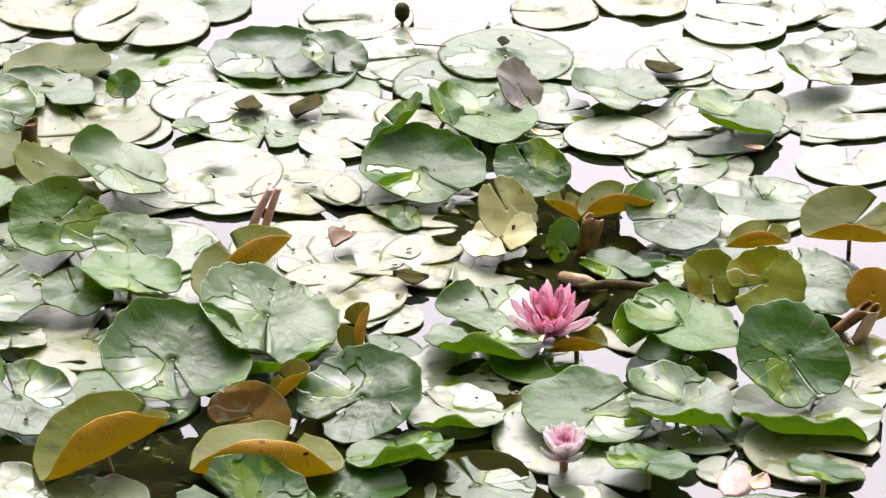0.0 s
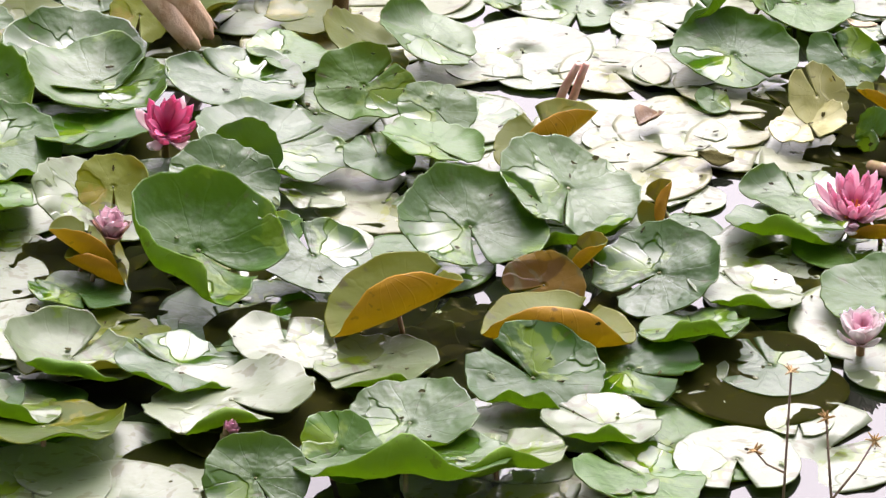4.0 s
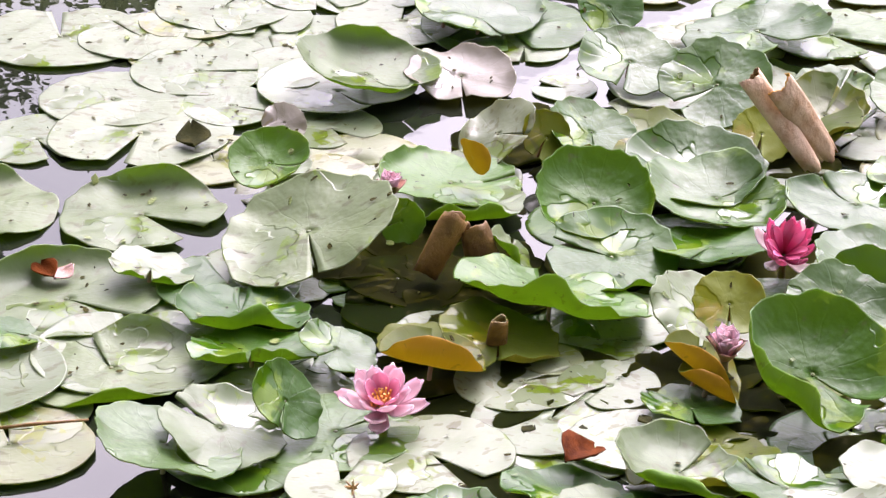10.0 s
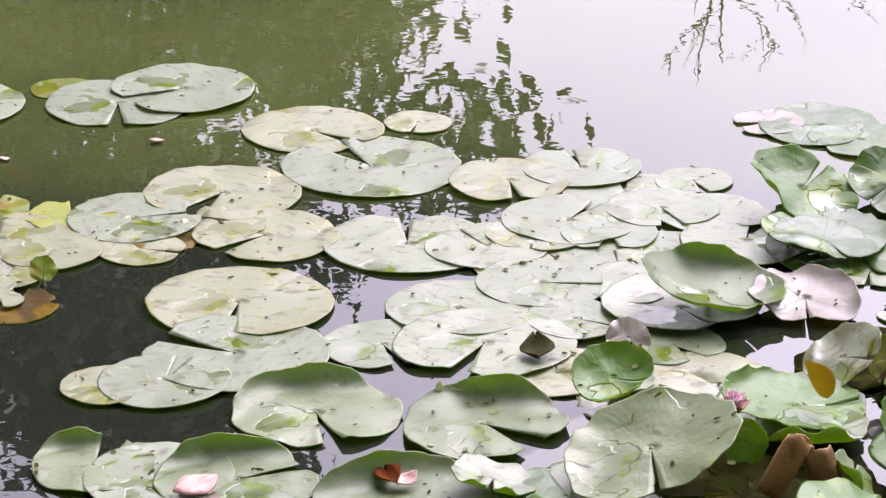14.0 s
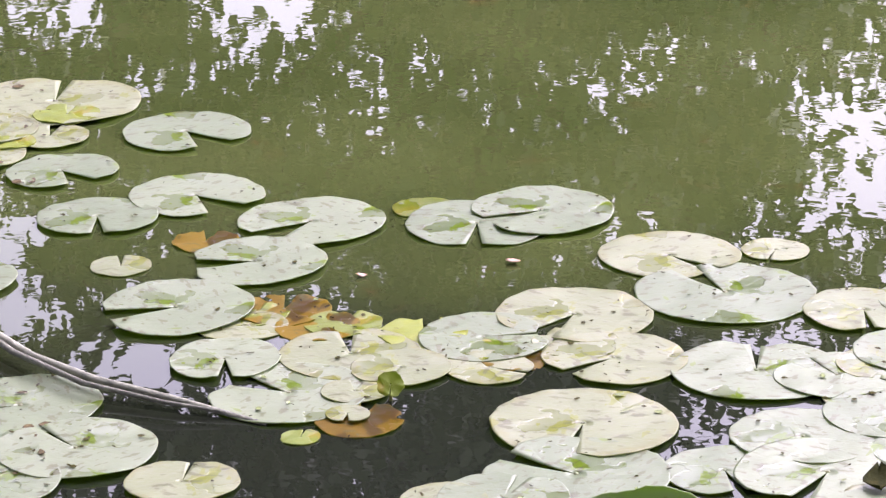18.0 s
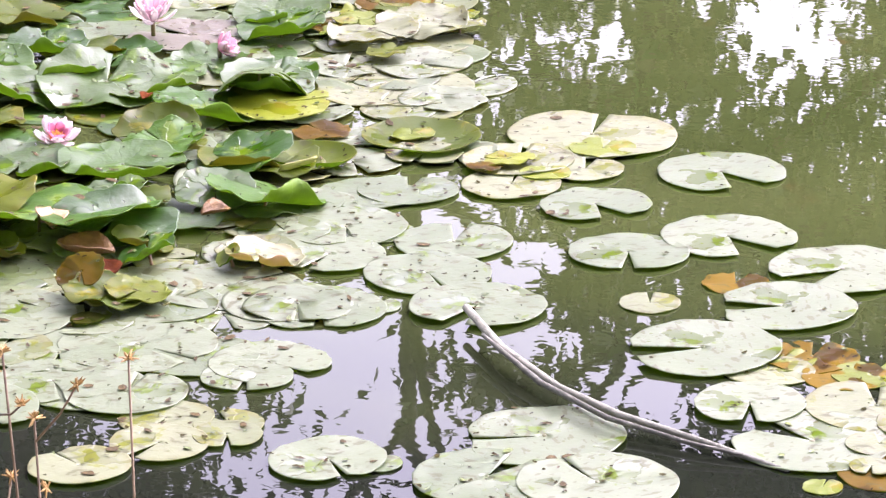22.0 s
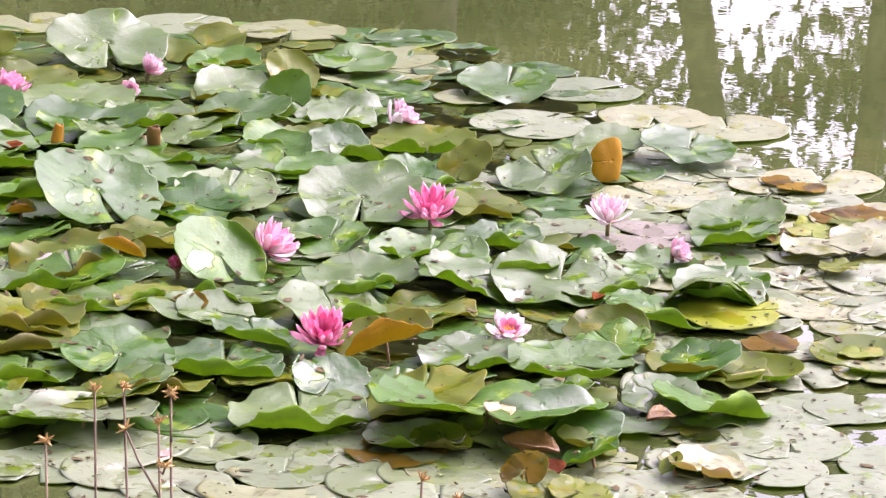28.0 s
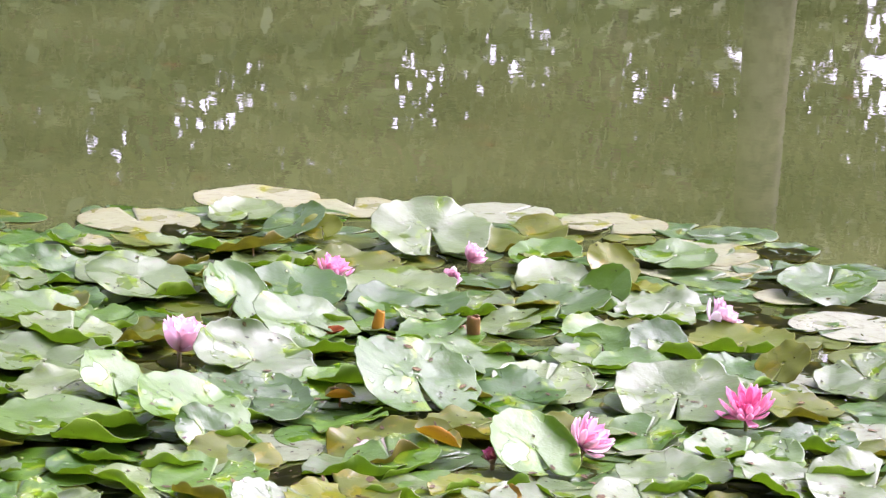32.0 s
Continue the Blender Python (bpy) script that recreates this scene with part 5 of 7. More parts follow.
pad(-4.574, 5.054, 0.0030, 0.108, 53, 0, 0, "bleached", "green", 0.01, 0.012)
pad(-4.687, 4.717, 0.0279, 0.104, 160, 13, -75, "sage", "green", 0.08, 0.045, fold=(-125, 0.40, 40))
pad(-4.612, 4.827, 0.0519, 0.048, -106, 98, 164, "olive", "ochre", 0.08, 0.020, fold=((186, 0.10, 70), (6, 0.30, 35)), flipped=True)
pad(-4.575, 3.755, 0.0518, 0.093, -10, 31, 1, "green", "green", 0.08, 0.045, fold=(87, 0.50, 60))
pad(-4.617, 3.860, 0.0465, 0.052, -6, 51, 2, "olive", "olive", 0.08, 0.045)
pad(-4.730, 3.651, 0.0460, 0.046, 101, 39, -18, "olive", "ochre", 0.08, 0.020, fold=(-151, -0.15, 155))
pad(-4.766, 3.570, 0.0208, 0.072, -30, 10, -85, "pink", "olive", 0.08, 0.045)
pad(-4.565, 3.319, 0.0241, 0.100, 163, 9, -45, "olive", "olive", 0.05, 0.045, fold=(-199, 0.50, 118))
pad(-4.482, 3.545, 0.0199, 0.084, -46, 7, 6, "olive", "olive", 0.08, 0.045)
pad(-4.407, 3.542, 0.0269, 0.040, -49, 25, -82, "rust", "red", 0.08, 0.045)
pad(-4.316, 3.127, 0.0136, 0.084, 135, 1, -122, "blue", "green", 0.05, 0.045, fold=(-171, 0.50, 118))
pad(-4.242, 3.266, 0.0323, 0.094, -56, 13, -29, "green", "green", 0.08, 0.045)
pad(-4.402, 3.345, 0.0139, 0.121, 11, 0, 60, "sage", "green", 0.08, 0.045)
pad(-4.125, 3.392, 0.0208, 0.105, 135, 4, 20, "blue", "green", 0.05, 0.045, fold=(-176, 0.50, 118))
pad(-4.358, 3.566, 0.0286, 0.069, 33, 13, 4, "sage", "green", 0.08, 0.045)
pad(-4.206, 3.528, 0.0288, 0.077, 151, 11, 44, "blue", "green", 0.05, 0.045, fold=(-195, 0.50, 118))
pad(-3.839, 3.311, 0.0212, 0.115, 143, 3, -52, "sage", "green", 0.05, 0.045, fold=(-183, 0.50, 118))
pad(-3.904, 3.434, 0.0375, 0.068, -62, 20, -13, "blue", "green", 0.08, 0.045)
pad(-4.355, 3.907, 0.0255, 0.108, 10, 5, -77, "sage", "green", 0.08, 0.060, fold=(-52, 0.60, 100))
pad(-4.397, 4.115, 0.0200, 0.116, 125, 7, -24, "blue", "green", 0.08, 0.045)
pad(-4.107, 4.166, 0.0315, 0.127, 120, 12, -41, "sage", "green", 0.08, 0.070)
pad(-4.210, 3.818, 0.0112, 0.120, -42, 2, 73, "blue", "green", 0.08, 0.045)
pad(-4.005, 3.646, 0.0403, 0.082, 139, 25, -81, "olive", "ochre", 0.08, 0.030, fold=(-175, 0.00, 130))
pad(-3.904, 3.746, 0.0152, 0.088, -55, 5, -62, "sage", "green", 0.08, 0.045, fold=(12, 0.60, 100))
pad(-3.767, 3.851, 0.0130, 0.109, 17, 2, -24, "blue", "green", 0.08, 0.045, fold=(-62, 0.60, 100))
pad(-3.513, 3.800, 0.0274, 0.064, -46, 17, -38, "sage", "green", 0.08, 0.045)
pad(-3.862, 3.540, 0.0146, 0.074, 130, 4, -60, "blue", "green", 0.05, 0.045, fold=(-172, 0.50, 118))
pad(-3.630, 3.520, 0.0411, 0.188, -45, 10, 122, "green", "green", 0.08, 0.045)
pad(-3.666, 3.722, 0.0200, 0.055, 123, 10, -124, "sage", "green", 0.05, 0.045, fold=(-166, 0.50, 118))
pad(-4.401, 4.309, 0.0219, 0.077, 140, 8, -42, "blue", "green", 0.05, 0.045, fold=(-185, 0.50, 118))
pad(-4.478, 4.814, 0.0096, 0.125, 170, 0, 0, "bleached", "green", 0.01, 0.012)
pad(-4.789, 5.379, 0.0102, 0.136, 136, 0, 0, "bleached", "green", 0.01, 0.012)
pad(-4.962, 5.329, 0.0108, 0.125, -44, 0, 0, "bleached", "green", 0.01, 0.012)
pad(-4.393, 5.061, 0.0114, 0.081, -41, 0, 0, "bleached", "green", 0.01, 0.012)
pad(-5.253, 5.412, 0.0120, 0.130, 72, 0, 0, "pale", "green", 0.01, 0.012)
pad(-5.087, 5.065, 0.0126, 0.136, -89, 0, 0, "pale", "green", 0.01, 0.012)
pad(-5.373, 5.149, 0.0132, 0.077, 138, 0, 0, "bleached", "green", 0.01, 0.012)
pad(-4.778, 4.629, 0.0138, 0.092, -13, 0, 0, "pale", "green", 0.01, 0.012)
pad(-5.368, 3.868, 0.0030, 0.091, -33, 0, 0, "pale", "green", 0.01, 0.012)
pad(-5.089, 3.651, 0.0036, 0.097, 143, 0, 0, "pale", "green", 0.01, 0.012)
pad(-4.600, 3.874, 0.0042, 0.094, 141, 0, 0, "green", "green", 0.01, 0.012)
pad(-4.608, 4.020, 0.0104, 0.096, -64, 2, -68, "pale", "green", 0.08, 0.045)
pad(-4.143, 2.977, 0.0180, 0.085, 34, 7, 16, "sage", "green", 0.08, 0.045, fold=(-71, 0.60, 100))
pad(-4.012, 3.061, 0.0060, 0.098, 147, 0, 0, "pale", "green", 0.01, 0.012)
pad(-3.877, 3.135, 0.0066, 0.097, -61, 0, 0, "pale", "green", 0.01, 0.012)
pad(-3.721, 3.152, 0.0072, 0.087, -156, 0, 0, "pale", "green", 0.01, 0.012)
pad(-3.943, 2.878, 0.0078, 0.095, -51, 0, 0, "pale", "green", 0.01, 0.012)
pad(-3.693, 3.266, 0.0084, 0.087, -64, 0, 0, "pale", "green", 0.01, 0.012)
pad(-3.647, 3.378, 0.0147, 0.079, -30, 2, 172, "pale", "green", 0.08, 0.045, fold=(-13, 0.60, 100))
pad(-3.510, 3.357, 0.0096, 0.095, 117, 0, 0, "bleached", "green", 0.01, 0.012)
pad(-3.503, 3.533, 0.0102, 0.079, -44, 0, 0, "pale", "green", 0.01, 0.012)
pad(-3.392, 3.513, 0.0294, 0.047, 134, 21, -126, "green", "green", 0.05, 0.045, fold=(-173, 0.50, 118))
pad(-3.897, 4.124, 0.0114, 0.089, -95, 0, 0, "pale", "green", 0.01, 0.012)
pad(-3.706, 4.035, 0.0120, 0.087, 143, 0, 0, "pale", "green", 0.01, 0.012)
pad(-3.811, 4.006, 0.0126, 0.068, 139, 0, 0, "olive", "green", 0.01, 0.012)
pad(-4.073, 3.839, 0.0132, 0.069, -97, 0, 0, "green", "green", 0.01, 0.012)
pad(-4.269, 4.560, 0.0138, 0.119, -173, 0, 0, "pink", "green", 0.01, 0.012)
pad(-4.102, 4.508, 0.0030, 0.117, 146, 0, 0, "blue", "green", 0.01, 0.012)
pad(-3.923, 4.481, 0.0036, 0.114, -49, 0, 0, "bleached", "green", 0.01, 0.012)
pad(-4.576, 4.434, 0.0042, 0.111, -65, 0, 0, "pale", "green", 0.01, 0.012)
# pads
pad(-4.555, 3.159, 0.0361, 0.078, -78, 23, 16, "sage", "green", 0.08, 0.045)
pad(-4.246, 2.946, 0.0200, 0.118, -51, 6, 26, "blue", "green", 0.08, 0.045, fold=(15, 0.60, 100))
pad(-4.431, 2.947, 0.0255, 0.103, 147, 10, -74, "sage", "green", 0.05, 0.045, fold=(-178, 0.50, 118))
pad(-4.572, 2.974, 0.0159, 0.076, 7, 5, -22, "blue", "green", 0.08, 0.045)
pad(-4.888, 3.233, 0.0181, 0.102, 0, 5, 0, "sage", "green", 0.08, 0.045)
pad(-4.981, 3.308, 0.0486, 0.062, -22, 41, -2, "green", "green", 0.08, 0.045)
pad(-5.197, 3.547, 0.0295, 0.098, -90, 11, -9, "blue", "green", 0.08, 0.045)
pad(-5.117, 3.711, 0.0290, 0.031, 166, 37, -36, "olive", "ochre", 0.08, 0.020, fold=(-202, -0.15, 155))
pad(-5.251, 3.747, 0.0096, 0.078, 171, 0, 0, "pale", "green", 0.01, 0.012)
pad(-4.755, 3.096, 0.0102, 0.089, -63, 0, 0, "pale", "green", 0.01, 0.012)
pad(-4.955, 3.572, 0.0108, 0.106, -40, 0, 0, "green", "green", 0.01, 0.012)
pad(-4.952, 3.440, 0.0114, 0.094, -49, 0, 0, "pale", "green", 0.01, 0.012)
pad(-4.313, 2.779, 0.0120, 0.081, -147, 0, 0, "pale", "green", 0.01, 0.012)
pad(-4.050, 3.042, 0.0281, 0.116, -13, 7, 143, "pale", "green", 0.08, 0.045)
# pads
pad(-6.803, 4.327, 0.0132, 0.152, 161, 0, 0, "bleached", "green", 0.01, 0.012)
pad(-6.680, 4.011, 0.0138, 0.133, 164, 0, 0, "bleached", "green", 0.01, 0.012)
pad(-6.511, 4.179, 0.0100, 0.093, -12, 3, -48, "sage", "green", 0.08, 0.045)
pad(-6.494, 3.846, 0.0178, 0.103, -48, 7, 12, "blue", "green", 0.08, 0.045)
pad(-6.705, 4.586, 0.0145, 0.100, -44, 4, -48, "sage", "green", 0.08, 0.045)
pad(-6.895, 4.743, 0.0048, 0.158, -28, 0, 0, "bleached", "green", 0.01, 0.012)
pad(-6.459, 4.548, 0.0396, 0.082, -117, 24, -88, "blue", "green", 0.08, 0.045)
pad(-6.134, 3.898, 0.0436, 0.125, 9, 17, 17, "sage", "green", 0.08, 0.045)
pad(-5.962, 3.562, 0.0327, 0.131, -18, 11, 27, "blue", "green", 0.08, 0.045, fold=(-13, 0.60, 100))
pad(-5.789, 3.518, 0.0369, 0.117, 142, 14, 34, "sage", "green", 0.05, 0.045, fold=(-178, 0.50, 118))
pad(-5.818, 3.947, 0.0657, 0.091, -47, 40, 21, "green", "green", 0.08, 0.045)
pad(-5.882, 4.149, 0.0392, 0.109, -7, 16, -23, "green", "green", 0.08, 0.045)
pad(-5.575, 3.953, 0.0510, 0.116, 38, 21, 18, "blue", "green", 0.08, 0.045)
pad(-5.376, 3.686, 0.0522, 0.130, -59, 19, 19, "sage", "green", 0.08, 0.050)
pad(-5.185, 3.549, 0.0329, 0.126, -35, 10, 27, "blue", "green", 0.08, 0.045)
pad(-5.402, 3.370, 0.0536, 0.073, -20, 36, 8, "green", "green", 0.08, 0.045)
pad(-5.088, 3.346, 0.0612, 0.117, -31, 26, 24, "green", "green", 0.08, 0.045, fold=(0, 0.60, 100))
pad(-5.668, 3.377, 0.0287, 0.125, -40, 7, 12, "sage", "green", 0.08, 0.045)
pad(-5.204, 3.133, 0.0315, 0.169, -49, 6, 67, "blue", "green", 0.08, 0.045, fold=(18, 0.60, 100))
pad(-5.052, 3.029, 0.0132, 0.123, -56, 0, 0, "green", "green", 0.01, 0.012)
pad(-4.934, 3.147, 0.0138, 0.112, -26, 0, 0, "pale", "green", 0.01, 0.012)
pad(-5.103, 3.306, 0.0030, 0.095, 117, 0, 0, "pale", "green", 0.01, 0.012)
pad(-5.531, 3.230, 0.0036, 0.100, 147, 0, 0, "pale", "green", 0.01, 0.012)
pad(-6.470, 4.280, 0.0042, 0.107, -28, 0, 0, "pale", "green", 0.01, 0.012)
pad(-6.275, 4.616, 0.0048, 0.121, -33, 0, 0, "pale", "green", 0.01, 0.012)
pad(-6.195, 3.811, 0.0054, 0.100, -40, 0, 0, "pale", "green", 0.01, 0.012)
pad(-6.247, 4.287, 0.0060, 0.131, 95, 0, 0, "pale", "green", 0.01, 0.012)
pad(-6.317, 3.696, 0.0200, 0.075, -16, 9, -32, "sage", "green", 0.08, 0.045)
pad(-5.724, 5.185, 0.0072, 0.173, 26, 0, 0, "bleached", "green", 0.01, 0.012)
# pads
pad(-1.725, 2.847, 0.0078, 0.095, 20, 0, 0, "pale", "green", 0.01, 0.012)
pad(-1.607, 2.787, 0.0084, 0.069, -71, 0, 0, "pale", "green", 0.01, 0.012)
pad(-1.681, 2.718, 0.0090, 0.065, 59, 0, 0, "pale", "green", 0.01, 0.012)
pad(-2.120, 3.549, 0.0102, 0.044, 115, 0, 0, "bleached", "green", 0.01, 0.012)
pad(-2.108, 3.651, 0.0108, 0.068, -78, 0, 0, "bleached", "green", 0.01, 0.012)
pad(-1.836, 3.282, 0.0114, 0.056, -14, 0, 0, "bleached", "green", 0.01, 0.012)
pad(-2.086, 3.474, 0.0120, 0.029, -66, 0, 0, "bleached", "green", 0.01, 0.012)
pad(-1.776, 3.322, 0.0126, 0.082, 97, 0, 0, "pale", "green", 0.01, 0.012)
# pads
pad(-3.408, 3.211, 0.0132, 0.116, 140, 0, 0, "pale", "green", 0.01, 0.012)
pad(-3.164, 2.917, 0.0138, 0.099, -15, 0, 0, "pale", "green", 0.01, 0.012)
pad(-3.098, 3.080, 0.0030, 0.086, 119, 0, 0, "pale", "green", 0.01, 0.012)
pad(-2.932, 3.060, 0.0036, 0.065, -72, 0, 0, "bleached", "green", 0.01, 0.012)
pad(-2.852, 3.096, 0.0042, 0.049, 161, 0, 0, "bleached", "green", 0.01, 0.012)
pad(-3.065, 3.264, 0.0048, 0.088, 120, 0, 0, "pale", "green", 0.01, 0.012)
pad(-3.653, 3.367, 0.0060, 0.070, 81, 0, 0, "bleached", "green", 0.01, 0.012)
pad(-3.250, 3.393, 0.0066, 0.083, 110, 0, 0, "pale", "green", 0.01, 0.012)
pad(-3.355, 3.992, 0.0084, 0.083, 89, 0, 0, "pale", "green", 0.01, 0.012)
# pads
pad(-2.875, 2.985, 0.0090, 0.067, -86, 0, 0, "bleached", "green", 0.01, 0.012)
pad(-2.824, 3.062, 0.0096, 0.048, -49, 0, 0, "bleached", "green", 0.01, 0.012)
pad(-2.661, 3.075, 0.0102, 0.077, -30, 0, 0, "pale", "green", 0.01, 0.012)
pad(-3.039, 3.094, 0.0108, 0.085, 115, 0, 0, "pale", "green", 0.01, 0.012)
pad(-2.902, 2.864, 0.0114, 0.066, 169, 0, 0, "bleached", "green", 0.01, 0.012)
# pads
pad(-2.373, 3.781, 0.0014, 0.068, 111, 0, 0, "rust", "green", 0.01, 0.030)
pad(-2.293, 3.742, 0.0012, 0.059, 110, 0, 0, "rust", "green", 0.01, 0.030)
pad(-2.066, 3.471, 0.0014, 0.059, 109, 0, 0, "rust", "green", 0.01, 0.030)
pad(-2.635, 3.983, 0.0012, 0.051, 113, 0, 0, "rust", "green", 0.01, 0.030)
pad(-2.151, 3.788, 0.0020, 0.063, 108, 0, 0, "lime", "green", 0.01, 0.030)
pad(-2.398, 3.745, 0.0022, 0.048, 111, 0, 0, "lime", "green", 0.01, 0.030)
pad(-2.268, 3.770, 0.0020, 0.055, 110, 0, 0, "lime", "green", 0.01, 0.030)
pad(-2.075, 3.749, 0.0020, 0.054, 108, 0, 0, "lime", "green", 0.01, 0.030)
pad(-1.942, 3.841, 0.0022, 0.062, 106, 0, 0, "bleached", "green", 0.01, 0.050)
pad(-1.990, 3.753, 0.0012, 0.046, 107, 0, 0, "rust", "green", 0.01, 0.030)
# pads
pad(-3.911, 4.398, 0.0200, 0.084, 125, 8, -68, "blue", "green", 0.05, 0.045, fold=(-173, 0.50, 118))
pad(-3.815, 4.284, 0.0192, 0.092, -68, 0, 0, "lime", "green", 0.01, 0.050)
# near-black pad stands for the shaded hollow under the arched leaf
pad(-3.882, 4.373, 0.0238, 0.071, -142, 0, 0, "shade_rotten", "green", 0.01, 0.012)
pad(-4.101, 4.895, 0.0184, 0.061, -14, 0, 0, "lime", "green", 0.01, 0.080)
pad(-4.014, 4.873, 0.0210, 0.052, 145, 0, 0, "rust", "green", 0.01, 0.080)
pad(-4.044, 4.755, 0.0176, 0.049, 99, 0, 0, "lime", "green", 0.01, 0.080)
pad(-4.131, 4.763, 0.0148, 0.060, 121, 0, 0, "rust", "green", 0.01, 0.080)
# pads
pad(-3.312, 3.376, 0.0234, 0.065, -63, 0, 0, "lime", "green", 0.12, 0.070)
pad(-3.372, 3.350, 0.0415, 0.038, -48, 28, -76, "rust", "green", 0.08, 0.045)
pad(-3.283, 3.269, 0.0246, 0.025, -18, 0, 0, "shade_rotten", "green", 0.01, 0.012)
pad(-3.379, 3.745, 0.0272, 0.032, -89, 0, 0, "shade_rotten", "green", 0.01, 0.012)
pad(-3.593, 3.391, 0.0192, 0.045, 140, 3, -15, "olive", "olive", 0.05, 0.045, fold=(-184, 0.50, 118))
pad(-3.634, 3.328, 0.0130, 0.078, 138, 0, 0, "rust", "green", 0.01, 0.070)
pad(-3.613, 3.503, 0.0156, 0.071, -89, 0, 0, "bleached", "green", 0.01, 0.070)
pad(-3.441, 3.553, 0.0225, 0.048, 116, 20, 27, "olive", "olive", 0.05, 0.045, fold=(-170, 0.50, 118))
pad(-3.524, 3.692, 0.0168, 0.090, -47, 0, 0, "sage", "green", 0.01, 0.050)
pad(-3.441, 3.841, 0.0174, 0.073, -119, 0, 0, "sage", "green", 0.01, 0.050)
# pads
pad(-1.743, 3.076, 0.0110, 0.074, 96, 0, 0, "silver", "green", 0.01, 0.030, fold=((35, 0.55, 90), (7, 0.60, 45)))
pad(-1.540, 2.849, 0.0106, 0.091, -118, 0, 0, "silver", "green", 0.01, 0.020, fold=(139, 0.60, 50))
# pads
pad(-3.247, 3.614, 0.0201, 0.062, -65, 10, 25, "bleached", "tan", 0.08, 0.050, fold=(15, 0.45, 112))
pad(-3.282, 3.575, 0.0240, 0.022, 137, 40, -100, "lime", "green", 0.08, 0.045, fold=(-172, 0.30, 80))
# pads
pad(-0.613, 3.314, 0.0244, 0.059, -81, 0, 0, "blue", "green", 0.01, 0.012)
# pads
pad(0.133, 3.236, 0.0210, 0.052, 76, 0, 0, "green", "green", 0.01, 0.012)
# pads
pad(-3.196, 4.420, 0.0156, 0.057, 116, 0, 0, "lime", "green", 0.01, 0.030)
pad(-3.187, 4.246, 0.0182, 0.042, 117, 0, 0, "lime", "green", 0.01, 0.030)
pad(-4.393, 4.473, 0.0100, 0.110, 20, 0, 0, "pale", "green", 0.01, 0.020)
# leaf arched over a dark hollow, and rotting shreds along the edge of the far pads
pad(-3.864, 4.303, 0.060, 0.105, 0, 13, 132, "sage", "green", 0.02, 0.03, fold=((40, 0.05, -72), (-140, 0.05, -78)))
pad(-3.800, 4.272, 0.0205, 0.104, 40, 2, -48, "lime", "green", 0.01, 0.04)
pad(-4.111, 4.940, 0.0135, 0.050, 183, 4, 333, "rust", "olive", 0.02, 0.040)
pad(-4.092, 4.995, 0.0135, 0.060, 238, 2, 332, "rust", "olive", 0.02, 0.040)
pad(-4.019, 4.976, 0.0135, 0.050, 190, 3, 126, "lime", "olive", 0.02, 0.040)
pad(-3.953, 4.964, 0.0135, 0.055, 127, 2, 110, "lime", "olive", 0.02, 0.040)
pad(-4.047, 4.915, 0.0207, 0.045, 199, 2, 36, "olive", "olive", 0.04, 0.056)
pad(-4.385, 5.084, 0.0135, 0.035, 64, 2, 0, "rust", "olive", 0.02, 0.040)
pad(-4.317, 5.080, 0.0135, 0.050, 110, 2, 85, "rust", "olive", 0.02, 0.040)
pad(-3.934, 4.854, 0.0238, 0.090, 276, 4, 320, "bleached", "olive", 0.04, 0.058)
pad(-3.962, 4.736, 0.0238, 0.090, 353, 2, 196, "bleached", "olive", 0.04, 0.062)
pad(-3.877, 4.894, 0.0214, 0.050, 84, 2, 135, "bleached", "olive", 0.04, 0.053)
pad(-4.075, 4.829, 0.0135, 0.050, 308, 4, 1, "lime", "olive", 0.02, 0.040)
pad(-3.853, 4.647, 0.0228, 0.040, 33, 3, 181, "olive", "olive", 0.04, 0.083)
pad(-3.631, 4.198, 0.0135, 0.050, 161, 2, 246, "rust", "olive", 0.02, 0.040)
pad(-3.495, 4.277, 0.0135, 0.040, 131, 2, 183, "lime", "olive", 0.02, 0.040)
pad(-3.273, 4.257, 0.0135, 0.045, 214, 3, 192, "lime", "olive", 0.02, 0.040)
pad(-3.277, 4.201, 0.0135, 0.030, 23, 4, 92, "rust", "olive", 0.02, 0.040)


flower(0.147, 3.269, 0.030, 0.050, ("white", "light", "pink", "pink", "pink"), "open", 20, -90, True, 0)
flower(0.155, 3.005, 0.018, 0.037, ("white", "white", "white", "light"), "half", 10, -90, False, 37)
flower(-0.618, 3.388, 0.030, 0.045, ("white", "deep", "deep", "deep"), "crown", 34, -61, False, 74)
flower(-0.625, 3.112, 0.033, 0.038, ("light", "light", "light"), "bud", 12, -51, False, 21)
flower(-0.444, 2.749, 0.018, 0.016, ("white", "light"), "bud", 30, 9, False, 58)
flower(-0.942, 2.926, 0.027, 0.047, ("light", "light", "light", "pink"), "star", 22, -75, True, 5)
flower(-1.079, 3.384, 0.048, 0.030, ("white", "light"), "bud", 10, 15, False, 42)
flower(-3.935, 3.864, 0.021, 0.045, ("white", "white", "white", "pink"), "star", 30, -26, True, 79)
flower(-4.317, 4.510, 0.036, 0.052, ("white", "white", "light"), "crown", 8, -46, False, 26)
flower(-4.575, 4.285, 0.033, 0.065, ("pink", "pink", "pink", "deep"), "open", 22, -46, False, 63)
flower(-4.090, 4.448, 0.030, 0.036, ("light", "light"), "half", 60, 24, False, 10)
flower(-4.112, 3.600, 0.021, 0.060, ("pink", "pink", "pink", "deep"), "open", 25, -36, False, 47)
flower(-4.590, 3.881, 0.030, 0.061, ("light", "light", "pink"), "crown", 40, 44, False, 84)
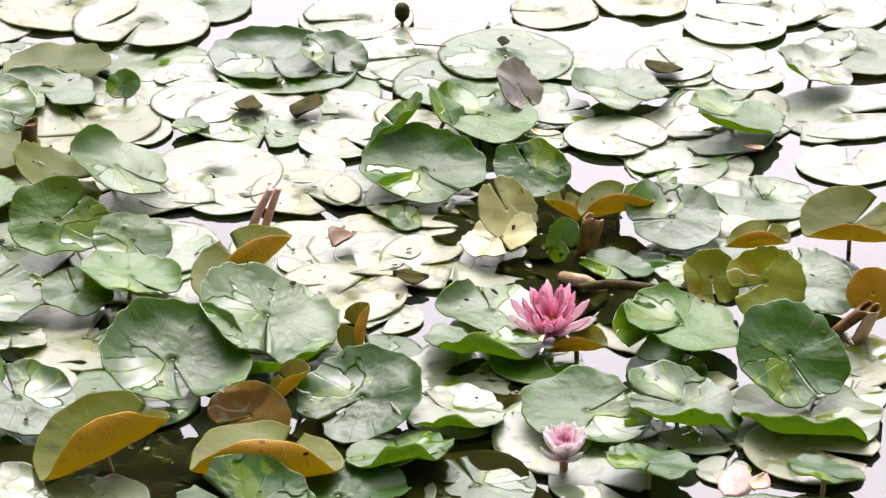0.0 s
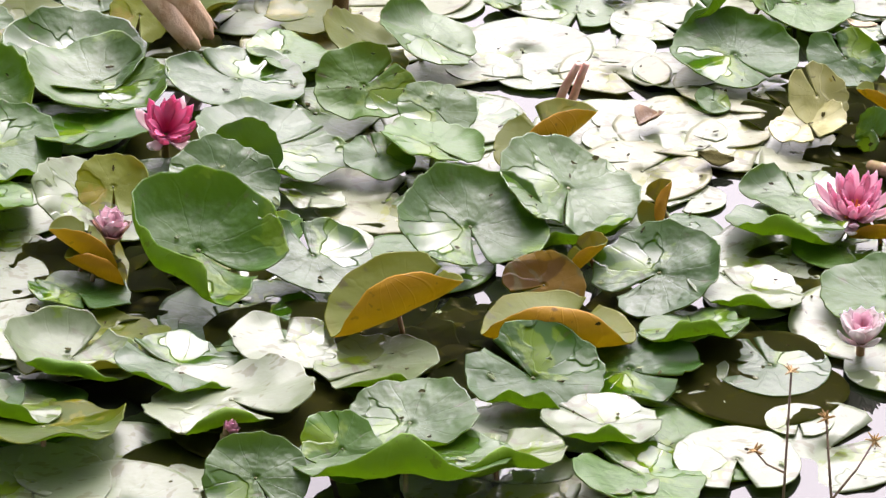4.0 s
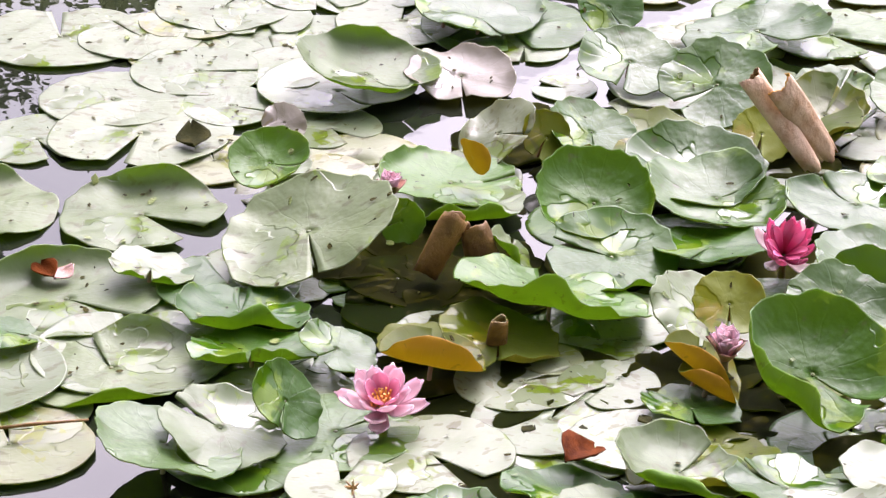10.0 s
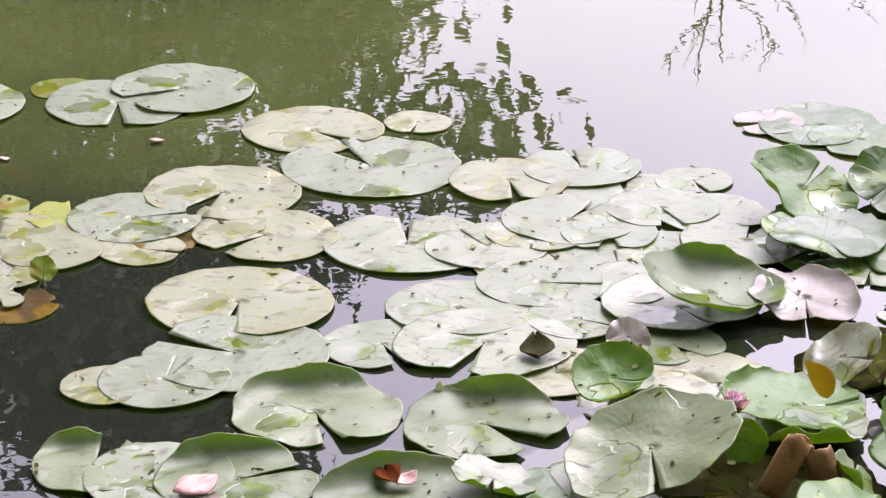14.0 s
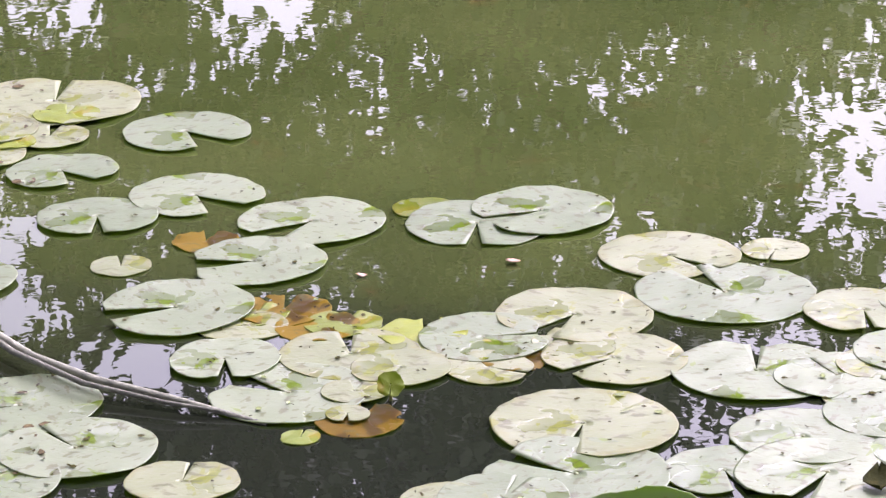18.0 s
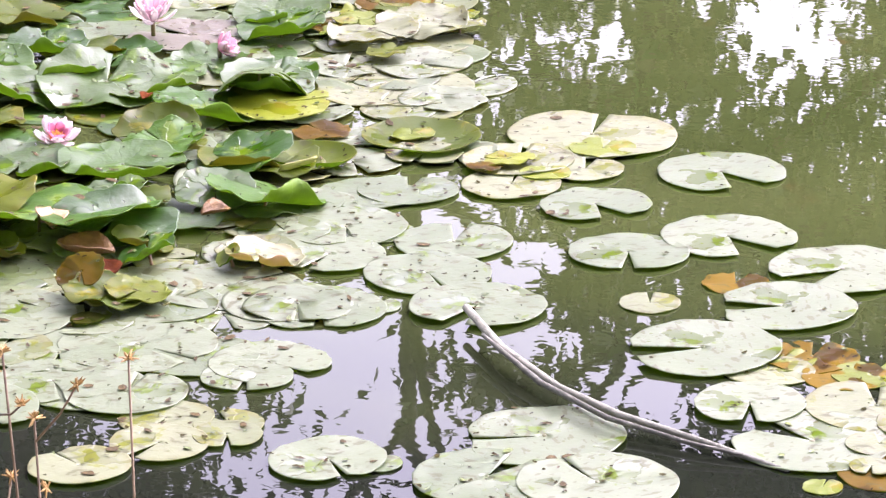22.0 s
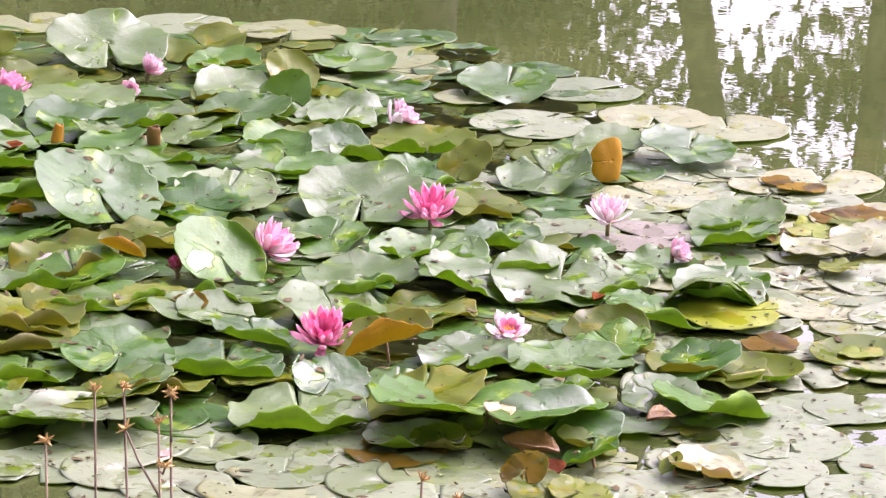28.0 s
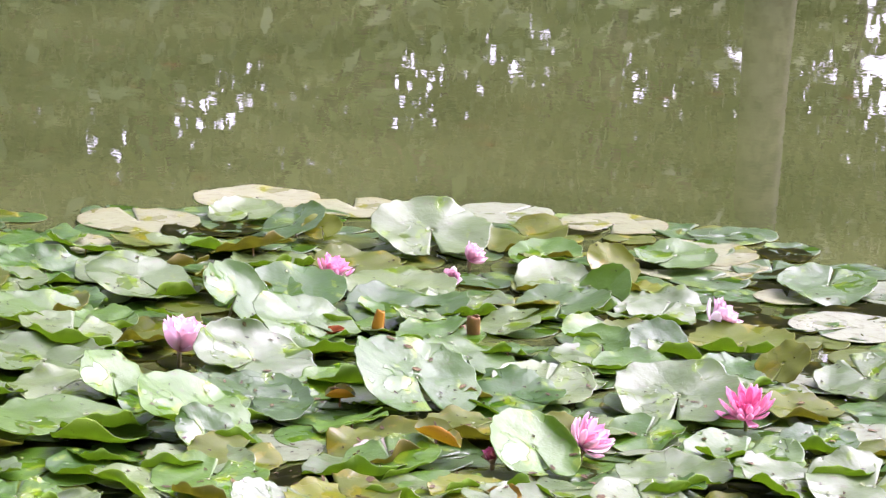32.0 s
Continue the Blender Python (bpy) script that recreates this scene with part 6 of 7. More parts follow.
flower(-5.195, 4.761, 0.024, 0.064, ("white", "light"), "half", 40, 44, False, 31)
flower(-4.617, 3.693, 0.018, 0.031, ("deep", "deep"), "bud", 20, -76, False, 68)
flower(-5.556, 3.626, 0.036, 0.079, ("light", "light", "light"), "half", 15, 52, False, 15)
flower(-5.965, 4.300, 0.030, 0.055, ("pink", "pink"), "half", 20, 32, False, 52)
flower(-5.973, 4.703, 0.024, 0.043, ("light", "light"), "half", 40, 52, False, 89)
flower(-5.846, 4.551, 0.021, 0.033, ("white", "light"), "half", 60, -38, False, 36)


# ---- stick in the water ----
stick = new("fallen_stick", tube("fallen_stick", [(-2.838, 3.591, 0.030), (-2.702, 3.497, 0.025), (-2.557, 3.432, 0.020), (-2.429, 3.397, 0.020), (-2.296, 3.401, 0.012), (-2.168, 3.407, -0.000)],
                               [0.006, 0.0068, 0.006, 0.0058, 0.005, 0.003], DEADWOOD, 9))
tagged(stick, "bare grey stick lying half in the water", "stick")
split = new("fallen_stick", tube("fallen_stick", [(-2.747, 3.513, 0.030), (-2.576, 3.419, 0.026), (-2.432, 3.375, 0.022), (-2.304, 3.374, 0.018), (-2.230, 3.394, 0.012)],
                               [0.003, 0.0045, 0.004, 0.0035, 0.002], DEADWOOD, 8))
tagged(split, "thin pale twig lying along the larger stick", "stick")


# ---- the dense mat of flat pads between and under the larger ones ----
def mat(xs, ys, keep, spacing, tops, low, seed, rmin=0.06, rmax=0.10, words="", joined=False):
    """Flat pads close together on the water; only those hidden under the raised ones are joined."""
    rnd = random.Random(seed)
    verts, faces, slots, count = [], [], [], 0
    rho, segs = RHO[[0, 3, 6, 8, 10]], 33
    y = ys[0]
    while y < ys[1]:
        x = xs[0]
        while x < xs[1]:
            px, py = x + rnd.uniform(-0.5, 0.5) * spacing, y + rnd.uniform(-0.5, 0.5) * spacing
            r, pick, turn = rnd.uniform(rmin, rmax), rnd.randrange(len(tops)), rnd.uniform(0, 360)
            if keep(px, py):
                v, f, s = sheet(len(rho), segs, pad_points(rnd, r, rnd.uniform(0, 0.03), rnd.uniform(0.01, 0.035), None, rnd.choice((6, 10, 16, 26)), rho, segs), 0.0012)
                m = turned(px, py, low + rnd.random() * 0.005, turn, rnd.uniform(0, 2), rnd.uniform(0, 360))
                if joined:
                    q = np.array(m)
                    verts.append(v @ q[:3, :3].T + q[:3, 3])
                    faces += [tuple(c + count for c in g) for g in f]
                    slots += [2 * pick + k for k in s]
                    count += len(v)
                else:
                    ob = new("floating_lily_pad", mesh_of("floating_lily_pad", v, f, [PAD_TOP[tops[pick]], PAD_UNDER["olive"]], s))
                    ob.matrix_basis = m
                    tagged(ob, PAD_WORDS[tops[pick]] + " floating flat", "lily pad", "pads floating flat")
                    part("stalk_joint", JOINT_MESH, ob, Matrix.Translation((0, 0, 0.0006)) @ Matrix.Scale(0.034 * r, 4))
            x += spacing
        y += spacing
    if joined:
        mats = [m for t in tops for m in (PAD_TOP[t], PAD_UNDER["olive"])]
        ob = new("lily_pad_mat", mesh_of("lily_pad_mat", np.vstack(verts), faces, mats, slots))
        tagged(ob, words, "lily pads", kind="stuff")


def bearing_of(x, y):
    return math.degrees(math.atan2(-x, y)), math.hypot(x, y)


# openings in the mat, filled with near-black pads as shade, with their reach
GAPS = [(-1.049, 3.328, 0.000, 0.13), (-0.956, 3.283, 0.000, 0.10), (-0.966, 3.698, 0.000, 0.10), (-0.610, 3.170, 0.000, 0.09), (-0.123, 3.031, 0.000, 0.09), (-0.275, 2.983, 0.000, 0.09), (0.203, 3.446, -0.000, 0.10), (0.130, 3.604, 0.000, 0.09), (-0.636, 3.082, 0.000, 0.08)]


def first_mat(x, y):
    b, d = bearing_of(x, y)
    if any(math.hypot(x - h[0], y - h[1]) < h[3] for h in GAPS):
        return False
    return -8.5 < b < 21 and 2.5 < d < 4.9 - 0.02 * b and not (b < 2 and d > 4.25 + 0.02 * abs(b)) and not (b > 13 and d > 3.9)


def last_mat(x, y):
    b, d = bearing_of(x, y)
    if d < 4.62 and b < 48.5 or b < 41 and d < 5.3:
        return False
    return 38 < b < 61 and 4.0 < d < min(6.2 + (b - 38) * 0.22, 8.2)


def back_mat(x, y):
    b, d = bearing_of(x, y)
    return last_mat(x, y) and b > 43.5 and d > 5.0


def last_core(x, y):
    b, d = bearing_of(x, y)
    return 41.5 < b < 61 and 5.15 < d < min(5.6 + (b - 41.5) * 0.25, 7.9)


# near-black pads laid in the openings as painted shade
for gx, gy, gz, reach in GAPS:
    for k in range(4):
        pad(gx + reach * 0.5 * math.cos(k * 1.7), gy + reach * 0.5 * math.sin(k * 1.7), 0.004 + 0.002 * k, 0.075, k * 80, 0, 0, "shade_rotten", "olive", 0.02, 0.05)
mat((-7.6, -2.3), (2.2, 7.0), lambda x, y: last_mat(x, y) and not back_mat(x, y), 0.13, ("pale", "pale", "silver", "pale", "bleached"), 0.001, 6)
# near-black and darker tops here stand for shade beneath the raised pads
mat((-7.6, -2.3), (2.2, 7.0), back_mat, 0.13, ("green", "shade_rotten", "olive", "blue"), 0.001, 16, joined=True, words="dense mat of green and shade-dark flat lily pads under the raised ones")


def scatter(xs, ys, keep, spacing, tops, seed, rmin, rmax, rear, wild):
    """Single crinkled pads that crowd between the larger ones."""
    rnd = random.Random(seed)
    y = ys[0]
    while y < ys[1]:
        x = xs[0]
        while x < xs[1]:
            px, py = x + rnd.uniform(-0.5, 0.5) * spacing, y + rnd.uniform(-0.5, 0.5) * spacing
            r, top, tip = rnd.uniform(rmin, rmax), rnd.choice(tops), rnd.uniform(2, rear)
            turn, to, w = rnd.uniform(0, 360), rnd.uniform(0, 360), rnd.uniform(0.04, wild)
            if keep(px, py) and all(math.hypot(px - u, py - v) > 0.15 for u, v in BLOOMS):
                lip = ((math.degrees(math.atan2(-py, -px)) - turn + rnd.uniform(-35, 35), rnd.uniform(0.45, 0.7), rnd.uniform(55, 120)), (rnd.uniform(0, 360), 0.55, rnd.uniform(-40, 30))) if rnd.random() < 0.6 else None
                pad(px, py, 0.008 + rnd.random() * 0.008 + 0.6 * r * math.sin(radians(tip)), r, turn, tip, to, top, "green" if top != "olive" else "olive", 0.05, w, lip)
            x += spacing
        y += spacing


def first_core(x, y):
    b, d = bearing_of(x, y)
    return (9 < b < 18 and 2.7 < d < 3.9 or -3 < b <= 9 and 2.7 < d < 3.25) and all(math.hypot(x - h[0], y - h[1]) > h[3] for h in GAPS)


mat((-2.0, 0.75), (2.5, 5.0), lambda x, y: first_mat(x, y) and not first_core(x, y), 0.135, ("pale", "pale", "blue", "bleached"), 0.001, 5)
# one top in four near-black, as shade between the crowded pads
mat((-2.0, 0.75), (2.5, 5.0), lambda x, y: first_mat(x, y) and first_core(x, y), 0.135, ("shade_rotten", "green", "pale", "pale"), 0.001, 5)
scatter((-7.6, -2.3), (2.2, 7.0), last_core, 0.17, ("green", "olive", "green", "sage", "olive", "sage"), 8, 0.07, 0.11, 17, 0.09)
scatter((-2.0, 0.75), (2.5, 5.0), first_core, 0.20, ("green", "blue", "green", "olive"), 9, 0.06, 0.09, 16, 0.07)


# ---- withered and rolled leaves, stubs, twigs ----
def scroll(name, p0, p1, r0, r1, sweep, out, inn, words, category, start=0.0, thick=0.0018):
    """A leaf rolled into a tube from p0 to p1; sweep in degrees, past 360 it overlaps itself."""
    a, b = Vector(p0), Vector(p1)
    d = (b - a).normalized()
    u = d.orthogonal().normalized()
    v = d.cross(u)
    pts, rows, cols = [], 9, 25
    for i in range(rows):
        s = i / (rows - 1)
        r = (r0 + (r1 - r0) * s) * (1 - 0.12 * max(0.0, s - 0.8) * 5) * (0.9 + 0.1 * min(1.0, s * 4))
        for j in range(cols):
            w = radians(start + sweep * j / (cols - 1))
            q = r * (1 + 0.18 * j / cols + 0.05 * math.sin(5 * s + j * 0.9))
            pts.append(a.lerp(b, s + (0.02 + 0.02 * s) * math.sin(j * 0.5) + 0.008 * math.sin(j * 2.3)) + (u * math.cos(w) + v * math.sin(w) * 0.5) * q)
    vv, f, slots = sheet(rows, cols, pts, thick)
    ob = new(name, mesh_of(name, vv, f, [out, inn], [1 - k for k in slots]))
    return tagged(ob, words, category)


def stem(name, points, radii, mat_, words, category="stem"):
    return tagged(new(name, tube(name, points, radii, mat_, 8)), words, category)


stem("flower_stem", [(-0.196, 3.559, 0.000), (-0.180, 3.530, 0.050), (-0.165, 3.514, 0.085)], [0.0056, 0.0051, 0.0043], ROSY, "pinkish-brown bare flower stem rising between pads")
stem("flower_stem", [(-0.180, 3.559, 0.000), (-0.167, 3.530, 0.050), (-0.156, 3.517, 0.085)], [0.0052, 0.0048, 0.0042], ROSY, "pinkish-brown bare flower stem rising between pads")
stem("driftwood", [(0.185, 3.394, 0.020), (0.219, 3.382, 0.030), (0.256, 3.374, 0.030), (0.305, 3.388, 0.020)], [0.004, 0.0062, 0.005, 0.0025], DRIFT, "mottled brown stick lying across pads", "stick")
stem("dark_stem", [(0.168, 3.440, 0.010), (0.192, 3.406, 0.020), (0.218, 3.414, 0.000)], [0.007, 0.009, 0.006], SEPAL, "dark red-brown submerged stem", "stem")
stem("fallen_twig", [(-1.323, 2.773, 0.020), (-1.276, 2.797, 0.022), (-1.227, 2.829, 0.018)], [0.0016, 0.0022, 0.0014], BROWN, "thin brown twig lying on pads", "twig")
stem("fallen_twig", [(-0.014, 4.179, 0.012), (-0.004, 4.133, 0.012), (0.037, 4.130, 0.010)], [0.0012, 0.0015, 0.0012], SEPAL, "thin curved dark twig on the water", "twig")
scroll("rolled_leaf", (-0.713, 3.652, 0.135), (-0.634, 3.665, 0.020), 0.013, 0.009, 330, TAN, BROWN, "tan rolled-up dying leaf with pink ribs", "leaf", 40)
scroll("rolled_leaf", (-0.679, 3.652, 0.130), (-0.624, 3.707, 0.020), 0.018, 0.012, 190, TAN, PAD_UNDER["ochre"], "ochre half-rolled dying leaf", "leaf", 150)
scroll("rolled_leaf", (-0.996, 3.256, 0.020), (-0.966, 3.280, 0.085), 0.0140, 0.0150, 345, BROWN, BROWN, "brown rolled withered leaf like a tube", "leaf", 10)
scroll("rolled_leaf", (-0.939, 3.300, 0.015), (-0.951, 3.291, 0.070), 0.018, 0.014, 260, BROWN, BROWN, "brown folded withered leaf", "leaf", 90)
scroll("rolled_leaf", (0.196, 3.501, 0.008), (0.205, 3.504, 0.055), 0.011, 0.014, 250, BROWN, BROWN, "dark brown curled leaf between ochre ones", "leaf", 60)
scroll("leaf_stub", (-0.875, 3.112, 0.000), (-0.866, 3.097, 0.055), 0.0115, 0.008, 350, BROWN, STEM, "olive-brown stub of a rolled young leaf", "leaf")
scroll("leaf_stub", (-5.383, 4.252, 0.020), (-5.381, 4.248, 0.070), 0.011, 0.012, 350, BROWN, BROWN, "rust-brown stub of a rolled young leaf", "leaf")
scroll("leaf_stub", (-5.393, 4.236, 0.020), (-5.418, 4.249, 0.040), 0.007, 0.006, 350, BROWN, BROWN, "rust-brown stub of a rolled young leaf", "leaf")
scroll("leaf_stub", (-5.547, 4.122, 0.020), (-5.554, 4.135, 0.060), 0.012, 0.008, 330, PAD_UNDER["ochre"], BROWN, "ochre stub of a rolled young leaf", "leaf")
scroll("leaf_stub", (0.465, 3.322, 0.000), (0.493, 3.282, 0.050), 0.008, 0.009, 340, BROWN, BROWN, "brown rolled leaf stub", "leaf")
scroll("leaf_stub", (0.489, 3.305, 0.000), (0.501, 3.278, 0.050), 0.009, 0.008, 340, TAN, BROWN, "tan rolled leaf stub", "leaf")
scroll("leaf_stub", (-0.481, 3.810, 0.000), (-0.466, 3.768, 0.060), 0.008, 0.006, 340, TAN, BROWN, "tan rolled leaf stub", "leaf")
scroll("leaf_stub", (-0.474, 3.777, 0.020), (-0.469, 3.763, 0.060), 0.010, 0.008, 340, BROWN, BROWN, "brown rolled leaf stub", "leaf")
scroll("leaf_scrap", (-3.513, 3.950, 0.030), (-3.488, 4.013, 0.035), 0.012, 0.008, 150, PAD_TOP["yellow"], PAD_TOP["yellow"], "pale yellow striped scrap of leaf", "leaf", 20)


RED = plain("red_fallen_leaf", (0.045, 0.010, 0.002), (0.11, 0.028, 0.005), 60, 0.8, 0.4, 1.12)
ROSE = plain("rose_fallen_leaf", (0.32, 0.18, 0.14), (0.44, 0.29, 0.23), 60, 0.5)
GRIT = plain("dark_wet_leaf", (0.020, 0.021, 0.006), (0.050, 0.045, 0.012), 60, 0.85, 0.5, 1.12)


def scrap(x, y, z, size, mat_, words, seed):
    """A crumpled fallen bit of leaf."""
    rnd = random.Random(seed)
    pts = []
    for i in range(6):
        for j in range(6):
            u, v = i / 5 - 0.5, j / 5 - 0.5
            e = 1 - 0.92 * (abs(u) * 2) ** 1.8
            curl = 0.9 * v * v * e if mat_ in (RED, BROWN, TAN) else 0.10 * v * v
            pts.append((u * size, v * size * 0.75 * e, size * (curl + 0.16 * u * u + 0.035 * math.sin(5 * u + seed) + 0.03 * math.cos(6 * v + 2 * seed) + rnd.uniform(-0.025, 0.025) + 0.08)))
    vv, f, s = sheet(6, 6, pts, 0.0012)
    ob = new("fallen_leaf", mesh_of("fallen_leaf", vv, f, [mat_]))
    ob.matrix_basis = pose(x, y, z, rnd.uniform(-12, 12), rnd.uniform(-12, 12), rnd.uniform(0, 360))
    return tagged(ob, words, "leaf", "fallen leaves on the pads")


scrap(-1.599, 3.047, 0.014, 0.055, ROSE, "pale pink fallen leaf lying in a pad", 3)
scrap(-1.408, 3.151, 0.014, 0.04, RED, "rusty red fallen leaf lying in a pad", 4)
scrap(-1.387, 3.153, 0.014, 0.03, ROSE, "pale pink fallen leaf lying in a pad", 5)
scrap(-3.386, 3.421, 0.020, 0.055, RED, "crumpled red-pink dying leaf", 6)
scrap(-3.926, 4.078, 0.050, 0.03, RED, "small red fallen leaf on a pad", 7)
scrap(-3.426, 3.704, 0.030, 0.05, BROWN, "brown crumpled dead leaf", 8)
scrap(-3.605, 3.520, 0.030, 0.07, TAN, "brownish curled dead pad edge", 9)
scrap(-3.472, 3.460, 0.020, 0.09, BROWN, "brown shredded dead pad", 10)
scrap(-4.179, 4.005, 0.030, 0.03, GRIT, "dark rotten bit of leaf", 11)
scrap(-5.533, 3.996, 0.030, 0.05, RED, "small red fallen leaf on a pad", 12)
scrap(-5.944, 3.565, 0.030, 0.05, RED, "small red fallen leaf on a pad", 13)
scrap(-0.084, 3.520, 0.015, 0.045, BROWN, "brown withered leaf bits on the pads", 14)
scrap(-0.138, 3.914, 0.012, 0.06, GRIT, "dark withered leaf bits on the pads", 15)
scrap(-0.213, 3.923, 0.012, 0.05, GRIT, "dark withered leaf bits on the pads", 16)
scrap(-0.005, 3.430, 0.012, 0.04, GRIT, "dark withered leaf bits on the pads", 17)
scrap(0.159, 3.815, 0.020, 0.04, SEPAL, "dark red withered leaf stalk end", 18)
scrap(0.319, 4.042, 0.012, 0.06, GRIT, "dark wet leaf on the water", 19)
scrap(0.112, 4.139, 0.012, 0.022, GRIT, "dark wet leaf on the water", 20)
scrap(0.415, 3.790, 0.012, 0.03, SEPAL, "dark red withered leaf stalk end", 21)
scrap(0.324, 2.945, 0.020, 0.05, ROSE, "pale pink fallen petal", 22)
scrap(0.347, 2.930, 0.030, 0.03, SEPAL, "dark red withered stalk end", 23)
scrap(-1.383, 3.560, 0.012, 0.06, GRIT, "dark red wet leaf on the water", 24)
scrap(-0.736, 2.949, 0.020, 0.012, GRIT, "tiny black snail-like leaf bit on a pad", 25)
scrap(-0.675, 2.963, 0.030, 0.02, GRIT, "tiny black leaf bit on a pad", 26)
scrap(-0.783, 2.910, 0.030, 0.02, GRIT, "tiny black leaf bit on a pad", 27)
scrap(-0.720, 2.868, 0.030, 0.062, RED, "crumpled red-brown leaf standing between pads", 40)
scrap(-2.177, 4.099, 0.004, 0.022, ROSE, "pale fallen leaf on a pad", 28)
scrap(-2.346, 3.950, 0.003, 0.016, ROSE, "small pale leaf afloat", 29)
scrap(-3.821, 3.022, 0.020, 0.03, ROSE, "white fallen petal on a pad", 30)
scrap(-3.626, 3.548, 0.020, 0.06, ROSE, "brownish curled dead pad edge", 31)
scrap(-5.134, 3.721, 0.030, 0.05, BROWN, "brown folded dead leaf", 32)
bud = new("lily_seed_pod")
bud.matrix_basis = Matrix.Translation((-0.022, 4.215, 0.000))
tagged(bud, "dark spent lily pod on a thin stalk", "seed pod")
part("pod", tube("pod", [(0, 0, 0.012), (0, 0, 0.018), (0, 0, 0.026), (0, 0, 0.033), (0, 0, 0.036)], [0.004, 0.0095, 0.0105, 0.009, 0.006], GRIT, 10), bud)
part("stalk", tube("stalk", [(0, 0, -0.05), (0, 0, 0.0), (0, 0, 0.014)], [0.003, 0.003, 0.003], STEM, 6), bud)


# ---- dry weeds on the near bank ----
def weed(x, y, z, heads, seed, green=False):
    """A dry stalk rooted at the water's edge, its top at the given place, with branching seed heads."""
    rnd = random.Random(seed)
    root = new("dry_weed")
    h = z
    root.matrix_basis = pose(x, y, 0)
    tagged(root, "dry brown weed with small seed heads by the water", "weed", "dry weeds on the near bank")
    lean = Vector((rnd.uniform(-0.08, 0.08), rnd.uniform(-0.05, 0.05), 0))
    spine = [Vector((0, 0, h)) - lean * (1 - k / 5) - Vector((0, 0, h + 0.05)) * (1 - k / 5) for k in range(6)]
    part("stalk", tube("stalk", spine, [0.0017, 0.0016, 0.0014, 0.0012, 0.0010, 0.0008], DRY, 6), root)
    for k in range(heads):
        base = spine[3].lerp(spine[5], rnd.random())
        tip = base + Vector((rnd.uniform(-0.05, 0.05), rnd.uniform(-0.04, 0.04), rnd.uniform(0.01, 0.05))) if k else Vector((0, 0, h))
        twig = part("twig", tube("twig", [base, base.lerp(tip, 0.6) + Vector((0, 0, -0.004)), tip], [0.001, 0.0008, 0.0007], DRY, 5), root)
        bm = bmesh.new()
        for q in range(15):
            way = Vector((rnd.gauss(0, 1), rnd.gauss(0, 1), rnd.gauss(0.5, 0.8))).normalized()
            ln = rnd.uniform(0.0045, 0.0080)
            bmesh.ops.create_cone(bm, segments=5, radius1=0.0012, radius2=0.0003, depth=ln, cap_ends=True, matrix=Matrix.Translation(tip + way * ln * 0.5) @ way.to_track_quat("Z", "Y").to_matrix().to_4x4())
        me = bpy.data.meshes.new("seed_head")
        bm.to_mesh(me)
        bm.free()
        me.materials.append(SEED)
        tagged(part("seed_head", me, twig), kind="stuff")
    return root


weed(-1.047, 1.889, 0.574, 1, 1)
weed(-1.019, 1.904, 0.562, 3, 2)
weed(-1.046, 1.958, 0.537, 2, 12)
weed(-0.702, 2.097, 0.408, 3, 3)
weed(-0.651, 2.061, 0.412, 3, 4)
weed(-1.556, 1.424, 0.942, 7, 5)
weed(-1.539, 1.442, 0.928, 7, 6)
weed(-1.533, 1.448, 0.876, 3, 7)
weed(-1.510, 1.542, 0.849, 5, 8)
weed(-1.653, 1.278, 0.989, 5, 9)
weed(-1.718, 1.276, 0.996, 3, 10)
weed(-1.609, 1.253, 1.025, 7, 11)
weed(-1.698, 1.220, 0.978, 7, 13)
weed(-1.706, 1.291, 0.998, 3, 14)
weed(-1.532, 1.437, 0.868, 7, 15)
weed(-1.524, 1.465, 0.826, 7, 16)
weed(0.078, 2.169, 0.439, 2, 17)
weed(0.105, 2.168, 0.402, 3, 18)


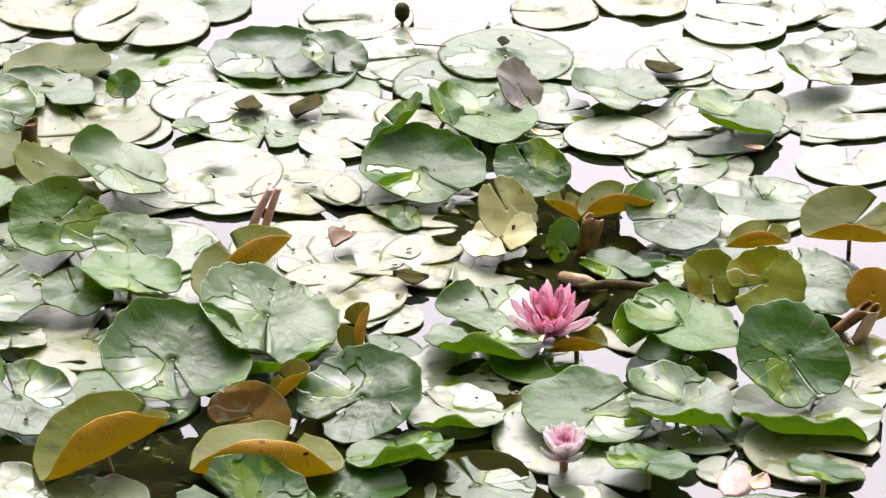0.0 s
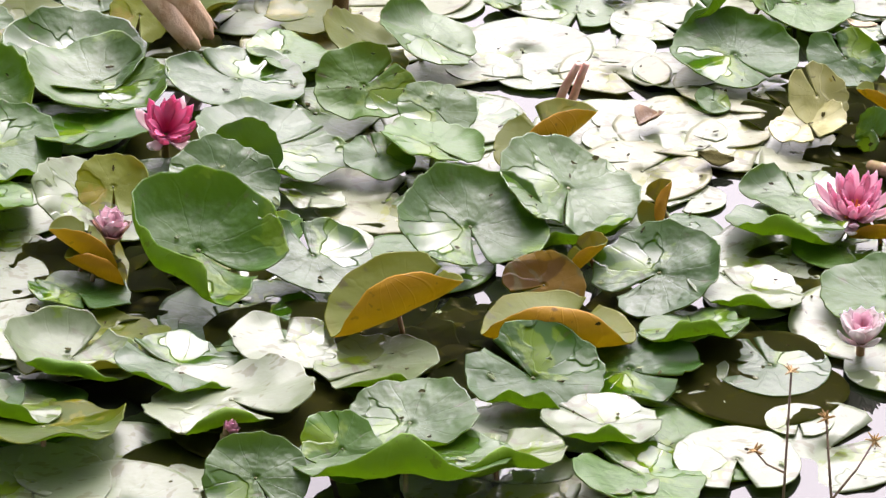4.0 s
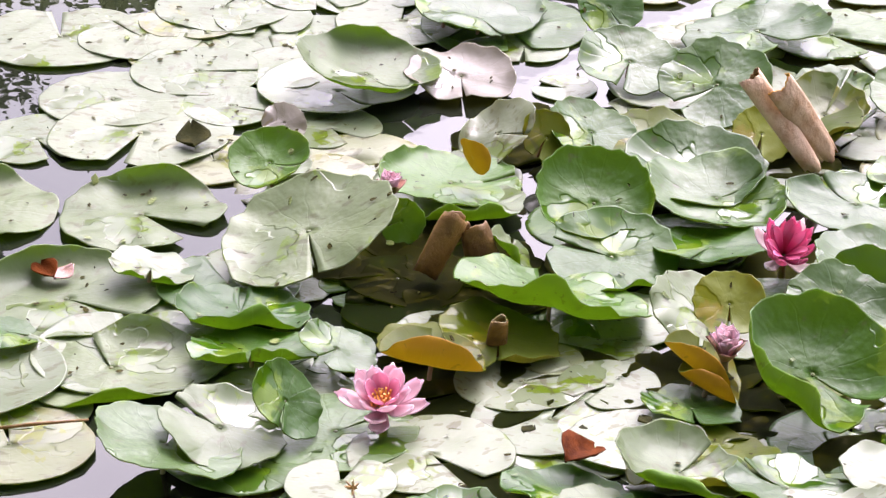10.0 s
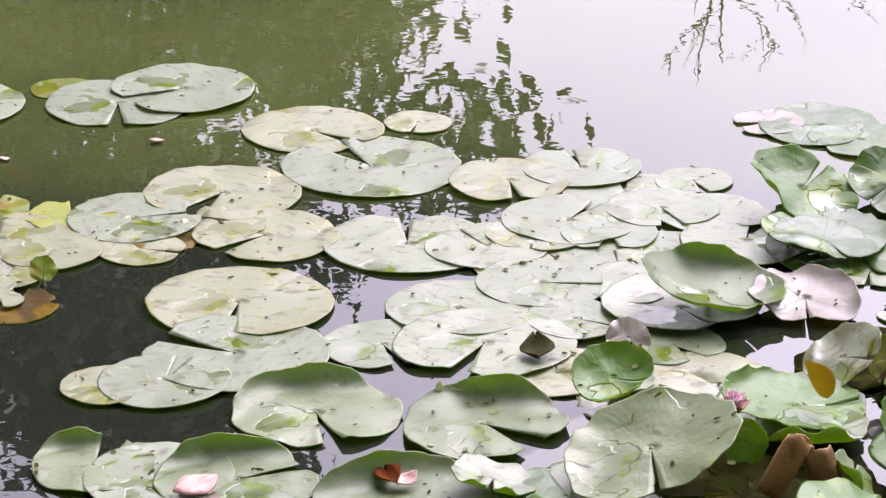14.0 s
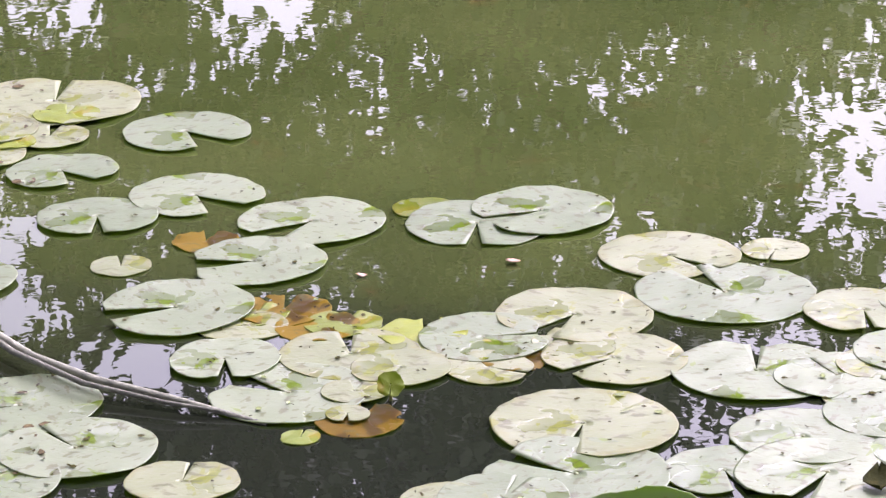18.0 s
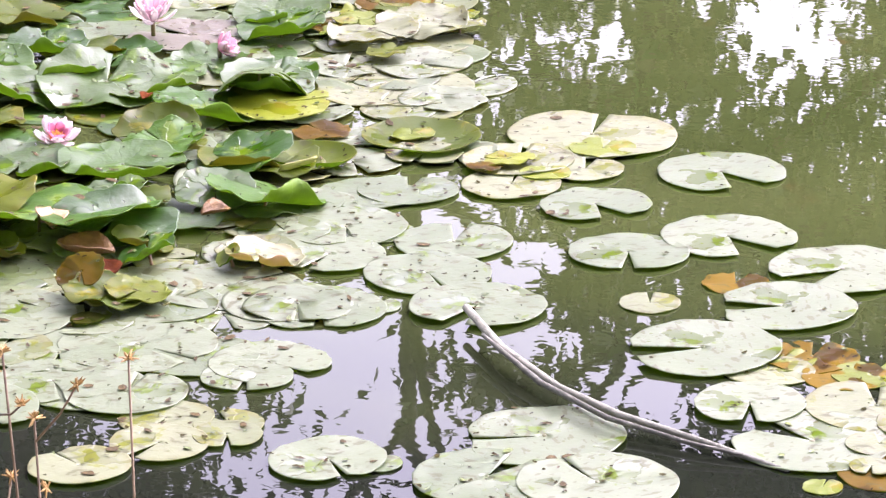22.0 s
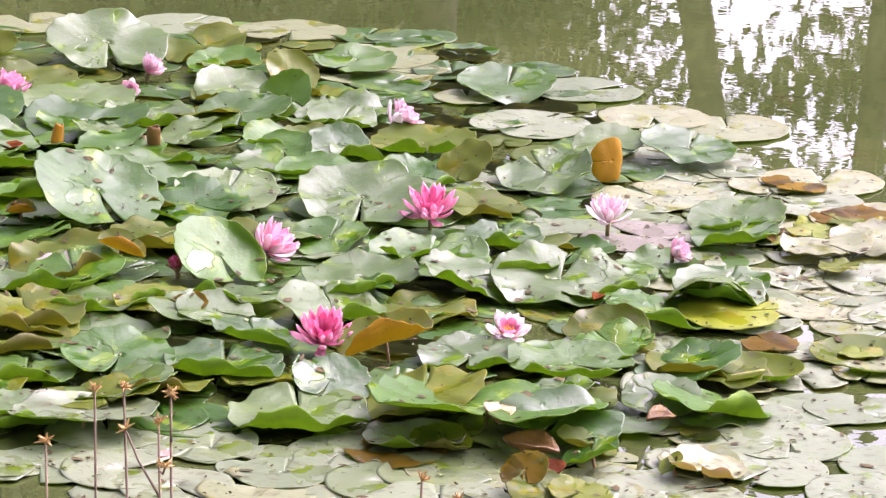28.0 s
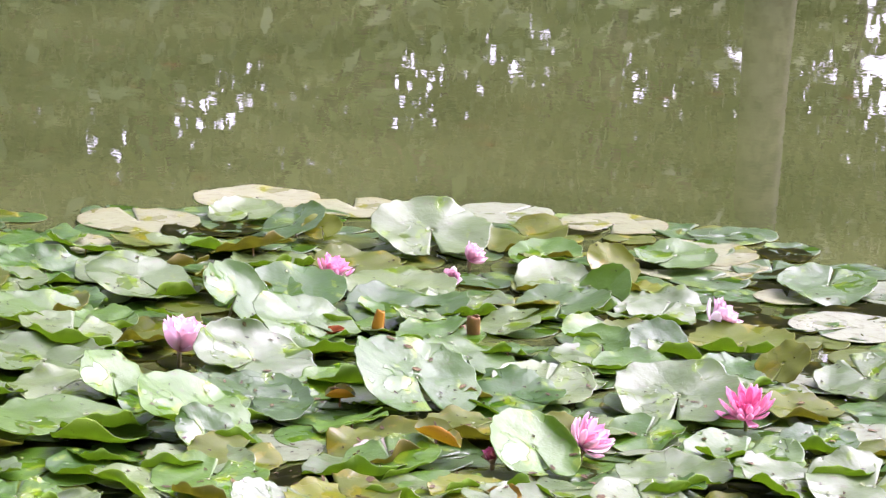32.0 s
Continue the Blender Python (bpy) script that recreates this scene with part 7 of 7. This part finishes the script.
# ---- litter that lies on the pads ----
def litter(name, count, low, high, near, far, sizes, mat_, words, seed):
    """Small flakes, each laid on whatever pad is under it."""
    rnd = random.Random(seed)
    bpy.context.view_layer.update()
    deps = bpy.context.evaluated_depsgraph_get()
    verts, faces = [], []
    for k in range(count):
        b, d = rnd.uniform(low, high), rnd.uniform(near, far)
        x, y = at(b, d)
        hit, place, nrm, _, ob, _ = scene.ray_cast(deps, Vector((x, y, 0.5)), Vector((0, 0, -1)))
        if not hit or "pad" not in ob.name:
            continue
        s, w, q = rnd.uniform(*sizes), rnd.uniform(0, 6.3), rnd.uniform(0.25, 0.8)
        u = Vector((math.cos(w), math.sin(w), 0))
        u = (u - nrm * u.dot(nrm)).normalized()
        v = nrm.cross(u)
        n = len(verts)
        for i, (e, g) in enumerate(((-1, -0.2), (-0.3, -1), (0.8, -0.7), (1, 0.3), (0.1, 1), (-0.8, 0.6))):
            verts.append(place + u * s * e * rnd.uniform(0.7, 1.2) + v * s * q * g * rnd.uniform(0.7, 1.2) + nrm * rnd.uniform(0.0012, 0.0032))
        faces.append(tuple(range(n, n + 6)))
    ob = new(name, mesh_of(name, verts, faces, [mat_], smooth=False))
    tagged(ob, words, "litter", kind="stuff")


LIME = plain("duck_green_bits", (0.05, 0.085, 0.006), (0.13, 0.165, 0.02), 90, 0.6)
litter("dark_litter", 1200, 17, 42, 3.2, 6.0, (0.002, 0.0055), GRIT, "dark specks of rotten leaf on the pale pads", 1)
litter("dark_litter", 1500, 37, 60, 3.9, 7.6, (0.002, 0.006), GRIT, "dark specks of rotten leaf on the pads", 2)
litter("green_litter", 260, 17, 42, 3.2, 6.0, (0.002, 0.008), LIME, "yellow-green bits of leaf on the pale pads", 3)
litter("green_litter", 850, 37, 60, 3.9, 7.6, (0.002, 0.008), LIME, "yellow-green bits of leaf on the pads", 4)
litter("brown_litter", 800, 36, 58, 3.9, 6.6, (0.003, 0.012), DRIFT, "brown shreds of dead leaf on the pads", 5)
litter("dark_litter", 500, -8, 18, 2.6, 4.6, (0.002, 0.005), GRIT, "dark specks of rotten leaf on the pads", 6)
litter("green_litter", 140, -8, 18, 2.6, 4.6, (0.002, 0.007), LIME, "yellow-green bits of leaf on the pads", 7)
